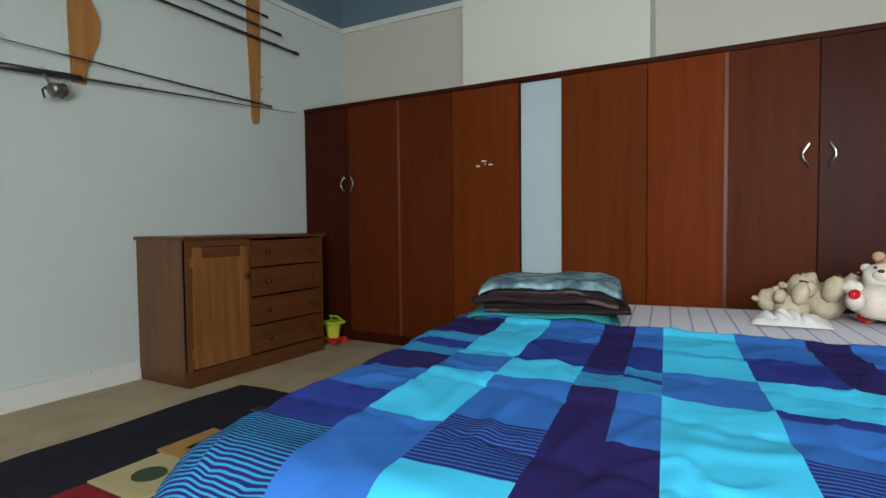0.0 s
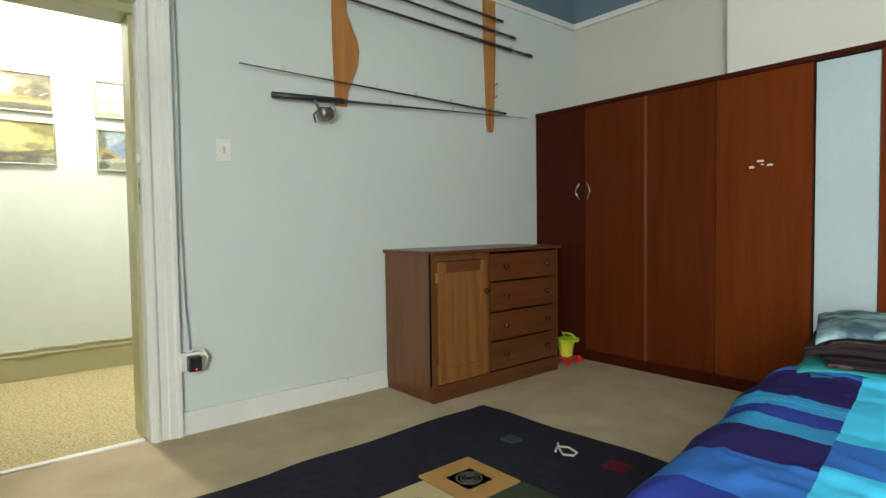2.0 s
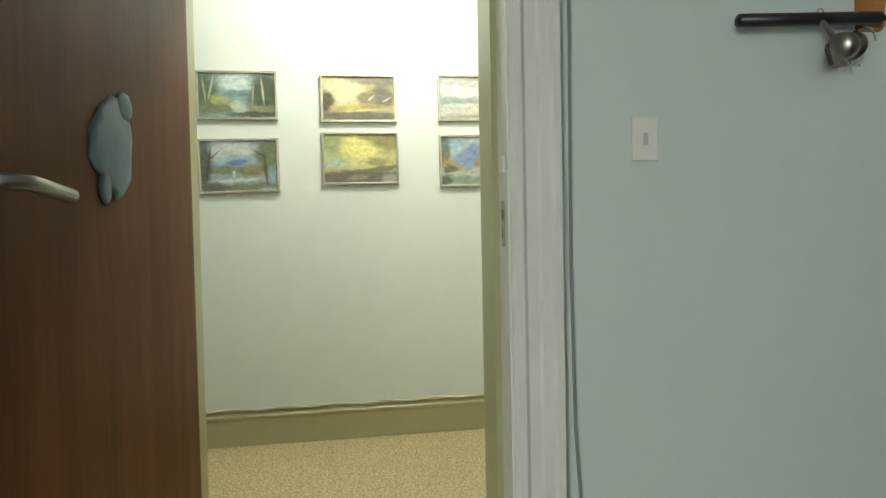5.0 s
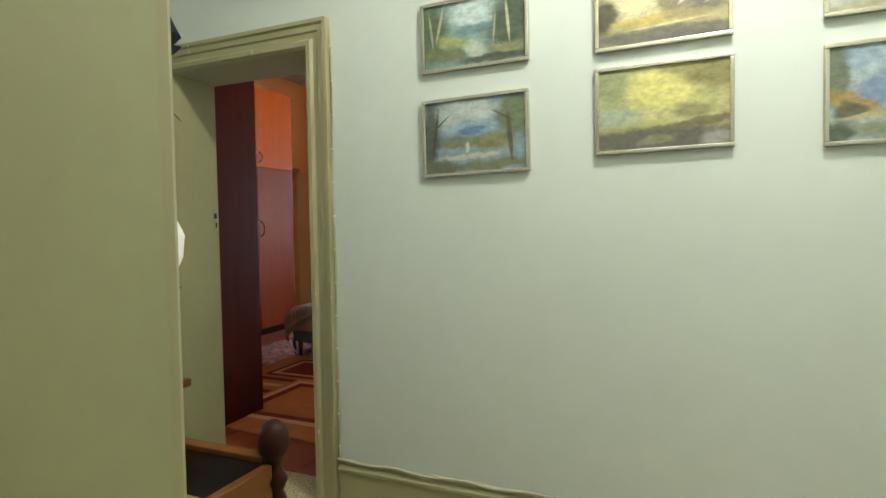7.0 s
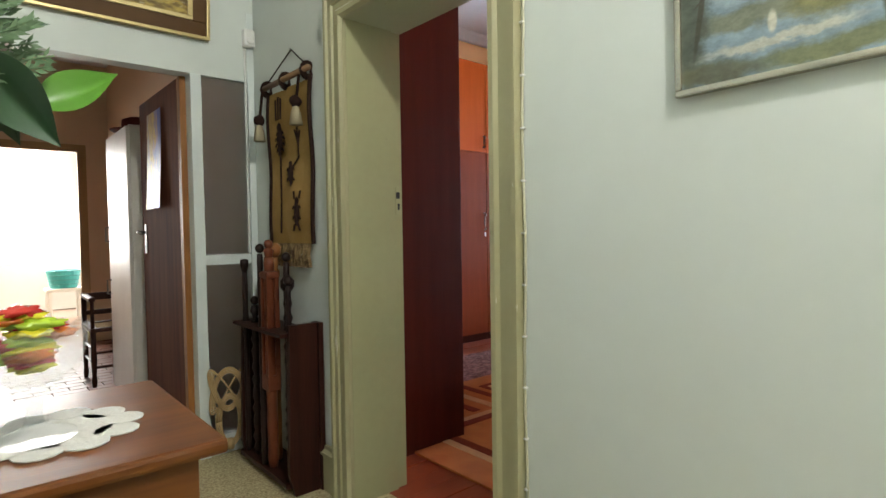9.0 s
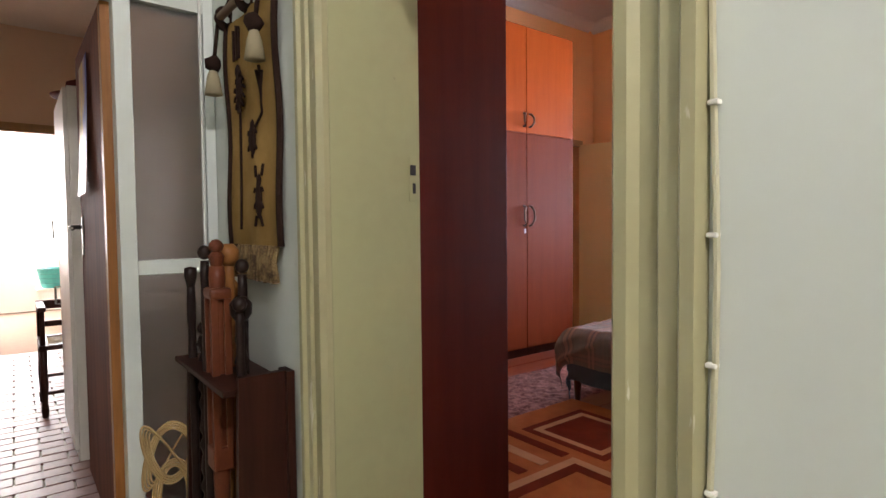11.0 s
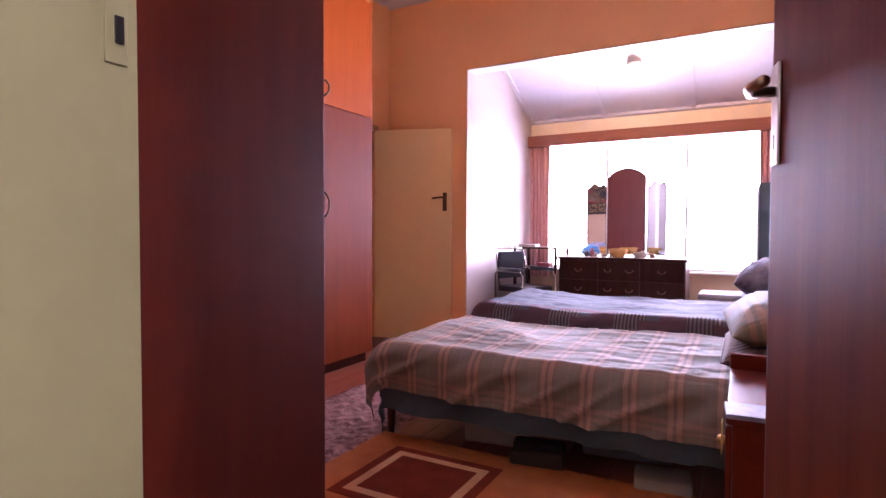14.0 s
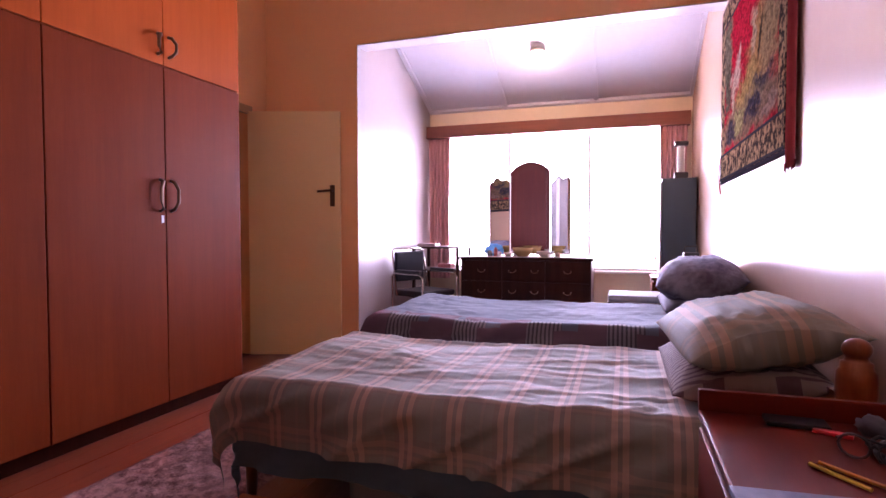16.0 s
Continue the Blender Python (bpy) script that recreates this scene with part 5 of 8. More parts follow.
# woven hanging with beetle motifs
hang = thing("woven_hanging", (W2A + 0.004, -2.29, 1.10), "ochre woven wall hanging with dark insect motifs", "wall hanging")
OCHRE = mat("ochre_weave", (0.34, 0.21, 0.07), (0.25, 0.15, 0.045), rough=0.95, scale=8, fine=260, var=1.2, bump=0.6, sheen=0.0)
DKB = mat("dark_brown_yarn", (0.028, 0.014, 0.010), rough=0.95, scale=30, fine=300, bump=0.6)
part("weave", sheet(lambda u, v: Vector((0.012 + 0.006 * math.sin(v * 9) + 0.004 * math.sin(u * 14), (u - 0.5) * 0.43 + 0.008 * math.sin(v * 7), v * 0.74)), 14, 24), OCHRE, hang)
for side in (-1, 1):
    part("border", tube([(0.014 + 0.006 * math.sin(v * 9), side * 0.222 + 0.008 * math.sin(v * 7), v * 0.74) for v in [k / 16 for k in range(17)]], 0.010, 6), DKB, hang)
part("dowel", tube([(0.035, -0.25, 0.775), (0.035, 0.25, 0.775)], 0.014, 10), mat("bare_dowel", (0.20, 0.11, 0.05), rough=0.6), hang, "bare wooden dowel", True)
for y in (-0.23, -0.02, 0.20):
    part("loop", tube([(0.012 + 0.026 * math.sin(t), y, 0.775 - 0.030 * math.cos(t)) for t in [j * math.pi / 6 for j in range(13)]], 0.016, 6), DKB, hang, "thick dark yarn loop", True)
part("cord", tube([(0.03, -0.24, 0.78), (0.004, 0.02, 0.915), (0.03, 0.24, 0.78)], 0.0035, 5), DKB, hang)
part("nail", tube([(-0.004, 0.02, 0.915), (0.012, 0.02, 0.918)], 0.003, 6), STEEL, hang)


def motif(parts, name):
    b = bmesh.new()
    for c, r, sy, sz in parts:
        ball((0.021 + 0.006 * math.sin(c[1] / 0.74 * 9), c[0], c[1]), r * 1.15, 0.2, sy, sz, b, 0.3, 2)
    part(name, b, DKB, hang, "dark woven insect")


motif([((-0.09, 0.50), 0.035, 0.7, 1.7), ((-0.09, 0.56), 0.022, 0.9, 1.0)], "beetle")
motif([((0.01, 0.33), 0.032, 0.8, 1.3), ((0.01, 0.375), 0.016, 1, 1)], "beetle")
motif([((0.085, 0.14), 0.030, 0.7, 1.7), ((0.085, 0.20), 0.016, 1, 1)], "beetle")
for pts in ([(-0.085, 0.05), (-0.08, 0.25), (-0.09, 0.46)], [(-0.115, 0.60), (-0.118, 0.70)], [(-0.09, 0.60), (-0.09, 0.71)], [(-0.065, 0.60), (-0.062, 0.70)], [(0.03, 0.36), (0.10, 0.40), (0.10, 0.46)], [(0.10, 0.46), (0.075, 0.53)], [(0.10, 0.46), (0.10, 0.54)], [(0.10, 0.46), (0.125, 0.52)], [(0.06, 0.21), (0.05, 0.245)], [(0.11, 0.21), (0.12, 0.245)], [(0.065, 0.09), (0.05, 0.06)], [(0.10, 0.09), (0.115, 0.06)]):
    part("stem", tube([(0.022 + 0.006 * math.sin(b / 0.74 * 9), a, b) for a, b in pts], 0.0045, 5), DKB, hang)
for cy, cz, n_, ln in ((-0.09, 0.50, 12, 0.060), (0.01, 0.335, 6, 0.050), (0.085, 0.15, 6, 0.050)):
    for k in range(n_):
        a = 2 * math.pi * (k + 0.5) / n_
        x_ = 0.021 + 0.006 * math.sin(cz / 0.74 * 9)
        part("leg", tube([(x_, cy + 0.015 * math.cos(a), cz + 0.030 * math.sin(a)), (x_ + 0.001, cy + ln * 0.7 * math.cos(a), cz + ln * math.sin(a)), (x_, cy + ln * 0.85 * math.cos(a), cz + ln * math.sin(a) - 0.012)], 0.0038, 4), DKB, hang)
fr = bmesh.new()
for k in range(15):
    y = -0.19 + 0.38 * k / 14
    tube([(0.014, y, 0.0), (0.022, y + 0.012 * math.sin(k * 2.2), -0.05), (0.020, y * 1.05 + 0.01 * math.sin(k * 1.3), -0.108)], 0.009, 5, fr, 0.013)
part("fringe", fr, mat("ochre_brown_fringe", (0.22, 0.15, 0.07), (0.06, 0.035, 0.02), rough=0.95, scale=25, fine=200, var=2), hang, "twisted ochre and brown fringe")
for y, z in ((0.16, 0.62), (-0.25, 0.60)):
    b = ball((0.055, y, z + 0.02), 0.028, 1, 1, 1.0, None, 0.2)
    tube([(0.035, y, 0.77), (0.05, y, z + 0.04)], 0.007, 6, b)
    ts = part("tassel_head", b, DKB, hang, "knotted tassel", True)
    part("tassel_skirt", lathe([(0.010, z + 0.005), (0.022, z - 0.03), (0.030, z - 0.085), (0.001, z - 0.085)], 12, at=(0.055, y, 0)), mat("tassel_yarn", (0.36, 0.31, 0.20), rough=0.95, scale=40), ts, smooth=True)

# carved stick stand
st = thing("stick_stand", (W2A + 0.006, -2.32, 0), "dark hardwood stand full of carved walking sticks", "stick stand")
DARKW = wood("dark_hardwood", (0.042, 0.013, 0.008), (0.020, 0.007, 0.005), "z", rough=0.4, coat=0.0, spec=0.15)
part("end_panel", box(0.0, 0.235, 0.0, 0.022, 0.30, 0.75), DARKW, st)
part("end_board", prism([(0.0, 0.0), (0.14, 0.0), (0.165, 0.10), (0.15, 0.75), (0.0, 0.75)], 0.262, 0.284, "xz"), DARKW, st, "wide reddish end board")
part("end_board", prism([(0.0, 0.0), (0.14, 0.0), (0.165, 0.10), (0.15, 0.70), (0.0, 0.70)], -0.28, -0.258, "xz"), DARKW, st)
part("shelf", box(0.0, -0.30, 0.695, 0.185, 0.258, 0.712, 0.004), DARKW, st)
part("base_shelf", box(0.0, -0.28, 0.03, 0.17, 0.258, 0.055, 0.004), DARKW, st)
SW1, SW2, SW3 = mat("red_brown_carved", (0.17, 0.045, 0.018), (0.075, 0.020, 0.010), rough=0.38, scale=12, spec=0.25), mat("ebony", (0.020, 0.011, 0.009), rough=0.38, scale=15, spec=0.2), mat("honey_wood", (0.32, 0.14, 0.04), (0.18, 0.07, 0.02), rough=0.4, scale=10, spec=0.25)


def stick(y, x, h, mm, r, head, label, bead=0):
    o = thing("carved_stick", (W2A + 0.006 + x, -2.32 + y, 0.055), label, "walking stick", group="carved sticks in the stand")
    prof = [(r * 0.8, 0.0)]
    n = 26
    for k in range(1, n):
        z = (h - 0.06) * k / n
        prof.append((r * (1 + (0.35 * math.sin(z * 90) if bead else 0.06 * math.sin(z * 40))), z))
    part("shaft", lathe(prof + [(r * 0.9, h - 0.06)], 10), mm, o, smooth=True)
    if head == "ball":
        part("knob", ball((0, 0, h - 0.035), 0.021, 1, 1, 1.1), mm, o, smooth=True)
    elif head == "plain":
        part("tip", lathe([(r * 0.9, h - 0.07), (r * 1.5, h - 0.03), (r * 1.4, h - 0.005), (0.001, h)], 10), mm, o, smooth=True)
    elif head == "small":
        part("knob", lathe([(r, h - 0.07), (r * 1.8, h - 0.05), (r * 1.9, h - 0.02), (r * 0.9, h)], 12), mm, o, smooth=True)
    else:
        b = lathe([(0.012, h - 0.08), (0.020, h - 0.05), (0.024, h - 0.03), (0.001, h)], 12)
        ball((0, 0, h), 0.022, 1, 1, 1, b)
        box(-0.032, -0.045, h - 0.16, 0.032, 0.045, h - 0.125, 0.012, b)
        for sy in (-0.036, 0.028):
            box(-0.03, sy, h - 0.62, -0.008, sy + 0.012, h - 0.15, 0.003, b)
            box(0.008, sy, h - 0.62, 0.03, sy + 0.012, h - 0.15, 0.003, b)
        for k in range(6):
            box(-0.02, -0.02, h - 0.24 - 0.06 * k, 0.02, 0.02, h - 0.21 - 0.06 * k, 0.008, b)
        box(-0.032, -0.04, h - 0.68, 0.032, 0.04, h - 0.61, 0.008, b)
        part("carved_head", b, mm, o)


stick(0.035, 0.13, 1.045, SW1, 0.025, "cage", "red-brown stick with a carved cage and ball head")
stick(-0.03, 0.075, 1.05, SW3, 0.018, "small", "honey-coloured plain wooden stick")
stick(0.10, 0.075, 1.02, SW2, 0.015, "ball", "black stick with a round knob head")
stick(-0.02, 0.15, 1.06, SW2, 0.014, "ball", "ebony stick with a large round head")
stick(0.16, 0.10, 0.90, SW2, 0.017, "small", "black beaded carved stick", 1)
stick(0.21, 0.12, 0.92, SW2, 0.012, "ball", "thin black stick with a knob")
stick(-0.24, 0.14, 0.97, SW2, 0.014, "plain", "plain black walking stick")
stick(-0.17, 0.12, 0.80, SW2, 0.018, "ball", "dark stick with carved beads", 1)
stick(-0.10, 0.05, 0.93, SW3, 0.016, "small", "plain brown wooden walking stick")
CANE = mat("rattan_cane", (0.48, 0.34, 0.16), (0.36, 0.24, 0.10), rough=0.5, scale=20, bump=0.2)
beat = thing("carpet_beater", (-5.36, -2.70, 0), "woven rattan carpet beater leaning on the glazed screen", "carpet beater")
for off in (-0.013, -0.0045, 0.0045, 0.013):
    part("strand", tube([((0.088 + off) * math.sin(2 * t), 0.010 * math.cos(5 * t), 0.345 + (0.100 + off) * math.sin(3 * t)) for t in [j * math.pi / 48 for j in range(97)]], 0.0042, 6), CANE, beat, smooth=True)
    part("loop", tube([((0.058 + off) * math.cos(t), 0.006, 0.185 + (0.125 + off) * math.sin(t)) for t in [j * math.pi / 14 for j in range(29)]], 0.0042, 6), CANE, beat, smooth=True)
part("binding", tube([(0.0, 0.0, 0.034), (0.0, 0.0, 0.085)], 0.020, 8), CANE, beat, smooth=True)

# glazed screen between hall and kitchen
SCR = mat("screen_paint", (0.66, 0.71, 0.68), (0.58, 0.63, 0.60), rough=0.4, scale=3, fine=40)
scrn = thing("glazed_screen", (-5.55, HS, 0), "pale green painted screen with obscured glass panes", "screen", kind="structure")
part("post", box(0.002, -0.04, 0, 0.038, 0.04, 2.32, 0.003), SCR, scrn)
part("post", box(0.277, -0.045, 0, 0.33, 0.045, 1.955, 0.003), SCR, scrn)
part("rail", box(0.038, -0.03, 0.99, 0.277, 0.03, 1.043, 0.003), SCR, scrn)
part("rail", box(0.038, -0.03, 0.0, 0.277, 0.03, 0.10, 0.003), SCR, scrn)
OBS = glass("obscured_glass", (0.75, 0.75, 0.74), 0.5)
for z0, z1 in ((1.043, 1.955), (0.10, 0.99)):
    part("pane", box(0.036, -0.004, z0, 0.279, 0.004, z1), OBS, scrn).visible_shadow = False
structure("wall_hall_kitchen", boxes((W2A, HS - 0.06, 1.955, W1B - 0.003, HS + 0.035, CEILZ), (-4.28, HS - 0.06, 0, W1B - 0.003, HS + 0.03, 1.955)), WALL_HALL, "pale green hall wall above the kitchen doorway")
pir = thing("alarm_sensor", (-5.515, HS + 0.035, 2.18), "small white alarm sensor in the wall corner", "sensor")
part("case", box(-0.03, 0, -0.045, 0.03, 0.045, 0.045, 0.010), PLASTIC_WHITE, pir)
part("lens", ball((0, 0.045, -0.015), 0.02, 1, 0.4, 1), PLASTIC_WHITE, pir, smooth=True)
cond = thing("wall_conduit", (-5.50, HS + 0.040, 1.05), "white conduit running down the screen post", "conduit")
part("pipe", tube([(0, 0, 0), (0, 0, 1.08)], 0.006, 6), PLASTIC_WHITE, cond)
kp = thing("large_painting", (-4.85, HS + 0.038, 2.125), "large landscape painting in a brown and gilt frame", "painting")
kp.matrix_world = Matrix.Translation((-4.85, HS + 0.050, 2.125)) @ pose(0, 0, 0, 94, 0, 180)
part("canvas", box(-0.37, 0.10, -0.005, 0.37, 0.62, 0.006), canvas("veld_tree", (0.40, 0.42, 0.38), (0.56, 0.54, 0.44), (0.46, 0.33, 0.08), (0.14, 0.09, 0.03), 9.3, 0.80), kp)
WALN, GILT = mat("walnut_frame", (0.10, 0.048, 0.014), rough=0.55, spec=0.2), mat("gilt_frame", (0.46, 0.36, 0.16), rough=0.35, metal=0.6)
for ins, wid, zz2, mm in ((0.0, 0.016, 0.022, GILT), (0.016, 0.066, 0.016, WALN), (0.082, 0.021, 0.020, GILT)):
    a0, a1, b0, b1 = -0.465 + ins, 0.465 - ins, ins, 0.72 - ins
    for q in ((a0, b0, a1, b0 + wid), (a0, b1 - wid, a1, b1), (a0, b0 + wid, a0 + wid, b1 - wid), (a1 - wid, b0 + wid, a1, b1 - wid)):
        part("frame_bar", box(q[0], q[1], -0.012, q[2], q[3], zz2, 0.003), mm, kp)

# side table with bowl
TB = thing("side_table", (-4.69, -0.77, 0), "varnished wooden side table with a deep apron", "table")
TW = wood("honey_table_wood", (0.165, 0.055, 0.011), (0.105, 0.032, 0.007), "x", rough=0.35, coat=0.2)
part("top", box(0.0, -0.52, 0.775, 0.68, 0.0, 0.80, 0.008), TW, TB)
for ap in ((0.045, -0.036, 0.59, 0.64, -0.018, 0.775), (0.045, -0.502, 0.59, 0.64, -0.484, 0.775), (0.045, -0.484, 0.59, 0.063, -0.036, 0.775), (0.622, -0.484, 0.59, 0.64, -0.036, 0.775)):
    part("apron", box(*ap), TW, TB)
for x, y in ((0.055, -0.06), (0.60, -0.06), (0.055, -0.46), (0.60, -0.46)):
    part("leg", lathe([(0.014, 0), (0.018, 0.10), (0.020, 0.35), (0.024, 0.55), (0.020, 0.585), (0.024, 0.60), (0.024, 0.76)], 12, at=(x + 0.02, y, 0)), DARKW, TB, smooth=True)
doily = thing("lace_doily", (-4.47, -1.01, 0.801), "white crocheted doily on the side table", "doily")
dl = bmesh.new()
lathe([(0.001, 0), (0.09, 0), (0.09, 0.002), (0.001, 0.002)], 30, dl)
for k in range(10):
    a = 2 * math.pi * k / 10
    lathe([(0.001, 0), (0.036, 0), (0.036, 0.002), (0.001, 0.002)], 12, dl, at=(0.105 * math.cos(a), 0.105 * math.sin(a), 0.0005 * (k % 2)))
part("lace", dl, mat("white_lace", (0.70, 0.68, 0.62), rough=0.9, scale=60, fine=200, bump=0.6), doily)
bowl = thing("glass_compote", (-4.44, -0.99, 0.804), "cut glass footed bowl of wrapped sweets", "bowl")
GL = mat("cut_glass", (0.80, 0.84, 0.82), rough=0.04, var=0.1, bump=0.02)
GL.node_tree.nodes["Principled BSDF"].inputs["Alpha"].default_value = 0.15
bp = lathe([(0.062, 0.0), (0.060, 0.006), (0.020, 0.018), (0.012, 0.035), (0.014, 0.065), (0.030, 0.078), (0.066, 0.11), (0.080, 0.16), (0.084, 0.19), (0.079, 0.19), (0.074, 0.16), (0.060, 0.116), (0.026, 0.090), (0.001, 0.086)], 28)
for v in bp.verts:
    a = math.atan2(v.co.y, v.co.x)
    if v.co.z > 0.09:
        k = 1 + 0.035 * math.cos(a * 14)
        v.co.x, v.co.y = v.co.x * k, v.co.y * k
        v.co.z += 0.006 * math.cos(a * 14) * (v.co.z > 0.18)
part("bowl_glass", bp, GL, bowl, smooth=True).visible_shadow = False
SWEETS = [mat("yellow_wrapper", (0.70, 0.60, 0.03), rough=0.25, var=0.3), mat("red_wrapper", (0.52, 0.03, 0.02), rough=0.25, var=0.3), mat("lime_wrapper", (0.42, 0.60, 0.04), rough=0.25, var=0.3), mat("orange_wrapper", (0.62, 0.16, 0.02), rough=0.25, var=0.3)]
rnd = random.Random(4)
for k in range(14):
    a, r = rnd.uniform(0, 6.28), rnd.uniform(0, 0.045)
    z = 0.125 + 0.007 * k
    sw_ = thing("wrapped_sweet", (-4.44 + r * math.cos(a), -0.99 + r * math.sin(a), 0.804 + z), "shiny wrapped sweet in the glass bowl", "sweet", rnd.uniform(0, 180), group="wrapped sweets")
    part("wrapper", ball((0, 0, 0), 0.026, 1.6, 1.1, 0.40, None, 0.5, 3), SWEETS[k % 4], sw_, smooth=True)

# bench with ball finials
BENCH = wood("bench_wood", (0.055, 0.024, 0.014), (0.028, 0.012, 0.008), "y", rough=0.35, coat=0.3)
bn = thing("hall_bench", (-4.52, -0.33, 0), "low dark wooden bench frame with turned ball posts", "bench")
for x in (0.0, 0.42):
    part("back_leg", lathe([(0.022, 0), (0.026, 0.30), (0.024, 0.55), (0.001, 0.56)], 14, at=(x, -0.44, 0)), DARKW, bn, smooth=True)
for x, y in ((0, 0), (0.42, 0)):
    part("post", lathe([(0.024, 0), (0.026, 0.30), (0.020, 0.34), (0.027, 0.37), (0.027, 0.60), (0.020, 0.62), (0.032, 0.648), (0.018, 0.674), (0.016, 0.684), (0.026, 0.702), (0.034, 0.715), (0.0375, 0.737), (0.035, 0.758), (0.026, 0.776), (0.012, 0.785), (0.001, 0.787)], 18, at=(x, y, 0)), DARKW, bn, smooth=True)
part("rail", box(-0.010, -0.425, 0.565, 0.012, -0.02, 0.684, 0.004), BENCH, bn)
part("cap_rail", box(-0.022, -0.425, 0.684, 0.014, -0.024, 0.697, 0.004), TW, bn, "lighter cap along the rail")
part("rail", box(0.410, -0.425, 0.565, 0.432, -0.02, 0.684, 0.004), BENCH, bn)
part("rail", box(0.02, -0.012, 0.60, 0.40, 0.012, 0.69, 0.004), TW, bn, "lighter front rail")
part("rail", box(0.02, -0.452, 0.52, 0.40, -0.428, 0.58, 0.004), BENCH, bn)

# hat stand with hat, cane and umbrella
AGED = mat("aged_brass", (0.30, 0.22, 0.09), rough=0.4, metal=0.9, bump=0.05)
hs_ = thing("hat_stand", (-4.03, -0.33, 0), "dark wooden hat stand with brass hooks", "hat stand")
part("pole", lathe([(0.03, 0), (0.022, 0.05), (0.022, 0.7), (0.030, 0.74), (0.022, 0.78), (0.020, 1.5), (0.026, 1.56), (0.001, 1.62)], 14), DARKW, hs_, smooth=True)
for a in range(4):
    c, s_ = math.cos(a * math.pi / 2 + 0.5), math.sin(a * math.pi / 2 + 0.5)
    part("foot", tube([(0.02 * c, 0.02 * s_, 0.12), (0.12 * c, 0.12 * s_, 0.06), (0.20 * c, 0.20 * s_, 0.015)], 0.014, 8), DARKW, hs_, smooth=True)
    part("hook", tube([((0.072 - 0.055 * math.cos(t)) * c, (0.072 - 0.055 * math.cos(t)) * s_, 1.37 - 0.06 * math.sin(t)) for t in [q * math.pi / 10 for q in range(13)]], 0.008, 8), AGED, hs_, smooth=True)
HATM = mat("white_cotton_hat", (0.86, 0.86, 0.84), (0.80, 0.80, 0.78), rough=0.9, scale=8, fine=300, var=0.5, bump=0.06)
hat = thing("sun_hat", (-4.136, -0.270, 1.190), "floppy white cotton sun hat hung on the stand", "hat", 165)


def slack(rows, depth, shift, seed, unit):
    """A closed fold of cloth: each row gives height and the two edges, in centimetres."""
    def fn(u, v):
        k = v * (len(rows) - 1)
        i = min(int(k), len(rows) - 2)
        f = k - i
        f = f * f * (3 - 2 * f) * 0.5 + f * 0.5
        z, l, r = [(a * (1 - f) + b * f) / unit for a, b in zip(rows[i], rows[i + 1])]
        a = 2 * math.pi * u
        ca, sa = math.cos(a), math.sin(a)
        h = (r - l) / 2
        crease = 1 - abs(noise.noise((ca * 1.6 + seed, z * 9 + ca * 2, seed)))
        out = depth * min(1, h / 0.04) * sa * (0.95 + 0.03 * noise.noise((ca * 2, z * 9, seed))) + 0.004 * max(0, crease - 0.90) / 0.10 * sa
        side = (l + r) / 2 + h * math.copysign(abs(ca) ** 0.8, ca) * (1 + 0.012 * noise.noise((z * 25, seed, 1.0)))
        return Vector((side, -out - shift, z + 0.0015 * noise.noise((ca * 5, z * 20, seed))))
    b = sheet(fn, 48, 44)
    bmesh.ops.remove_doubles(b, verts=b.verts, dist=0.0008)
    bmesh.ops.holes_fill(b, edges=[e for e in b.edges if e.is_boundary], sides=0)
    return b


part("crown", slack([(17.4, -8.3, -5.2), (13, -8, -0.6), (10.1, -6.1, 5.1), (6.5, -4.3, 8), (3.6, -3.3, 9.3), (-0.7, -3.3, 8.9), (-4.3, -3.6, 6.9), (-8, -4.3, 3.6), (-10.5, -3, -1)], 0.040, 0.0, 2.0, 117), HATM, hat, smooth=True)
part("brim", slack([(14.2, -8, -4.6), (8.7, -7.6, -3.3), (1.4, -7.2, -0.7), (-5.8, -7.6, 1.4), (-12.3, -7.4, 2.2), (-15.9, -5.8, 1.2), (-17.5, -3.2, -1)], 0.008, 0.036, 6.0, 124), HATM, hat, "drooping stitched brim", True)
part("seam", tube([(-0.030 + 0.100 * u, -0.004 - 0.041 * math.sin(math.pi * (0.12 + 0.76 * u)), -0.012 + 0.040 * u) for u in [q / 12 for q in range(13)]], 0.0012, 5), HATM, hat, "stitched crown seam")
part("badge", ball((0.040, -0.024, -0.055), 0.014, 1.3, 0.3, 0.5, None, 0.5, 2), NAVY, hat, "small dark embroidered mark")
NAVYF = mat("navy_felt", (0.014, 0.014, 0.026), (0.009, 0.009, 0.017), rough=0.9, scale=20, fine=250, bump=0.3)
fh = thing("felt_hat", (-4.20, -0.42, 1.453), "dark navy felt hat hung on top of the stand", "hat", 165)
part("crown", slack([(26, -13, 6), (22, -18, 11), (16, -18, 14.5), (10, -10, 9), (6, -4.5, 5)], 0.065, 0.0, 3.0, 100), NAVYF, fh, smooth=True)
part("brim", slack([(13, -11, 12.6), (8.6, -5.5, 8.4), (5, -3.4, 5.4), (2, -1.6, 2), (0, -0.3, 0.3)], 0.012, 0.045, 8.0, 100), NAVYF, fh, "brim drooping to a point", True)
part("cord", tube([(0.03, -0.05, 0.03), (0.06, -0.055, 0.035), (0.09, -0.05, 0.012), (0.12, -0.045, -0.012)], 0.0009, 5), NAVYF, fh, "loose thin cord")
cane = thing("bamboo_cane", (-4.17, -0.40, 0), "pair of burnt-patterned bamboo canes tied together", "walking stick")
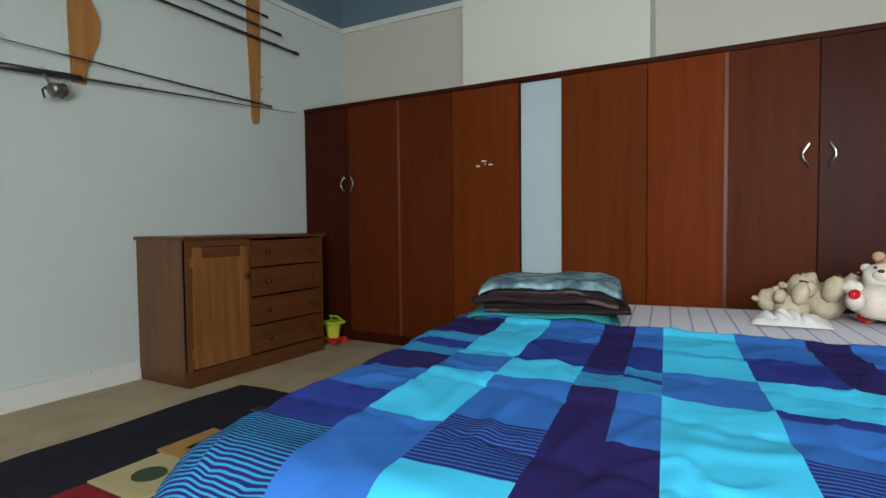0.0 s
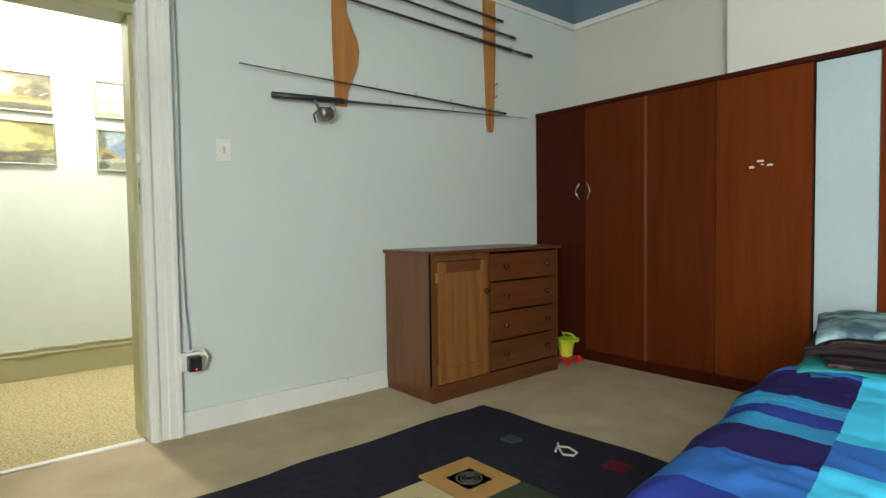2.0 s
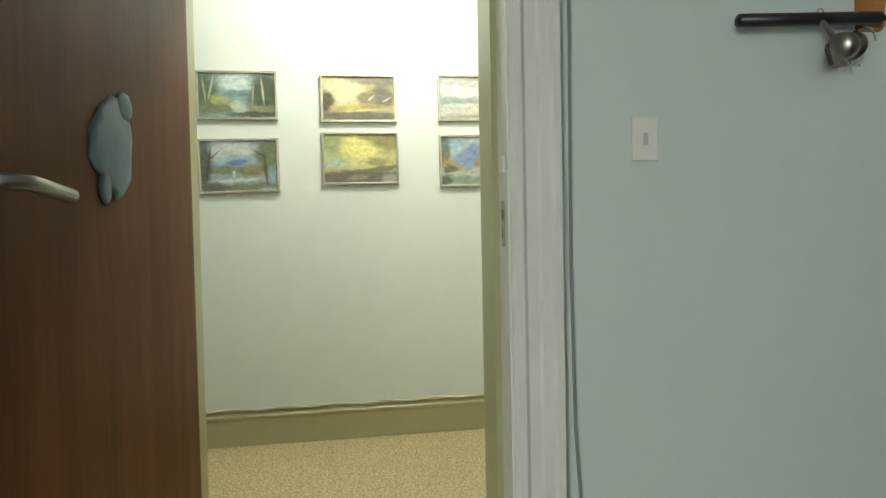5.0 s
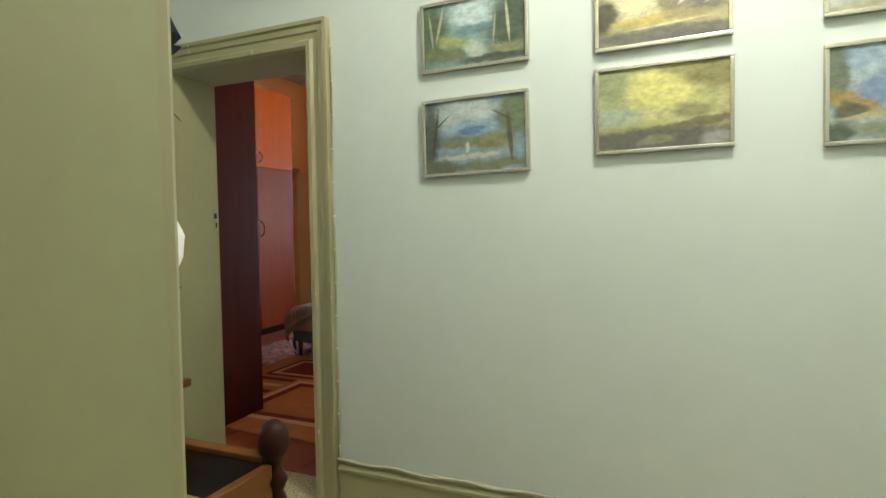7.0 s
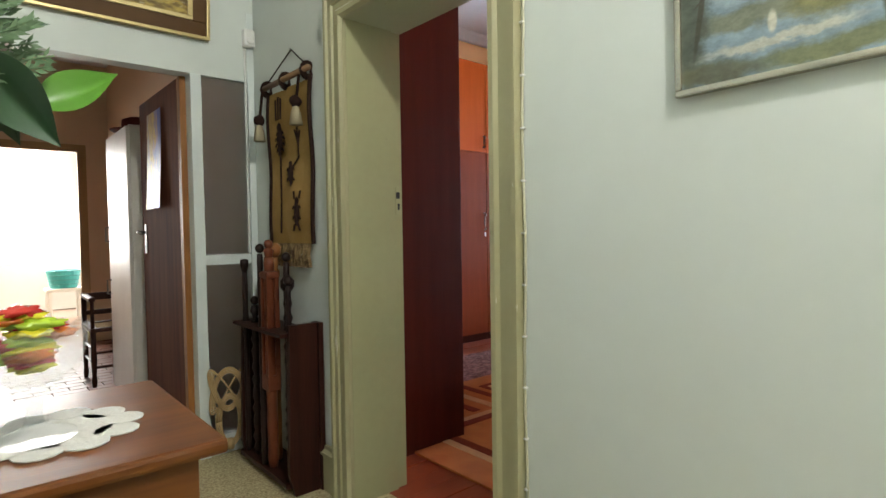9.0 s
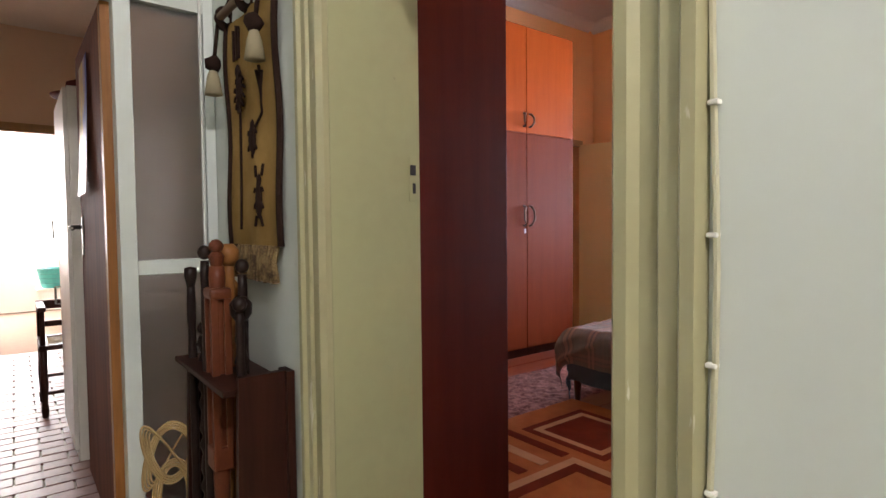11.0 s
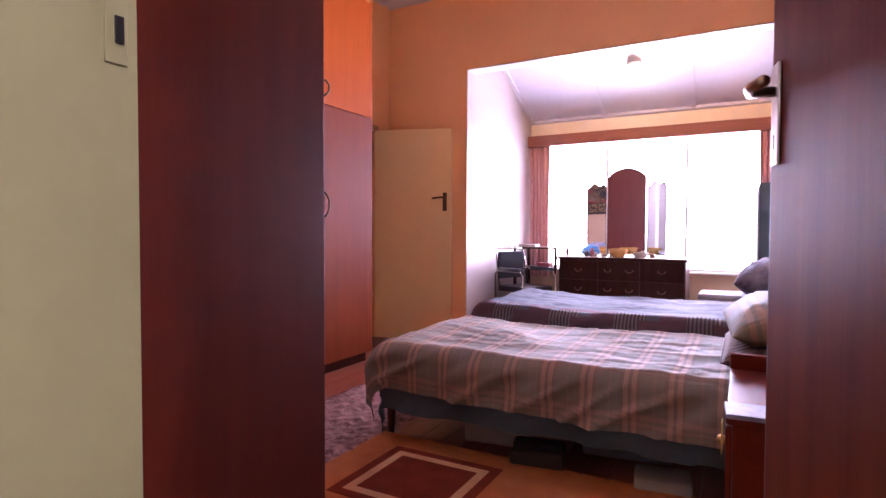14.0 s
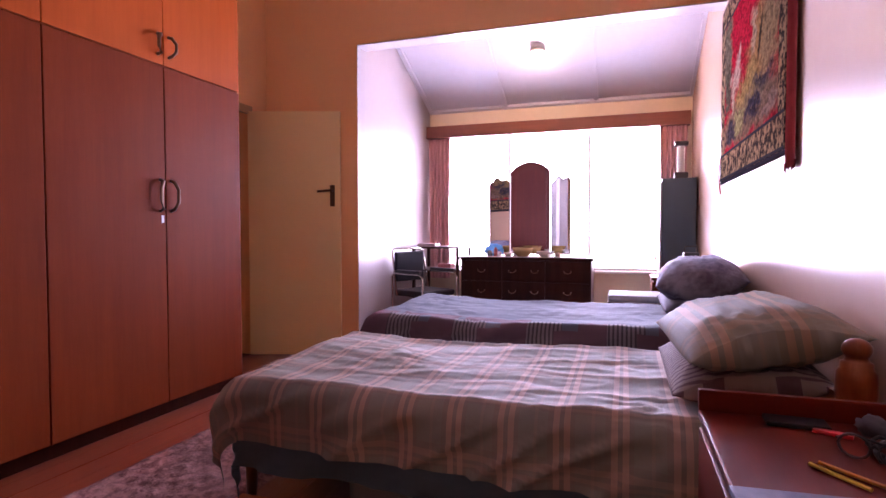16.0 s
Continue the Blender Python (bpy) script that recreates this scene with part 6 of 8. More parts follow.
BAMB = mat("bamboo", (0.26, 0.13, 0.036), (0.15, 0.066, 0.018), rough=0.35, scale=14, coat=0.3)
for k, (a_, b_) in enumerate((((-0.25, 0.15, 0.003), (0.035, 0.04, 1.08)), ((-0.20, 0.165, 0.003), (0.058, 0.035, 1.06)))):
    part("shaft", tube([Vector(a_).lerp(Vector(b_), f / 6) + Vector((0.003 * math.sin(f * 2.1), 0, 0)) for f in range(7)], 0.0150 if k == 0 else 0.0125, 12), BAMB, cane, smooth=True)
    rr = 0.0152 if k == 0 else 0.0127
    for f in (0.90, 0.915, 0.93, 0.62, 0.55):
        c = Vector(a_).lerp(Vector(b_), f)
        part("burnt_ring", tube([c + Vector((rr * math.cos(t), rr * math.sin(t), 0.004 * math.sin(3 * t + k))) for t in [q * math.pi / 8 for q in range(17)]], 0.0030, 5), KNOB, cane)
    for f in (0.80, 0.75, 0.70):
        c = Vector(a_).lerp(Vector(b_), f)
        part("burnt_loop", tube([c + Vector((rr * math.cos(0.9 * math.sin(t) + 1.2), rr * math.sin(0.9 * math.sin(t) + 1.2), 0.022 * math.cos(t))) for t in [q * math.pi / 8 for q in range(17)]], 0.0022, 5), KNOB, cane)

# flowers in a vase
vase = thing("flower_vase", (-4.20, -0.92, 0.80), "dark vase of red anthurium and green leaves", "plant")
part("pot", lathe([(0.05, 0), (0.06, 0.03), (0.075, 0.12), (0.06, 0.20), (0.045, 0.22), (0.05, 0.24), (0.001, 0.235)], 18), BLACK, vase, smooth=True)
LEAF, FERN, FLW = mat("bright_leaf", (0.12, 0.30, 0.03), (0.07, 0.20, 0.02), rough=0.35, scale=12, fine=60), mat("fern_green", (0.09, 0.17, 0.075), (0.17, 0.25, 0.14), rough=0.5, scale=15), mat("red_spathe", (0.55, 0.02, 0.01), rough=0.3, scale=10)
DLEAF = mat("dark_leaf", (0.02, 0.06, 0.02), (0.03, 0.09, 0.03), rough=0.35, scale=12)


def blade(root, tip, width, mm, sag=0.03, face=(0.3, 0.2, 1)):
    r, t = Vector(root), Vector(tip)
    d = t - r
    side = d.cross(Vector(face)).normalized()
    up = side.cross(d).normalized()
    b = sheet(lambda u, v: r + d * u + side * (v - 0.5) * width * (math.sin(math.pi * min(1, u * 1.02) ** 0.8) + 0.02) + up * (sag * math.sin(math.pi * u) - 0.25 * width * (1 - abs(2 * v - 1)) * math.sin(math.pi * u)), 12, 6)
    part("leaf", b, mm, vase, smooth=True)


FRONT = (0.60, 0.78, 0.10)
blade((-0.228, 0.30, 0.500), (-0.312, 0.31, 0.548), 0.052, LEAF, 0.004, FRONT)
blade((-0.172, 0.315, 0.552), (-0.250, 0.315, 0.452), 0.066, DLEAF, 0.004, FRONT)
blade((-0.170, 0.29, 0.570), (-0.248, 0.28, 0.603), 0.024, DLEAF, 0.006, FRONT)
blade((-0.190, 0.29, 0.520), (-0.215, 0.28, 0.455), 0.030, DLEAF, 0.004, FRONT)
blade((-0.05, 0.12, 0.24), (-0.17, 0.10, 0.10), 0.05, LEAF)
for tip in ((-0.145, 0.295, 0.575), (-0.228, 0.30, 0.500), (-0.172, 0.31, 0.552), (-0.170, 0.29, 0.570)):
    part("stem", tube([(0, 0, 0.2), (tip[0] * 0.45, tip[1] * 0.5, 0.40), tip], 0.003, 6), DLEAF, vase)


def spathe(z0, z1, r0, r1, jag):
    """A waxy bract rolled round its stem, open and notched at the top."""
    return sheet(lambda u, v: Vector((-0.146 + (r0 + (r1 - r0) * v) * math.cos(0.4 + 5.6 * u), 0.30 + (r0 + (r1 - r0) * v) * math.sin(0.4 + 5.6 * u), z0 + (z1 - z0) * v + jag * v ** 3 * math.sin(u * 17))), 20, 10)


part("flower", spathe(0.588, 0.642, 0.0115, 0.0165, 0.006), FLW, vase, "red waxy flower", True)
part("flower_base", spathe(0.560, 0.589, 0.006, 0.0118, 0.0), mat("orange_bract", (0.60, 0.16, 0.015), rough=0.35, scale=20), vase, "orange flower base", True)
part("petal", sheet(lambda u, v: Vector((-0.158 - 0.020 * v, 0.312 + 0.006 * math.sin(3 * u), 0.588 + 0.030 * v + (u - 0.5) * 0.022 * math.sin(math.pi * v * 0.9))), 8, 8), FLW, vase, "red side petal", True)
rn = random.Random(7)
for k in range(16):
    fb = bmesh.new()
    fan = k / 15
    base = Vector((-0.115 - 0.05 * fan * rn.random(), 0.285 + 0.02 * rn.random(), 0.555 - 0.05 * fan))
    tip = Vector((-0.150 - 0.095 * math.sin(0.5 + 1.3 * fan) * (0.75 + 0.3 * rn.random()), 0.25 + 0.09 * rn.random(), 0.655 - 0.10 * fan + rn.uniform(-0.012, 0.012)))
    d = tip - base
    side = d.cross(Vector(FRONT)).normalized()
    tube([base, base + d * 0.5 + Vector((0, 0, 0.006)), tip], 0.0011, 5, fb)
    for q in range(11):
        c = base + d * (0.18 + 0.80 * q / 11)
        for sd in (-1, 1):
            o2 = (d.normalized() * 0.8 + side * sd * rn.uniform(0.35, 0.7) + Vector(FRONT) * rn.uniform(-0.3, 0.3)).normalized() * 0.024 * (1.15 - 0.5 * q / 11)
            w = o2.cross(Vector(FRONT)).normalized() * 0.0028
            fb.faces.new([fb.verts.new(p) for p in (c, c + o2 * 0.5 + w, c + o2, c + o2 * 0.5 - w)])
    part("sprig", fb, FERN, vase)
for a in ((-0.13, 0.69), (-0.17, 0.715), (-0.21, 0.70)):
    part("dry_twig", tube([(-0.125, 0.28, 0.60), (-0.10 + a[0] * 0.2, 0.29, 0.66), (a[0], 0.28, a[1])], 0.0008, 5), KNOB, vase, "thin dry twig")

# ---- kitchen beyond the screen
KW = mat("kitchen_wall_paint", (0.66, 0.50, 0.36), (0.61, 0.46, 0.33), rough=0.6, scale=2, fine=20)
structure("wall_kitchen_west", box(-5.76, -7.0, 0, -5.56, HS - 0.22, 3.0), KW, "beige kitchen wall")
structure("wall_kitchen_east", box(-3.0, -10.6, 0, -2.8, HS - 0.06, 3.0), KW, "beige kitchen side wall")
structure("wall_kitchen_far", boxes((-5.56, -7.0, 2.06, -3.0, -6.86, 3.0), (-5.56, -7.0, 0, -5.33, -6.86, 2.06), (-3.9, -7.0, 0, -3.0, -6.86, 2.06)), KW, "beige kitchen wall with a doorway")
structure("wall_kitchen_near", box(W1B, HS - 0.06, 0, -3.0, HS + 0.03, 3.0), KW, "beige kitchen wall")
structure("trim_kitchen_door", boxes((-5.34, -6.87, 0, -5.26, -6.83, 2.08), (-5.34, -6.87, 2.05, -3.8, -6.83, 2.13)), mat("oak_casing", (0.36, 0.24, 0.11), rough=0.5), "light wooden kitchen door casing")
structure("ceiling_kitchen", box(-5.76, -10.6, 3.0, -2.8, HS - 0.06, 3.1), CEIL)
structure("wall_sunroom", boxes((-5.9, -10.6, 0, -5.76, -7.0, 3.0), (-5.76, -10.6, 0, -5.5, -10.4, 3.0), (-5.5, -10.6, 0, -3.0, -10.4, 0.75), (-5.5, -10.6, 2.6, -3.0, -10.4, 3.0)), mat("white_sunroom_paint", (0.75, 0.75, 0.72), rough=0.6, scale=2), "white sunroom wall with a wide window")
structure("floor_kitchen", box(-5.9, -10.6, -0.12, -2.8, HS - 0.04, -0.012), mat("tile_grout", (0.30, 0.22, 0.17), rough=0.9, scale=20), "grouted brick-tile kitchen floor")
structure("backdrop_sunroom", box(-6.5, -12.0, -0.5, -2.0, -11.95, 4.0), glow("bright_day", (1.0, 0.99, 0.95), 6.0), "bright daylight beyond the sunroom window")

structure("trim_kitchen_hinge_post", box(-5.264, HS - 0.075, 0, -5.190, HS - 0.034, 1.952, 0.002), wood("orange_pine_post", (0.30, 0.125, 0.030), (0.20, 0.075, 0.018), "z", rough=0.5, coat=0.0), "worn orange pine door post")
kdr = thing("door_kitchen", (-5.209, HS - 0.078, 0.008), "brown varnished kitchen door standing open with a calendar", "door", -89.5, kind="structure")
part("panel", box(0, -0.02, 0, 0.78, 0.02, 1.94, 0.002), wood("kitchen_door_wood", (0.15, 0.050, 0.025), (0.09, 0.030, 0.016), "z", rough=0.75, coat=0.0, spec=0.05), kdr)
part("hinge_edge", box(-0.006, -0.02, 0, 0, 0.02, 1.94), wood("raw_pine_edge", (0.36, 0.18, 0.06), (0.27, 0.12, 0.04), "z", rough=0.5), kdr, "raw orange pine edge")
lever_handle(kdr, 0.70, 1.12, -1, STEEL)
lever_handle(kdr, 0.70, 1.12, 1, STEEL)
part("hinge", box(-0.010, -0.022, 1.66, -0.004, 0.012, 1.76, 0.001), STEEL, kdr)
cal = thing("sunflower_poster", (-5.206, -3.22, 1.30), "blue and yellow sunflower poster hung on the door", "poster")
part("sheet", sheet(lambda u, v: Vector((0.030 + 0.018 * (1 - v) ** 2, -0.20 + 0.30 * u, 0.55 * v)), 4, 8), canvas("sunflower_print", (0.05, 0.08, 0.32), (0.10, 0.14, 0.40), (0.50, 0.33, 0.02), (0.30, 0.16, 0.02), 12.0, 0.62), cal)
kc = thing("tall_cupboard", (-5.465, -4.47, 0), "tall white kitchen cupboard", "cupboard")
part("body", box(0, 0, 0.0, 0.31, 0.68, 1.86, 0.004), mat("cupboard_white", (0.62, 0.60, 0.54), rough=0.4), kc)
part("door", box(0.31, 0.005, 0.06, 0.328, 0.675, 1.85, 0.003), mat("cupboard_white_door", (0.64, 0.62, 0.57), rough=0.4), kc)
for z in (0.78, 1.16):
    part("handle", tube([(0.328, 0.05, z - 0.05), (0.355, 0.05, z - 0.05), (0.355, 0.05, z + 0.05), (0.328, 0.05, z + 0.05)], 0.006, 6), STEEL, kc)
hatb = thing("brown_hat", (-5.27, -4.1, 1.862), "dark red hat lying on the tall cupboard", "hat")
part("felt", lathe([(0.16, 0), (0.17, 0.01), (0.10, 0.02), (0.095, 0.08), (0.05, 0.10), (0.001, 0.10)], 20), mat("maroon_felt", (0.10, 0.02, 0.02), rough=0.9), hatb, smooth=True)


def kchair(at, rz, label):
    o = thing("kitchen_chair", at, label, "chair", rz, group="kitchen chairs")
    for x, y, h in ((-0.2, -0.2, 0.44), (0.2, -0.2, 0.44), (-0.2, 0.2, 0.70), (0.2, 0.2, 0.70)):
        part("leg", lathe([(0.014, 0), (0.020, 0.06), (0.015, 0.10), (0.022, 0.22), (0.018, 0.30), (0.020, h)], 10, at=(x, y, 0)), DARKW, o, smooth=True)
    part("seat_frame", boxes((-0.22, -0.22, 0.43, 0.22, -0.17, 0.46), (-0.22, 0.17, 0.43, 0.22, 0.22, 0.46), (-0.22, -0.17, 0.43, -0.17, 0.17, 0.46), (0.17, -0.17, 0.43, 0.22, 0.17, 0.46)), DARKW, o)
    wv = bmesh.new()
    for k in range(11):
        p = -0.17 + 0.034 * k
        box(p - 0.004, -0.17, 0.444, p + 0.004, 0.17, 0.448, 0, wv)
        box(-0.17, p - 0.004, 0.448, 0.17, p + 0.004, 0.452, 0, wv)
    for sx in (-0.2, 0.2):
        part("armrest", box(sx - 0.022, -0.20, 0.665, sx + 0.022, 0.185, 0.695, 0.008), DARKW, o)
        part("arm_post", tube([(sx, -0.19, 0.44), (sx, -0.185, 0.667)], 0.014, 8), DARKW, o, smooth=True)
    part("riempie_seat", wv, CANE, o, "woven thong seat")
    part("back_rail", box(-0.2, 0.185, 0.64, 0.2, 0.215, 0.70, 0.01), DARKW, o)
    part("back_rail", box(-0.2, 0.185, 0.52, 0.2, 0.215, 0.56, 0.008), DARKW, o)
    for z in (0.16, 0.27):
        part("stretcher", tube([(-0.2, -0.2, z), (0.2, -0.2, z)], 0.010, 6), DARKW, o)
        part("stretcher", tube([(-0.2, -0.2, z + 0.03), (-0.2, 0.2, z + 0.03)], 0.010, 6), DARKW, o)
        part("stretcher", tube([(0.2, -0.2, z + 0.03), (0.2, 0.2, z + 0.03)], 0.010, 6), DARKW, o)


kchair((-5.25, -4.90, -0.0115), 180, "dark wooden kitchen chair with a woven seat")
stl = thing("stool", (-5.35, -9.2, -0.012), "white painted stool in the sunroom", "stool")
part("seat", box(-0.22, -0.2, 0.40, 0.22, 0.2, 0.44, 0.01), PLASTIC_WHITE, stl)
for x, y in ((-0.18, -0.16), (0.18, -0.16), (-0.18, 0.16), (0.18, 0.16)):
    part("leg", box(x - 0.02, y - 0.02, 0, x + 0.02, y + 0.02, 0.40), PLASTIC_WHITE, stl)
bas = thing("laundry_basket", (-5.35, -9.2, 0.43), "turquoise plastic laundry basket on the stool", "basket")
bb = lathe([(0.16, 0), (0.21, 0.24), (0.225, 0.25), (0.205, 0.25), (0.155, 0.01), (0.001, 0.01)], 24)
part("tub", bb, mat("turquoise_plastic", (0.06, 0.42, 0.42), rough=0.4), bas)
for z in (0.06, 0.12, 0.18):
    part("rib", tube([((0.165 + 0.2 * z) * math.cos(t), (0.165 + 0.2 * z) * math.sin(t), z) for t in [j * math.pi / 12 for j in range(25)]], 0.008, 5), mat("turquoise_rib", (0.04, 0.33, 0.33), rough=0.4), bas)

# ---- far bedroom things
# one veneer in two tones: top light painted into FW, shade into FW2
FW, FW2 = wood("top_lit_veneer", (0.37, 0.070, 0.010), (0.29, 0.052, 0.007), "z", rough=0.5, coat=0.0, spec=0.04, var=0.7), wood("shaded_orange_veneer", (0.155, 0.027, 0.006), (0.118, 0.019, 0.0045), "z", rough=0.5, coat=0.0, spec=0.03, var=0.7)
bw = thing("built_in_wardrobe", (-9.06, -3.862, 0), "orange-brown veneered built-in wardrobe with upper cupboards", "wardrobe")
part("carcass", box(0.0, -0.56, 0.085, 2.60, -0.002, 2.86), FW2, bw)
part("plinth", box(0.004, -0.55, 0, 2.60, -0.05, 0.085), BROWN_DARK, bw)
BRZ = mat("bronze_pull", (0.16, 0.09, 0.05), rough=0.3, metal=0.8)
edges = [0.004, 0.626, 1.292, 1.95, 2.60]
for k in range(4):
    x0, x1 = edges[k] + 0.003, edges[k + 1] - 0.003
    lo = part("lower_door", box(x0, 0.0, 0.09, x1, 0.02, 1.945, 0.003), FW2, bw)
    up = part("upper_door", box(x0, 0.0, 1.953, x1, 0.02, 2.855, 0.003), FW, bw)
    sx = x1 - 0.035 if k % 2 == 0 else x0 + 0.035
    dd = 1 if k % 2 == 0 else -1
    for pp, z in ((lo, 1.24), (up, 2.06)):
        h = 0.085 if pp is lo else 0.055
        part("pull", tube([(sx, 0.02, z - h), (sx, 0.045, z - h * 0.9), (sx - 0.022 * dd, 0.054, z - h * 0.4), (sx - 0.022 * dd, 0.054, z + h * 0.4), (sx, 0.045, z + h * 0.9), (sx, 0.02, z + h)], 0.009, 8), BRZ, pp, "bronze bow pull", True)
part("lock_label", box(0.63 + 0.012, 0.02, 1.09, 0.63 + 0.028, 0.0215, 1.13), PLASTIC_WHITE, bw, "small white tag under a pull")

DRK = wood("maroon_veneer", (0.085, 0.014, 0.008), (0.058, 0.010, 0.006), "z", rough=0.45, coat=0.0, spec=0.08, var=0.7)
tc_ = thing("tall_wardrobe", (W2B - 0.006, -2.053, 0), "tall dark maroon wardrobe behind the door wall", "wardrobe")
part("side", box(-0.585, -0.022, 0.0, 0.0, 0.0, 2.42, 0.002), DRK, tc_)
part("carcass", box(-0.575, -1.72, 0.06, 0.0, -0.024, 2.40), DRK, tc_)
part("plinth", box(-0.545, -1.72, 0.0, 0.0, -0.024, 0.058), BROWN_DARK, tc_)
for k in range(2):
    part("door", box(-0.598, -1.71 + 0.845 * k, 0.07, -0.577, -0.87 + 0.845 * k, 2.39, 0.003), DRK, tc_, "dark maroon veneered door")
part("top", box(-0.605, -1.73, 2.42, 0.0, 0.004, 2.445, 0.004), DRK, tc_)


def plaid(name, base, band, line, period, xper):
    """Broad woven checks: bands along both axes with thin lines on them."""
    m = mat(name, base, tuple(c * 0.86 for c in base), rough=0.75, spec=0.12, scale=5, fine=400, var=0.6, bump=0.15, sheen=0.0)
    nt = m.node_tree
    p = nt.nodes["Principled BSDF"]
    src = p.inputs["Base Color"].links[0].from_socket
    tc = nt.nodes.new("ShaderNodeTexCoord")
    sep = nt.nodes.new("ShaderNodeSeparateXYZ")
    nt.links.new(tc.outputs["UV"], sep.inputs[0])
    out = src
    for axis, per, lo, hi, col, amt in ((0, period, 0.26, 0.74, band, 0.35), (1, xper, 0.30, 0.66, band, 0.30), (0, period, 0.36, 0.47, line, 0.65), (0, period, 0.55, 0.66, line, 0.65), (1, xper, 0.40, 0.50, line, 0.28), (1, xper, 0.56, 0.62, line, 0.22), (0, period, 0.02, 0.08, line, 0.15)):
        dv_ = nt.nodes.new("ShaderNodeMath")
        dv_.operation, dv_.inputs[1].default_value = "DIVIDE", per
        nt.links.new(sep.outputs[axis], dv_.inputs[0])
        frc = nt.nodes.new("ShaderNodeMath")
        frc.operation = "FRACT"
        nt.links.new(dv_.outputs[0], frc.inputs[0])
        a = nt.nodes.new("ShaderNodeMath")
        a.operation, a.inputs[1].default_value = "GREATER_THAN", lo
        b = nt.nodes.new("ShaderNodeMath")
        b.operation, b.inputs[1].default_value = "LESS_THAN", hi
        c = nt.nodes.new("ShaderNodeMath")
        c.operation = "MULTIPLY"
        for q in (a, b):
            nt.links.new(frc.outputs[0], q.inputs[0])
        nt.links.new(a.outputs[0], c.inputs[0])
        nt.links.new(b.outputs[0], c.inputs[1])
        d = nt.nodes.new("ShaderNodeMath")
        d.operation, d.inputs[1].default_value = "MULTIPLY", amt
        nt.links.new(c.outputs[0], d.inputs[0])
        mx = nt.nodes.new("ShaderNodeMix")
        mx.data_type = "RGBA"
        mx.inputs[7].default_value = (*col, 1)
        nt.links.new(d.outputs[0], mx.inputs[0])
        nt.links.new(out, mx.inputs[6])
        out = mx.outputs[2]
    nt.links.new(out, p.inputs["Base Color"])
    return m


def spread(x0, x1, y0, y1, top, drop_x0, drop_x1, drop_y0, r, step, sag, seed, origin, slot=None):
    """A bedspread over a mattress: hangs past x0, x1 and y0 (the foot)."""
    bm = bmesh.new()
    uvl = bm.loops.layers.uv.new("uv")
    nx, ny = int((x1 - x0 + drop_x0 + drop_x1) / step), int((y1 - y0 + drop_y0) / step)
    g = []
    for i in range(nx + 1):
        row = []
        sx = x0 - drop_x0 + (x1 - x0 + drop_x0 + drop_x1) * i / nx
        for j in range(ny + 1):
            sy = y0 - drop_y0 + (y1 - y0 + drop_y0) * j / ny
            px, py, pz = sx, sy, top
            if sx < x0:
                a, d = bend(x0 - sx, r)
                px, pz = x0 - a, pz + d
            if sx > x1:
                a, d = bend(sx - x1, r)
                px, pz = x1 + a, pz + d
            if sy < y0:
                a, d = bend(y0 - sy, r)
                py, pz = y0 - a, pz + d
            low = max(0.0, top - pz)
            w1 = noise.noise((sx * 3.1, sy * 1.6, seed)) * 0.018 + noise.noise((sx * 9, sy * 4, seed + 5)) * 0.008 + 0.006 * noise.noise((sx * 4 + sy * 16, sy * 3, seed + 9))
            rdg = 1 - abs(noise.noise((sx * 11 + sy * 2.0, sy * 3.2 - sx * 2, seed + 3)))
            w1 += 0.017 * max(0, rdg - 0.84) / 0.16 * max(0, 0.3 + noise.noise((sx * 2, sy * 2, seed + 7)))
            cx = (sx - x0) / (x1 - x0)
            dip = -sag * max(0, math.sin(math.pi * min(1, max(0, (sy - y0) / (y1 - y0))))) * (1 if 0 < cx < 1 else 0.6)
            wav = 0.016 * math.sin(sy * 11 + seed) * min(1, low / 0.25) + 0.009 * math.sin(sy * 23 + seed * 2) * min(1, low / 0.2)
            if sx > x1:
                dg = 1 - abs(noise.noise((sy * 4.5 + low * 7.0, low * 1.5, seed + 13)))
                px += wav + 0.030 * max(0, dg - 0.80) / 0.20 * min(1, low / 0.10)
            elif sx < x0:
                px -= wav
            if sy < y0:
                py -= 0.025 * math.sin(sx * 14 + seed) * min(1, low / 0.2)
            row.append((bm.verts.new((px - origin[0], py - origin[1], pz + w1 * (1 if low < 0.05 else 0.5) + dip)), sx, sy))
        g.append(row)
    for i in range(nx):
        for j in range(ny):
            q = (g[i][j], g[i + 1][j], g[i + 1][j + 1], g[i][j + 1])
            f = bm.faces.new([a[0] for a in q])
            for lp, a in zip(f.loops, q):
                lp[uvl].uv = (a[2] + 20, a[1] + 20)
            if slot:
                f.material_index = slot(q[0][1], q[0][2])
    return bm


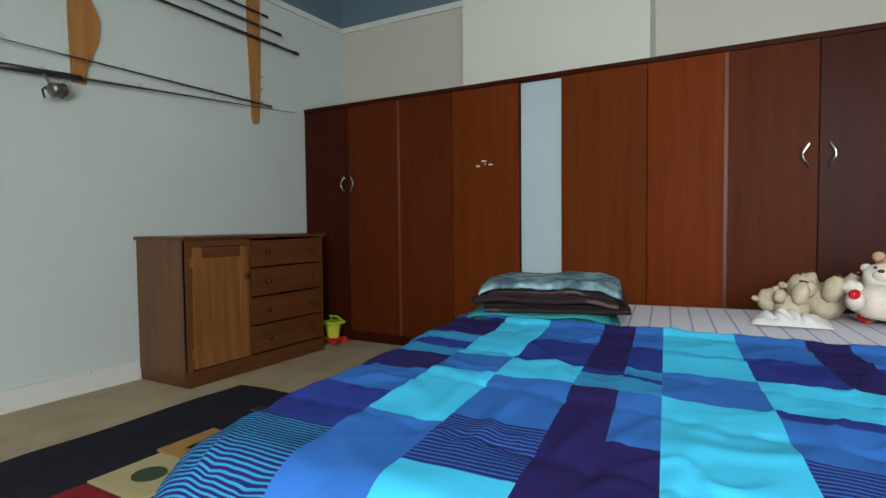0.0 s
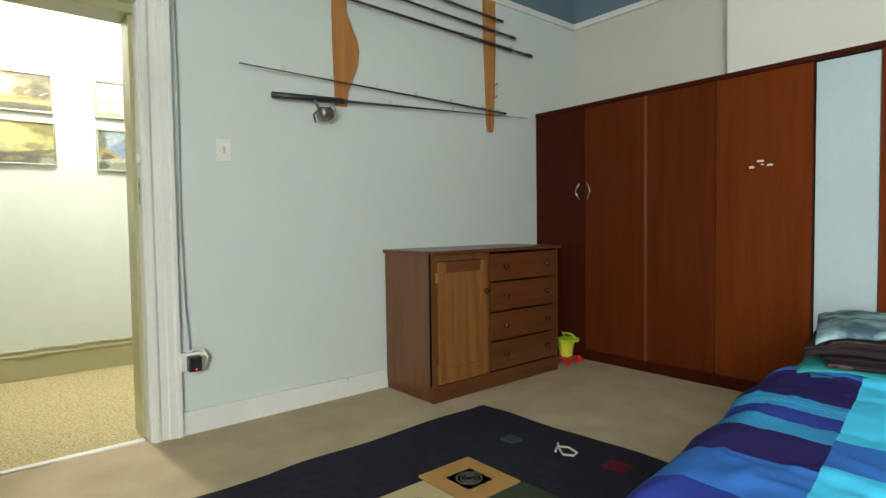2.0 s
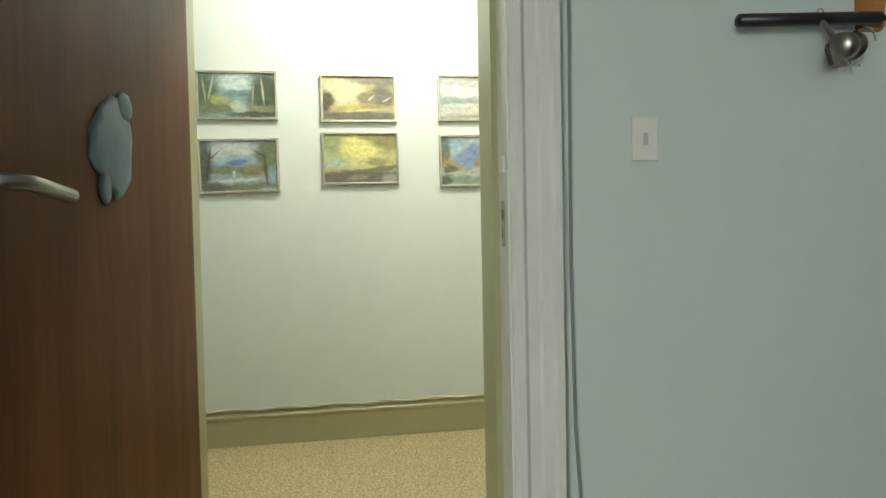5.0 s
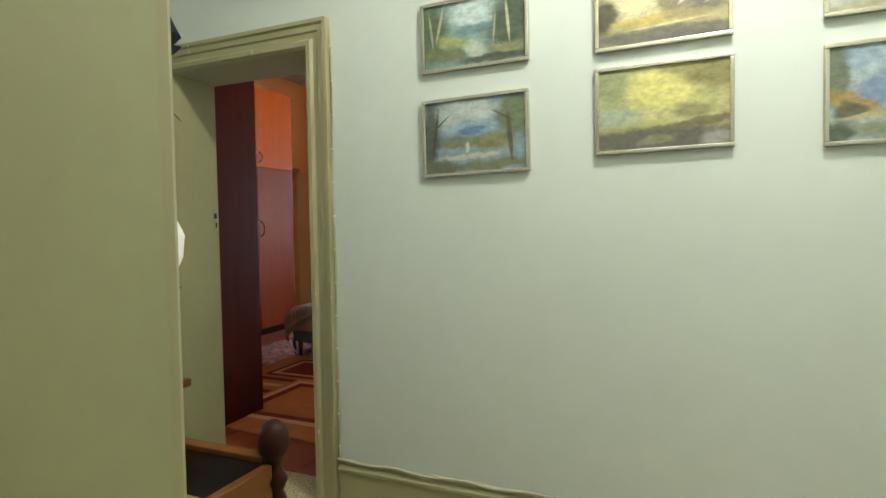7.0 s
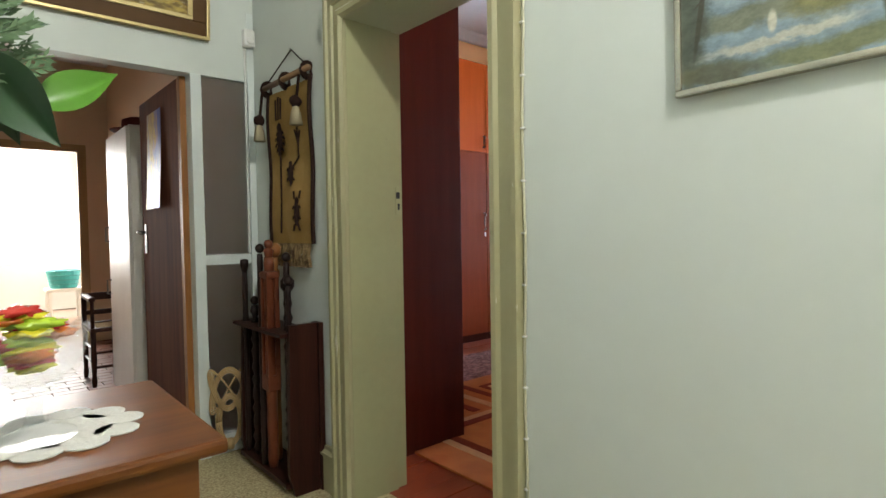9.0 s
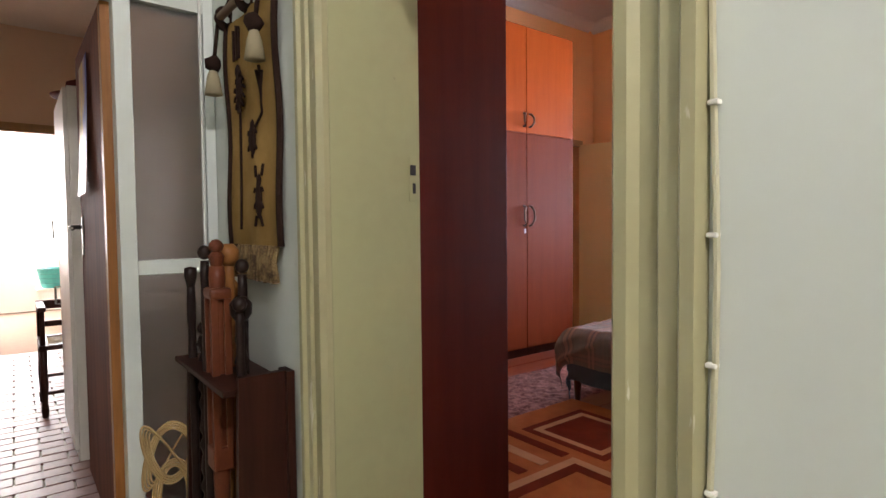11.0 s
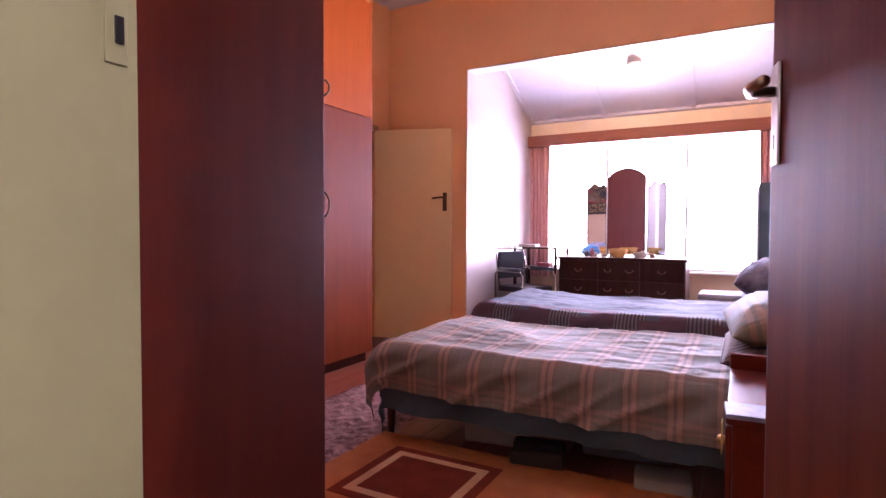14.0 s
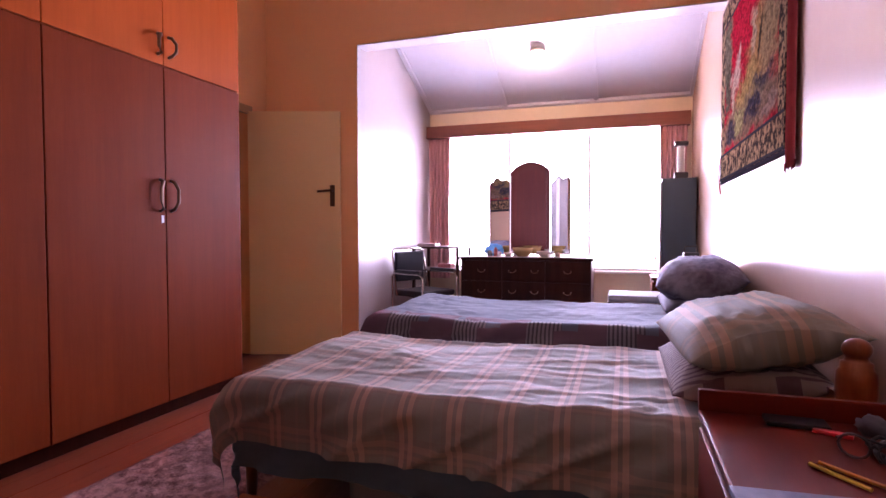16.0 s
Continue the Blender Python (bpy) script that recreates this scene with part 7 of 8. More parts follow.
def pillow(name, at, rz, w, d, h, material, label, rx=0, ry=0):
    o = thing(name, at, label, "pillow", rz)
    o.matrix_world = pose(*at, rx, ry, rz)

    def fn(u, v):
        a, b = 2 * u - 1, v * 2 * math.pi
        cy, cz = math.cos(b), math.sin(b)
        ed = max(0.0, 1 - abs(a) ** 3.2) ** 0.68
        yy = math.copysign(abs(cy) ** 0.45, cy) * (1 - 0.12 * (1 - a * a))
        thick = ed * (1 - abs(yy) ** 3.5) ** 0.68 if abs(yy) < 1 else 0
        return Vector((a * w / 2, yy * d / 2, math.copysign(1, cz) * h / 2 * thick * (1 + 0.15 * noise.noise((a * 3, yy * 3, cz))) + 0.010 * thick * max(0, 0.25 - abs(noise.noise((a * 4 + yy * 5, yy * 3 - a * 4, cz + w)))) / 0.25 * math.copysign(1, cz) + 0.004))
    bm = sheet(fn, 44, 72)
    uvl = bm.loops.layers.uv.new("uv")
    for f in bm.faces:
        for lp in f.loops:
            lp[uvl].uv = (lp.vert.co.x + 7.04, lp.vert.co.y + 7)
    bmesh.ops.remove_doubles(bm, verts=bm.verts, dist=0.0006)
    part("case", bm, material, o, smooth=True)
    return o


PLAID = plaid("plaid_bedspread", (0.232, 0.215, 0.180), (0.21, 0.138, 0.114), (0.44, 0.28, 0.21), 0.165, 0.21)
creased(PLAID, 3.4, 0.022, (2.6, 0.9, 1))
LILAC = cloth("lilac_sheet", (0.30, 0.28, 0.34))
VAL = cloth("blue_grey_valance", (0.085, 0.12, 0.14))
B1X0, B1X1, B1Y0, B1Y1 = -8.60, -7.72, -2.76, -0.90
b1 = thing("single_bed", (-8.16, -1.85, 0), "single wooden bed with a blue-grey base", "bed", group="single beds")
part("base", box(-0.44, -0.95, 0.20, 0.44, 0.94, 0.32, 0.012), VAL, b1)
part("mattress", box(-0.43, -0.88, 0.32, 0.41, 0.93, 0.455, 0.04), LILAC, b1, smooth=True)
for x, y in ((-0.40, -0.97), (0.34, -0.97), (-0.40, 0.90), (0.40, 0.90)):
    part("leg", lathe([(0.018, 0), (0.030, 0.20), (0.030, 0.21)], 12, at=(x, y, 0)), TW, b1, smooth=True)
PINE_R = wood("red_varnished_pine", (0.24, 0.060, 0.015), (0.16, 0.036, 0.010), "z", rough=0.35, coat=0.2, spec=0.2)
hb_ = part("headboard", boxes((-0.44, 0.945, 0.25, 0.50, 0.975, 0.62)), PINE_R, b1, "varnished pine headboard")
for x in (-0.46, 0.52):
    part("post", lathe([(0.042, 0.0), (0.042, 0.60), (0.045, 0.635), (0.045, 0.672), (0.043, 0.690), (0.036, 0.698), (0.035, 0.713), (0.027, 0.717)] + [(0.033 * math.cos(t), 0.745 + 0.028 * math.sin(t)) for t in [-0.75 + q * 0.232 for q in range(11)]], 28, at=(x, 0.972, 0)), PINE_R, hb_, "turned ball-top post", True)
sp1 = thing("plaid_bedspread", (-8.16, -1.85, 0), "rumpled plaid bedspread in grey, olive and pink", "bedspread")
part("cloth", spread(B1X0, B1X1, B1Y0, B1Y1, 0.515, 0.20, 0.27, 0.24, 0.07, 0.015, 0.02, 2.0, (-8.16, -1.85)), PLAID, sp1, smooth=True)
vl = thing("bed_valance", (-8.16, -1.85, 0), "blue-grey fabric valance hanging under the bedspread", "valance")
part("cloth", spread(B1X0 + 0.02, B1X1 - 0.005, B1Y0 - 0.02, B1Y1, 0.33, 0.1, 0.17, 0.17, 0.03, 0.03, 0.0, 5.0, (-8.16, -1.85)), VAL, vl, smooth=True)
pillow("pillow", (-8.08, -1.085, 0.585), 90, 0.42, 0.70, 0.15, stripes("striped_pillowcase", (0.25, 0.195, 0.18), (0.12, 0.075, 0.085), 0.026, 0.6, 1), "striped grey pillow under a plaid one", 0, -7)
pillow("pillow", (-8.06, -1.055, 0.712), 94, 0.46, 0.72, 0.18, plaid("plaid_pillowcase", (0.235, 0.235, 0.20), (0.20, 0.165, 0.10), (0.40, 0.25, 0.17), 0.20, 0.30), "plump plaid pillow on the single bed", 0, -11)

# second bed
B2X0, B2X1, B2Y0, B2Y1 = -10.02, -9.06, -2.86, -0.90
b2 = thing("single_bed", (-9.54, -1.88, 0), "single bed under a grey block-patterned cover", "bed", group="single beds")
part("base", box(-0.46, -0.95, 0.18, 0.46, 0.94, 0.32, 0.012), VAL, b2)
part("mattress", box(-0.45, -0.93, 0.32, 0.45, 0.93, 0.485, 0.04), LILAC, b2, smooth=True)
for x, y in ((-0.42, -0.9), (0.42, -0.9), (-0.42, 0.88), (0.42, 0.88)):
    part("leg", lathe([(0.018, 0), (0.028, 0.18)], 12, at=(x, y, 0)), DARKW, b2)
SHINE = dict(rough=0.8, spec=0.06, scale=5, fine=500, var=0.5, bump=0.12)
GREYC, MAUV, STRC = mat("grey_cover", (0.108, 0.125, 0.155), **SHINE), cloth("mauve_block", (0.115, 0.070, 0.088)), stripes("striped_block", (0.17, 0.155, 0.165), (0.06, 0.05, 0.06), 0.022, 0.55, 0, coord="UV")

for m_ in (GREYC, MAUV, STRC):
    creased(m_, 3.0, 0.009, (2.2, 0.9, 1))


def cover_slot(x, y):
    if x > -9.22:
        k = (y + 3.2) / 0.42
        i, f = int(k), k - int(k)
        if x < -9.10:
            return (1, 1, 1, 0, 0, 2)[i % 6] if f > 0.1 else 0
        if x < -9.0:
            return 2 if f < 0.45 else 0 if f < 0.62 else 1
        return 1 if f > 0.35 else 2
    return 0


sp2 = thing("block_bedspread", (-9.54, -1.88, 0), "grey bedspread with mauve and striped blocks", "bedspread")
part("cloth", spread(B2X0, B2X1, B2Y0, B2Y1, 0.545, 0.2, 0.32, 0.26, 0.07, 0.021, 0.02, 7.0, (-9.54, -1.88), cover_slot), [GREYC, MAUV, STRC], sp2, smooth=True)
pillow("pillow", (-9.45, -1.02, 0.62), 90, 0.42, 0.72, 0.16, cloth("slate_pillowcase", (0.16, 0.16, 0.20)), "slate grey pillow on the far bed")
pillow("pillow", (-9.45, -1.03, 0.765), 86, 0.44, 0.78, 0.24, mat("mottled_grey_pillow", (0.26, 0.26, 0.33), (0.11, 0.10, 0.145), rough=0.9, scale=6, fine=40, var=1.6), "crumpled mottled grey pillow", 0, -5)
blk = thing("folded_towel", (-10.6, -1.35, 0.50), "pale folded towel on a stool beyond the bed", "towel")
part("fold", box(-0.2, -0.2, 0, 0.2, 0.2, 0.05, 0.02), cloth("pale_towel", (0.34, 0.37, 0.40)), blk)
stl2 = thing("bedside_stool", (-10.6, -1.35, 0), "low wooden stool under a towel", "stool")
part("seat", box(-0.2, -0.2, 0.46, 0.2, 0.2, 0.498, 0.006), DARKW, stl2)
for x, y in ((-0.16, -0.16), (0.16, -0.16), (-0.16, 0.16), (0.16, 0.16)):
    part("leg", box(x - 0.02, y - 0.02, 0, x + 0.02, y + 0.02, 0.46), DARKW, stl2)

# dressing table with three mirrors
DT = thing("dressing_table", (-11.38, -2.37, 0), "dark wooden dressing table before the window", "dressing table")
part("body", box(-0.46, -0.64, 0.12, 0.0, 0.645, 0.755, 0.006), DARKW, DT)
part("top", box(-0.49, -0.66, 0.755, 0.02, 0.665, 0.782, 0.008), DARKW, DT)
for y in (-0.60, 0.60):
    for x in (-0.42, -0.04):
        part("foot", lathe([(0.02, 0), (0.032, 0.08), (0.03, 0.12)], 10, at=(x, y, 0)), DARKW, DT)
for z0, z1 in ((0.14, 0.34), (0.35, 0.54), (0.55, 0.745)):
    for y0, y1 in ((-0.63, -0.215), (-0.21, 0.21), (0.215, 0.635)):
        dr = part("drawer", box(0.0, y0, z0, 0.014, y1, z1, 0.004), DARKW, DT)
        c = (y0 + y1) / 2
        for yy in ((c - 0.11, c + 0.11) if y0 == -0.21 else (c,)):
            part("pull", tube([(0.014, yy - 0.035, (z0 + z1) / 2 + 0.01), (0.028, yy - 0.03, (z0 + z1) / 2 - 0.008), (0.030, yy, (z0 + z1) / 2 - 0.018), (0.028, yy + 0.03, (z0 + z1) / 2 - 0.008), (0.014, yy + 0.035, (z0 + z1) / 2 + 0.01)], 0.005, 6), BRZ, dr, "dull bronze drop pull", True)
MIR = mat("mirror_silver", (0.85, 0.86, 0.87), rough=0.01, metal=1.0, var=0.0, bump=0.0)


def mirror(y0, y1, z0, z1, arch, rz, yc):
    n = 10
    out = [(y0, z0), (y1, z0)]
    out += [(y1 + (y0 - y1) * k / n, z1 + arch * math.sin(math.pi * k / n) ** 0.7 + (0.02 * math.sin(math.pi * 4 * k / n) if arch < 0.06 else 0)) for k in range(n + 1)]
    fr_ = part("mirror_back", prism(out, -0.02, -0.004, "yz"), DARKW, DT)
    part("mirror_glass", prism([((a - (y0 + y1) / 2) * 0.965 + (y0 + y1) / 2, (b - (z0 + z1) / 2) * 0.98 + (z0 + z1) / 2) for a, b in out], -0.004, 0.001, "yz"), MIR, fr_, "bevelled mirror glass")
    fr_.matrix_local = Matrix.Translation((-0.38, yc, 0)) @ pose(0, 0, 0, 0, 0, rz) @ Matrix.Translation((0, -yc, 0))
    return fr_


mirror(-0.205, 0.205, 0.80, 1.66, 0.10, 0, 0)
mirror(-0.43, -0.215, 0.80, 1.55, 0.04, 24, -0.21)
mirror(0.215, 0.43, 0.80, 1.55, 0.04, -20, 0.21)
run_ = thing("dresser_runner", (-11.40, -2.37, 0.7825), "white lace runner on the dressing table", "runner")
part("lace", box(-0.16, -0.60, 0, 0.025, 0.60, 0.003), mat("cream_lace", (0.60, 0.56, 0.50), rough=0.9, scale=60), run_)
for y, r, h, col, lab in ((-0.02, 0.105, 0.09, (0.50, 0.30, 0.10), "wide tan ceramic bowl"), (-0.17, 0.05, 0.045, (0.60, 0.52, 0.45), "small cream bowl"), (0.20, 0.09, 0.055, (0.62, 0.60, 0.58), "shallow white bowl")):
    o = thing("bowl", (-11.46, -2.37 + y * 1.0, 0.7862), lab + " on the dressing table", "bowl", group="bowls on the dressing table")
    part("dish", lathe([(r * 0.5, 0), (r * 0.8, h * 0.4), (r, h), (r * 0.94, h), (r * 0.7, h * 0.35), (0.001, h * 0.2)], 18), mat("glaze_" + lab.split()[1], col, rough=0.25), o, smooth=True)
for k, (y, h, r, col) in enumerate(((-0.30, 0.09, 0.02, (0.4, 0.1, 0.1)), (-0.36, 0.06, 0.025, (0.1, 0.1, 0.12)), (-0.26, 0.05, 0.022, (0.5, 0.5, 0.55)), (0.32, 0.045, 0.03, (0.15, 0.08, 0.06)), (-0.10, 0.07, 0.018, (0.6, 0.55, 0.5)))):
    o = thing("toiletry_pot", (-11.47, -2.37 + y, 0.7862), "small toiletry pot on the dressing table", "pot", group="toiletries")
    part("body", lathe([(r, 0), (r, h * 0.8), (r * 0.6, h * 0.85), (r * 0.6, h), (0.001, h)], 12), mat("pot_%d" % k, col, rough=0.35), o, smooth=True)

bag = thing("plastic_bag", (-11.58, -2.71, 0.7862), "crumpled blue plastic bag on the dressing table", "bag")
part("film", ball((0, 0, 0.055), 0.085, 0.5, 1.15, 0.75, None, 0.45, 3), mat("blue_plastic_film", (0.04, 0.30, 0.75), (0.10, 0.42, 0.85), rough=0.3, scale=20, var=1.4, bump=0.6), bag, smooth=True)

# window, pelmet and curtains
win = thing("window_alcove", (ALC - 0.10, -2.235, 0.61), "wide steel-framed alcove window flooded with daylight", "window", kind="structure")
WINF = mat("window_frame_paint", (0.70, 0.70, 0.70), rough=0.4)
for a, b, c, d in ((-1.285, 0, 1.285, 0.03), (-1.285, 1.58, 1.285, 1.61), (-1.285, 0.03, -1.255, 1.58), (1.255, 0.03, 1.285, 1.58), (-0.45, 0.03, -0.425, 1.58), (0.425, 0.03, 0.45, 1.58)):
    part("window_frame", box(-0.02, a, b, 0.02, c, d), WINF, win)
for a, c in ((-1.255, -0.45), (-0.425, 0.425), (0.45, 1.255)):
    part("pane", box(-0.003, a, 0.03, 0.003, c, 1.58), glass("window_pane"), win).visible_shadow = False
part("window_sill", box(0.02, -1.285, -0.02, 0.14, 1.285, 0.004, 0.004), WHITE, win)
structure("backdrop_garden", box(-15.0, -9.0, -1.0, -14.9, 5.0, 6.0), glow("hazy_daylight", (0.98, 0.98, 1.0), 8.0), "bright hazy daylight beyond the alcove window")
structure("ground", box(-60, -60, -0.4, 60, 60, -0.25), mat("dry_ground", (0.18, 0.16, 0.11), rough=0.95, scale=0.5), "dry ground outside")
pel = thing("pelmet", (ALC + 0.001, -2.225, 2.10), "red-brown wooden curtain pelmet", "pelmet")
part("board", box(0.0, -1.41, 0, 0.12, 1.41, 0.135, 0.006), wood("pelmet_wood", (0.20, 0.055, 0.025), (0.13, 0.035, 0.018), "y", rough=0.4), pel)
PINK = mat("pink_curtain", (0.62, 0.36, 0.34), (0.54, 0.30, 0.29), rough=0.85, scale=4, fine=200, var=0.6, bump=0.15)
PINK.node_tree.nodes["Principled BSDF"].inputs["Transmission Weight"].default_value = 0.0
for y0, y1, lab in ((-3.59, -3.33, "pink curtain drawn to the corner"), (-1.10, -0.84, "pink curtain gathered beside the cabinet")):
    c = thing("curtain", (ALC + 0.06, (y0 + y1) / 2, 0.5), lab, "curtain", group="pink curtains")
    part("cloth", sheet(lambda u, v: Vector((0.022 * math.sin(u * 34 + 0.5 * v) + 0.006 * noise.noise((u * 6, v * 4, 1)), (u - 0.5) * (y1 - y0) * (1 - 0.22 * (1 - v) * math.sin(v * 2)), 1.60 * v)), 48, 16), PINK, c, smooth=True)

# cabinet, stand and things in the corner
fc = thing("metal_cabinet", (-11.55, -1.10, 0), "tall dark teal cabinet beside the window", "cabinet")
part("body", box(-0.42, 0.0, 0, 0.0, 0.295, 1.53, 0.004), mat("dark_teal_enamel", (0.045, 0.085, 0.115), rough=0.4, scale=5), fc)
part("door", box(-0.40, -0.018, 0.03, -0.01, -0.002, 1.50, 0.003), mat("pale_cabinet_door", (0.45, 0.48, 0.50), rough=0.4), fc)
part("handle", tube([(-0.05, -0.018, 0.72), (-0.05, -0.05, 0.72), (-0.05, -0.05, 0.95), (-0.05, -0.018, 0.95)], 0.008, 8), CHROME, fc, smooth=True)
lt = thing("lantern", (-11.68, -0.93, 1.531), "rechargeable lantern standing on the cabinet", "lantern")
part("base", box(-0.06, -0.06, 0, 0.06, 0.06, 0.06, 0.01), BLACK, lt)
part("tube_light", lathe([(0.035, 0.06), (0.035, 0.30), (0.03, 0.31), (0.001, 0.31)], 14), PLASTIC_WHITE, lt, smooth=True)
part("cap", box(-0.06, -0.06, 0.31, 0.06, 0.06, 0.35, 0.01), BLACK, lt)
ra = thing("radio", (-11.05, -0.90, 0.66), "black portable radio on the bedside chest", "radio")
part("case", box(-0.06, -0.06, 0, 0.06, 0.06, 0.20, 0.008), BLACK, ra)
part("carry_handle", tube([(0, -0.05, 0.2), (0, -0.045, 0.25), (0, 0.045, 0.25), (0, 0.05, 0.2)], 0.007, 6), BLACK, ra)
bc = thing("bedside_chest", (-11.0, -1.0, 0), "small red-brown bedside chest in the corner", "bedside chest")
part("body", box(-0.2, -0.2, 0.0, 0.2, 0.2, 0.64, 0.004), BROWN_WARD, bc)
part("top", box(-0.22, -0.22, 0.64, 0.22, 0.208, 0.66, 0.006), BROWN_WARD, bc)
part("drawer", box(-0.19, -0.212, 0.44, 0.19, -0.2, 0.62, 0.003), BROWN_WARD, bc)

# chrome armchair and small desk
ac = thing("chrome_armchair", (-11.02, -3.27, 0), "chrome-framed armchair with dark padded seat", "chair", 156)
for sx in (-0.24, 0.24):
    part("frame", tube([(sx, 0.20, 0.02), (sx, -0.18, 0.02), (sx, -0.22, 0.06), (sx, -0.20, 0.60), (sx, -0.16, 0.64), (sx, 0.18, 0.64), (sx, 0.21, 0.60), (sx, 0.20, 0.02)], 0.011, 8), CHROME, ac, smooth=True)
    part("armrest", box(sx - 0.025, -0.18, 0.645, sx + 0.025, 0.14, 0.675, 0.01), BLACK, ac)
part("back_frame", tube([(-0.22, 0.16, 0.42), (-0.21, 0.24, 0.84), (-0.18, 0.25, 0.87), (0.18, 0.25, 0.87), (0.21, 0.24, 0.84), (0.22, 0.16, 0.42)], 0.011, 8), CHROME, ac, smooth=True)
part("seat", box(-0.22, -0.20, 0.42, 0.22, 0.20, 0.48, 0.02), mat("dark_vinyl", (0.022, 0.016, 0.020), rough=0.55, spec=0.2), ac)
part("backrest", box(-0.19, 0.20, 0.55, 0.19, 0.235, 0.84, 0.015), mat("dark_vinyl_back", (0.018, 0.018, 0.024), rough=0.6, spec=0.15), ac)
dk = thing("small_desk", (-11.65, -3.30, 0), "narrow dark desk beside the dressing table", "desk")
part("top", box(-0.25, -0.26, 0.86, 0.25, 0.26, 0.88, 0.004), DARKW, dk)
part("shelf", box(-0.24, -0.25, 0.62, 0.24, 0.25, 0.64, 0.003), DARKW, dk)
for x, y in ((-0.23, -0.24), (0.23, -0.24), (-0.23, 0.24), (0.23, 0.24)):
    part("leg", box(x - 0.015, y - 0.015, 0, x + 0.015, y + 0.015, 0.86), DARKW, dk)
for k, (y, w, h, col) in enumerate(((-0.12, 0.10, 0.03, (0.3, 0.25, 0.25)), (0.08, 0.07, 0.06, (0.35, 0.06, 0.06)))):
    o = thing("book", (-11.55, -3.30 + y, 0.881 if k == 0 else 0.641), "small book lying on the desk", "book")
    part("page_block", box(-0.08, -w, 0, 0.08, w, h, 0.003), mat("book_%d" % k, col, rough=0.6), o)

# bedside pedestal with clutter
pd = thing("bedside_pedestal", (-7.22, -0.80, 0), "red-brown varnished bedside pedestal with a raised back", "bedside table")
RB = wood("red_varnish", (0.140, 0.017, 0.007), (0.090, 0.011, 0.005), "x", rough=0.42, coat=0.0, spec=0.06, var=0.7)
part("body", box(-0.26, -0.44, 0.0, 0.26, 0.0, 0.585, 0.004), RB, pd)
part("top", box(-0.275, -0.455, 0.585, 0.275, 0.002, 0.605, 0.005), RB, pd)
part("gallery", box(-0.275, -0.455, 0.605, -0.255, -0.06, 0.656, 0.003), RB, pd, "raised rim across the back")
for z0, z1 in ((0.06, 0.32), (0.34, 0.57)):
    dr = part("drawer", box(-0.24, -0.456, z0, 0.24, -0.441, z1, 0.004), RB, pd)
    part("knob", ball((0.0, -0.47, (z0 + z1) / 2), 0.014), BRASS, dr, smooth=True)
ph = thing("mobile_phone", (-7.432, -1.062, 0.6055), "black mobile phone on the pedestal", "phone", -3)
part("case", box(-0.032, -0.062, 0, 0.032, 0.062, 0.011, 0.004), mat("phone_case", (0.008, 0.008, 0.010), rough=0.5, spec=0.2), ph)
pn = thing("pen", (-7.165, -1.045, 0.6055), "orange pencil on the pedestal", "pencil", 42)
part("barrel", tube([(-0.055, 0, 0.004), (-0.045, 0, 0.004), (0.055, 0, 0.004)], 0.004, 6), mat("orange_lacquer", (0.55, 0.20, 0.02), rough=0.3), pn)
pn2 = thing("pen", (-7.150, -1.068, 0.6055), "yellow pencil on the pedestal", "pencil", 36)
part("barrel", tube([(-0.055, 0, 0.004), (-0.045, 0, 0.004), (0.055, 0, 0.004)], 0.004, 6), mat("yellow_lacquer", (0.60, 0.42, 0.04), rough=0.3), pn2)
er = thing("red_tag", (-7.385, -1.005, 0.6055), "red plastic tag on the pedestal", "tag", 68)
part("strip", box(-0.036, -0.010, 0, 0.036, 0.010, 0.008, 0.002), REDP, er)
gl2 = thing("spectacles", (-7.235, -0.985, 0.6055), "black-framed spectacles folded on the pedestal", "spectacles", 55)
for sx in (-0.032, 0.032):
    part("rim", tube([(sx + 0.026 * math.cos(t), 0, 0.026 + 0.022 * math.sin(t)) for t in [j * math.pi / 8 for j in range(17)]], 0.003, 6), BLACK, gl2)
    part("temple", tube([(sx * 1.9, 0, 0.035), (sx * 1.7, 0.06, 0.03), (sx * -0.8, 0.075, 0.012)], 0.0025, 5), BLACK, gl2)
part("bridge", tube([(-0.008, 0, 0.03), (0, 0, 0.034), (0.008, 0, 0.03)], 0.003, 6), BLACK, gl2)
wr = thing("cable_bundle", (-7.290, -0.935, 0.6055), "tangle of black charger cable on the pedestal", "cable")
part("lead", tube([(0.05 * math.cos(t * 1.3) * (1 + 0.2 * math.sin(t * 3)), 0.04 * math.sin(t * 1.1), 0.006 + 0.012 * abs(math.sin(t * 2.1))) for t in [j * 0.3 for j in range(60)]], 0.004, 5), BLACK, wr, smooth=True)
part("plug", box(0.03, -0.02, 0.0, 0.075, 0.02, 0.035, 0.005), BLACK, wr)
gp = thing("cloth_pouch", (-7.405, -0.925, 0.6055), "small crumpled grey cloth pouch on the pedestal", "pouch", 20)
part("pouch", ball((0, 0, 0.020), 0.034, 1.0, 0.8, 0.62, None, 0.5, 3), cloth("grey_pouch_cloth", (0.13, 0.12, 0.13)), gp, smooth=True)
bkp = thing("magazine", (-6.945, -1.18, 0.6055), "grey-covered booklet at the pedestal edge", "magazine", 4)
part("page_block", box(-0.095, -0.075, 0, 0.015, 0.13, 0.012, 0.002), mat("booklet_cover", (0.20, 0.20, 0.28), (0.13, 0.13, 0.20), spec=0.2, rough=0.5, scale=12, var=1.5), bkp)
tg = thing("key_tag", (-7.02, -1.262, 0.53), "yellow paper tag on a string", "tag")
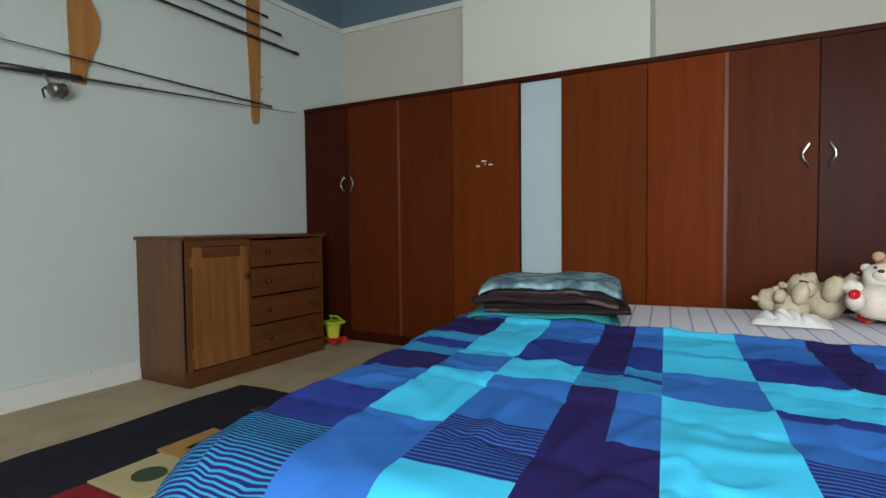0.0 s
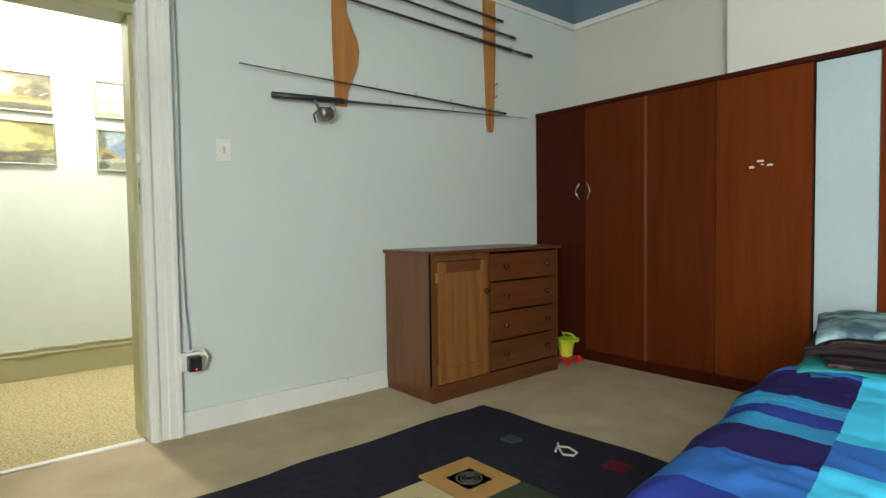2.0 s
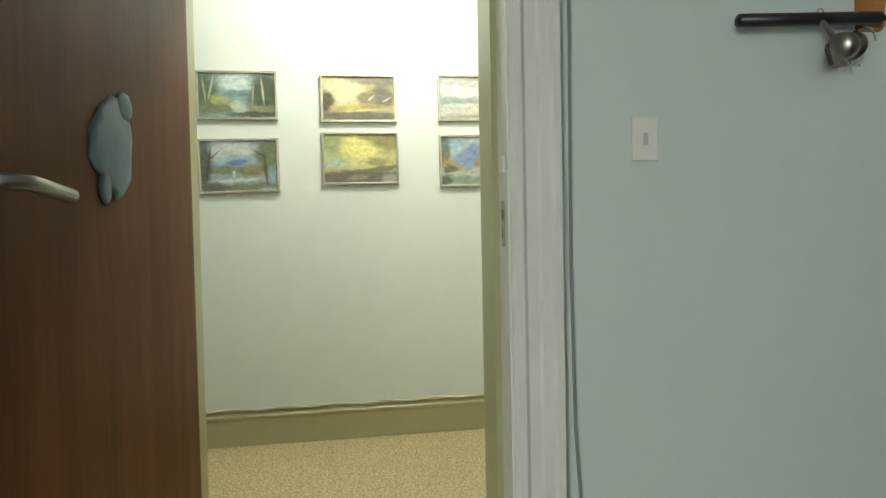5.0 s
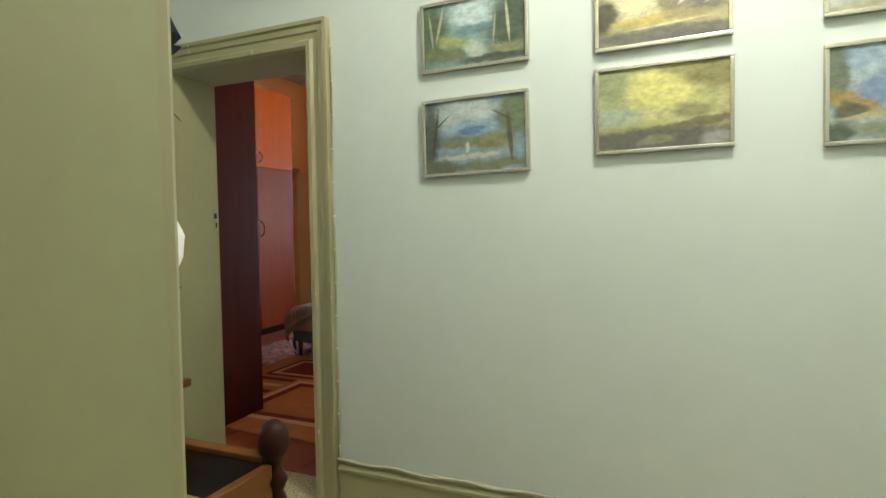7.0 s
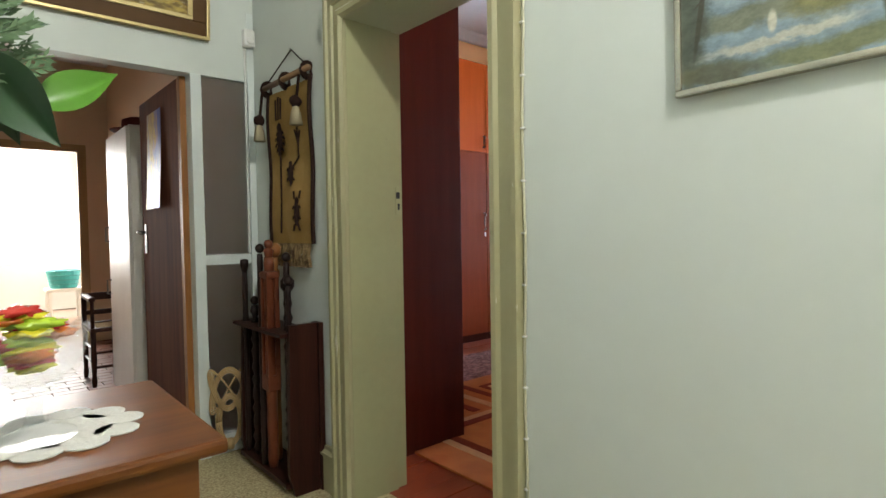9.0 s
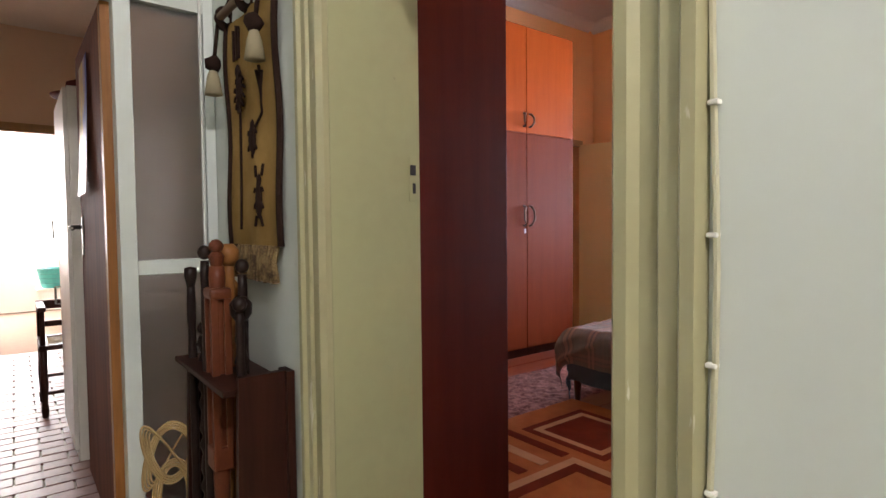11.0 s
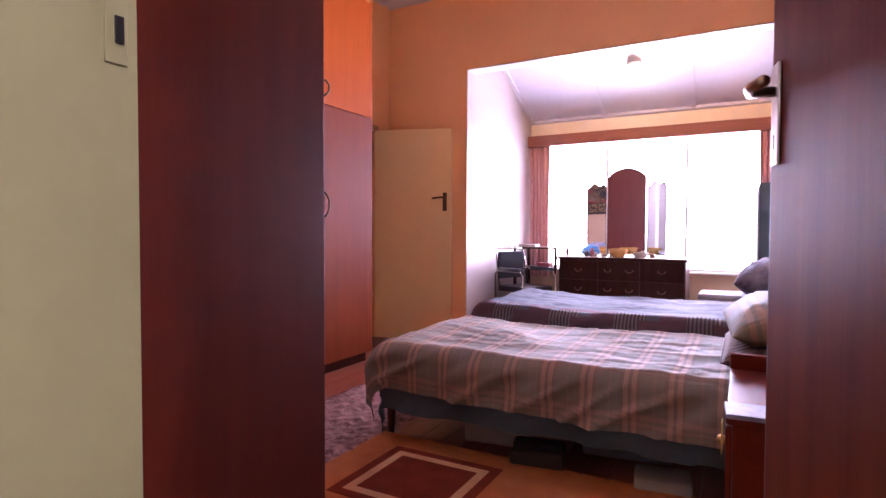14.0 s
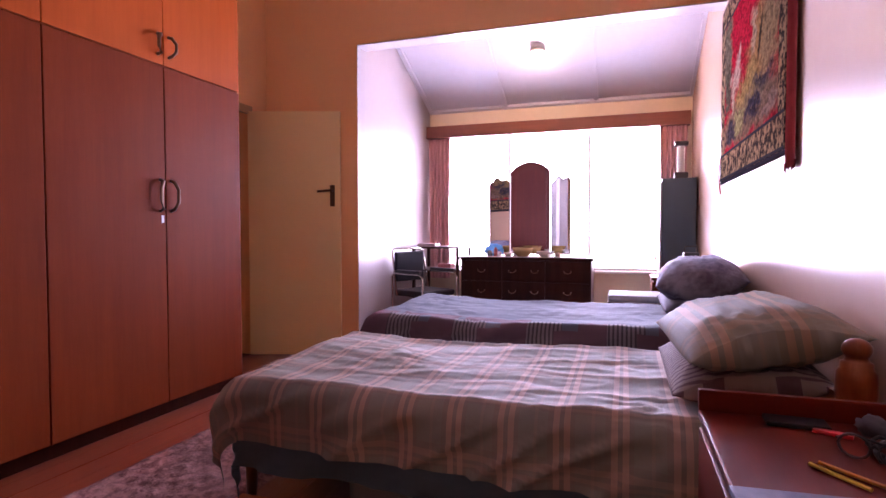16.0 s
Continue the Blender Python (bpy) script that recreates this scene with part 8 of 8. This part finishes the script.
part("paper", box(-0.02, -0.004, -0.04, 0.02, -0.001, 0.04), mat("yellow_paper", (0.55, 0.45, 0.12), rough=0.8), tg)

# tapestry on the pale wall
tp = thing("wall_tapestry", (-9.34, R2N - 0.002, 1.36), "fringed red and gold figured tapestry", "tapestry")
TAPB = mat("tapestry_border", (0.19, 0.115, 0.060), (0.026, 0.018, 0.015), rough=0.95, spec=0.0, scale=30, fine=80, var=3.4, bump=0.5)
TAPM = mat("tapestry_maroon", (0.13, 0.018, 0.015), (0.085, 0.012, 0.010), rough=0.95, spec=0.0, scale=20, fine=300, bump=0.4)
TAPD = mat("tapestry_dark_edge", (0.03, 0.025, 0.03), rough=0.95, spec=0.0, scale=20, fine=200, bump=0.4)
tw, th = 1.85, 1.16
part("backing", box(-tw / 2, -0.010, 0, tw / 2 - 0.222, 0, th, 0.002), TAPD, tp, "dark woven backing edge")
for x0, x1, z0, z1 in ((-tw / 2 + 0.02, tw / 2 - 0.23, 0.02, 0.19), (-tw / 2 + 0.02, tw / 2 - 0.23, th - 0.15, th - 0.02), (-tw / 2 + 0.02, -tw / 2 + 0.17, 0.19, th - 0.15), (tw / 2 - 0.34, tw / 2 - 0.23, 0.19, th - 0.15)):
    part("border", box(x0, -0.0135, z0, x1, -0.009, z1), TAPB, tp, "cream and dark figured border")
part("side_strip", sheet(lambda u, v: Vector((tw / 2 - 0.228 + 0.155 * u, -0.010 - 0.004 * math.sin(u * 7), -0.045 + (th + 0.045) * v)), 14, 20), TAPM, tp, "plain maroon side strip", True)
FIELD = painted("tapestry_field", (0.22, 0.010, 0.018), [
    ((0.05, 0.75), (0.13, 0.40), 0, (0.079, 0.074, 0.046)), ((0.08, 0.45), (0.10, 0.16), 0, (0.046, 0.042, 0.028)), ((0.70, 0.46), (0.22, 0.34), -24, (0.167, 0.098, 0.035)), ((0.90, 0.62), (0.15, 0.36), 0, (0.140, 0.093, 0.046)), ((0.60, 0.62), (0.05, 0.16), 0, (0.214, 0.154, 0.093)),
    ((0.28, 0.50), (0.10, 0.13), -30, (0.256, 0.177, 0.131)), ((0.36, 0.62), (0.02, 0.09), -12, (0.256, 0.177, 0.131)), ((0.22, 0.34), (0.05, 0.16), 10, (0.232, 0.158, 0.112)), ((0.50, 0.32), (0.26, 0.11), 8, (0.177, 0.116, 0.038)), ((0.78, 0.28), (0.16, 0.09), 0, (0.023, 0.021, 0.032)), ((0.50, 0.14), (0.80, 0.15), 0, (0.102, 0.070, 0.040)),
    ((0.60, 0.16), (0.14, 0.07), 0, (0.019, 0.017, 0.028)), ((0.20, 0.10), (0.16, 0.07), 0, (0.023, 0.021, 0.028)), ((0.38, 0.16), (0.08, 0.08), 0, (0.158, 0.140, 0.055)), ((0.88, 0.10), (0.12, 0.06), 0, (0.140, 0.088, 0.065)), ((0.84, 0.80), (0.04, 0.10), 20, (0.023, 0.019, 0.014)), ((0.74, 0.55), (0.02, 0.14), -15, (0.028, 0.021, 0.014))], 5.3, 0.24, 2, 0.95, 34, (0.28, 1.5))
part("field", box(-tw / 2 + 0.17, -0.0145, 0.19, tw / 2 - 0.34, -0.010, th - 0.15), FIELD, tp, "red woven field crowded with gold figures")
for z0, z1 in ((0.175, 0.19), (th - 0.15, th - 0.135), (0.02, 0.035)):
    part("guard_band", box(-tw / 2 + 0.02, -0.0150, z0, tw / 2 - 0.23, -0.011, z1), TAPD, tp, "narrow dark band")
fb = bmesh.new()
for k in range(12):
    x = tw / 2 - 0.222 + 0.145 * k / 11
    tube([(x, -0.011, -0.04), (x + 0.006 * math.sin(k * 2.1), -0.013, -0.075 - 0.008 * math.sin(k * 1.7))], 0.005, 4, fb, 0.002)
part("fringe", fb, TAPM, tp, "worn maroon fringe")
part("corner_flap", sheet(lambda u, v: Vector((-tw / 2 + 0.07 * u * (1 - v * 0.3), -0.012 - 0.012 * math.sin(v * 4), -0.07 + 0.34 * v)), 4, 8), TAPM, tp, "maroon strip hanging at the corner")

# ceiling light of the alcove
al = thing("ceiling_lamp", (-11.33, -2.23, 2.768), "small round ceiling lamp in the alcove", "ceiling lamp")
part("base", lathe([(0.07, 0), (0.07, -0.02), (0.05, -0.03), (0.001, -0.03)], 18), PLASTIC_WHITE, al, smooth=True)
part("bulb", ball((0, 0, -0.06), 0.04), glow("warm_bulb", (1.0, 0.86, 0.45), 2.5), al, smooth=True)
hlb = thing("pendant_lamp", (-4.72, 0.75, 2.95), "bare bulb pendant hanging from the hall ceiling", "pendant lamp")
part("flex", tube([(0, 0, 0.12), (0, 0, CEILZ - 2.95)], 0.004, 6), PLASTIC_WHITE, hlb)
part("holder", lathe([(0.02, 0.07), (0.02, 0.12), (0.008, 0.13)], 12), PLASTIC_WHITE, hlb)

# rugs of the far bedroom
pr = thing("shag_rug", (-8.1, -3.16, 0.0), "dusty pink shaggy runner rug", "rug")
SHAG = mat("pink_shag", (0.30, 0.15, 0.125), (0.12, 0.048, 0.042), rough=0.95, scale=26, fine=90, var=2.0, bump=1.0, sheen=0.0)


def shag_fn(u, v):
    e = min(1, min(u, 1 - u, v, 1 - v) * 14)
    return Vector(((u - 0.5) * 2.7, (v - 0.5) * 0.68 + 0.012 * noise.noise((u * 40, 0, 2)), 0.004 + e * (0.014 + 0.012 * noise.noise((u * 60, v * 15, 0)) + 0.006 * noise.noise((u * 150, v * 40, 3)))))


part("rug_face", sheet(shag_fn, 150, 40), SHAG, pr, smooth=True)
og = thing("geometric_rug", (-7.02, -2.05, 0.0), "orange and brown geometric patterned rug", "rug")
OR1 = mat("orange_pile", (0.50, 0.175, 0.060), (0.39, 0.13, 0.046), rough=0.95, scale=10, fine=260, var=1, bump=0.7, sheen=0.0)
OR2 = mat("rust_pile", (0.22, 0.038, 0.018), (0.15, 0.028, 0.014), rough=0.95, scale=10, fine=260, var=1, bump=0.7, sheen=0.0)
OR3 = mat("sand_pile", (0.62, 0.37, 0.20), (0.52, 0.29, 0.15), rough=0.95, scale=10, fine=260, var=1, bump=0.7, sheen=0.0)
part("rug_face", box(-0.78, -0.80, 0.0, 0.95, 0.95, 0.012, 0.004), OR1, og)


def ringed(cx, cy, hx, hy, w, mm, h):
    for a, b, c, d in ((cx - hx, cy - hy, cx + hx, cy - hy + w), (cx - hx, cy + hy - w, cx + hx, cy + hy), (cx - hx, cy - hy + w, cx - hx + w, cy + hy - w), (cx + hx - w, cy - hy + w, cx + hx, cy + hy - w)):
        part("band", box(a, b, 0.008, c, d, h, 0.001), mm, og)


ringed(-0.38, -0.35, 0.26, 0.275, 0.045, OR2, 0.0145)
ringed(-0.38, -0.35, 0.215, 0.23, 0.04, OR3, 0.0148)
part("centre", box(-0.555, -0.54, 0.008, -0.205, -0.16, 0.0145, 0.001), OR2, og)
ringed(0.36, 0.30, 0.40, 0.50, 0.05, OR3, 0.0146)
ringed(0.36, 0.30, 0.35, 0.45, 0.06, OR2, 0.0148)
for k in range(4):
    part("band", box(-0.06 + 0.15 * k, -0.78, 0.008, 0.0 + 0.15 * k, -0.24, 0.0150 + 0.0004 * k, 0.001), OR2 if k % 2 == 0 else OR3, og)
under = (("shoe_box", -8.0, -2.3, 0.16, 0.30, 0.11, (0.40, 0.34, 0.28), "pale shoe box stored under the bed"), ("slipper", -7.92, -2.05, 0.09, 0.24, 0.07, (0.06, 0.05, 0.05), "dark slipper under the bed"), ("slipper", -7.80, -2.02, 0.09, 0.24, 0.07, (0.06, 0.05, 0.05), "dark slipper under the bed"), ("storage_bag", -8.2, -1.7, 0.3, 0.4, 0.14, (0.20, 0.20, 0.24), "grey bag stored under the bed"), ("books_pile", -7.85, -1.5, 0.16, 0.22, 0.06, (0.30, 0.28, 0.25), "pile of old books under the bed"))
for nm, x, y, w, d, h, col, lab in under:
    o = thing(nm, (x, y, 0.0), lab, nm.replace("_", " "), 8)
    part("body", box(-w / 2, -d / 2, 0, w / 2, d / 2, h, 0.02), mat(nm + "_mat", col, rough=0.8), o)

# floor boards of the far bedroom and kitchen tiles, piece by piece
BOARD = wood("red_floor_board", (0.27, 0.055, 0.021), (0.19, 0.036, 0.015), "x", rough=0.28, coat=0.35)
fb_ = tagged(new("floor_far_bedroom"), "polished red-brown floor boards", kind="structure")
me0 = bpy.data.meshes.new("board")
bmb = box(0, 0, -0.022, W2B + 0.10 - ALC, 0.116, 0.0, 0.0015)
bmb.to_mesh(me0)
bmb.free()
me0.materials.append(BOARD)
for k in range(32):
    o = new("board", me0)
    o.location = (ALC, R2S + 0.005 + 0.118 * k, 0.0012 * ((k * 7) % 3) - 0.0016)
    o.parent = fb_
TILE = mat("brick_tile", (0.20, 0.085, 0.062), (0.12, 0.050, 0.040), spec=0.35, rough=0.46, scale=8, fine=60, var=1.2)
kt = tagged(new("pavement_kitchen"), "red-brown brick tiles of the kitchen floor", kind="structure")
met = bpy.data.meshes.new("tile")
bmt = box(0, 0, -0.012, 0.212, 0.098, 0.0, 0.003)
bmt.to_mesh(met)
bmt.free()
met.materials.append(TILE)
n = 0
for j in range(40):
    for i in range(7):
        if n >= 280:
            break
        o = new("tile", met)
        o.location = (-5.55 + 0.22 * i + (0.11 if j % 2 else 0), -2.93 - 0.106 * j, 0.0006 * ((i * 5 + j * 3) % 3))
        o.parent = kt
        n += 1
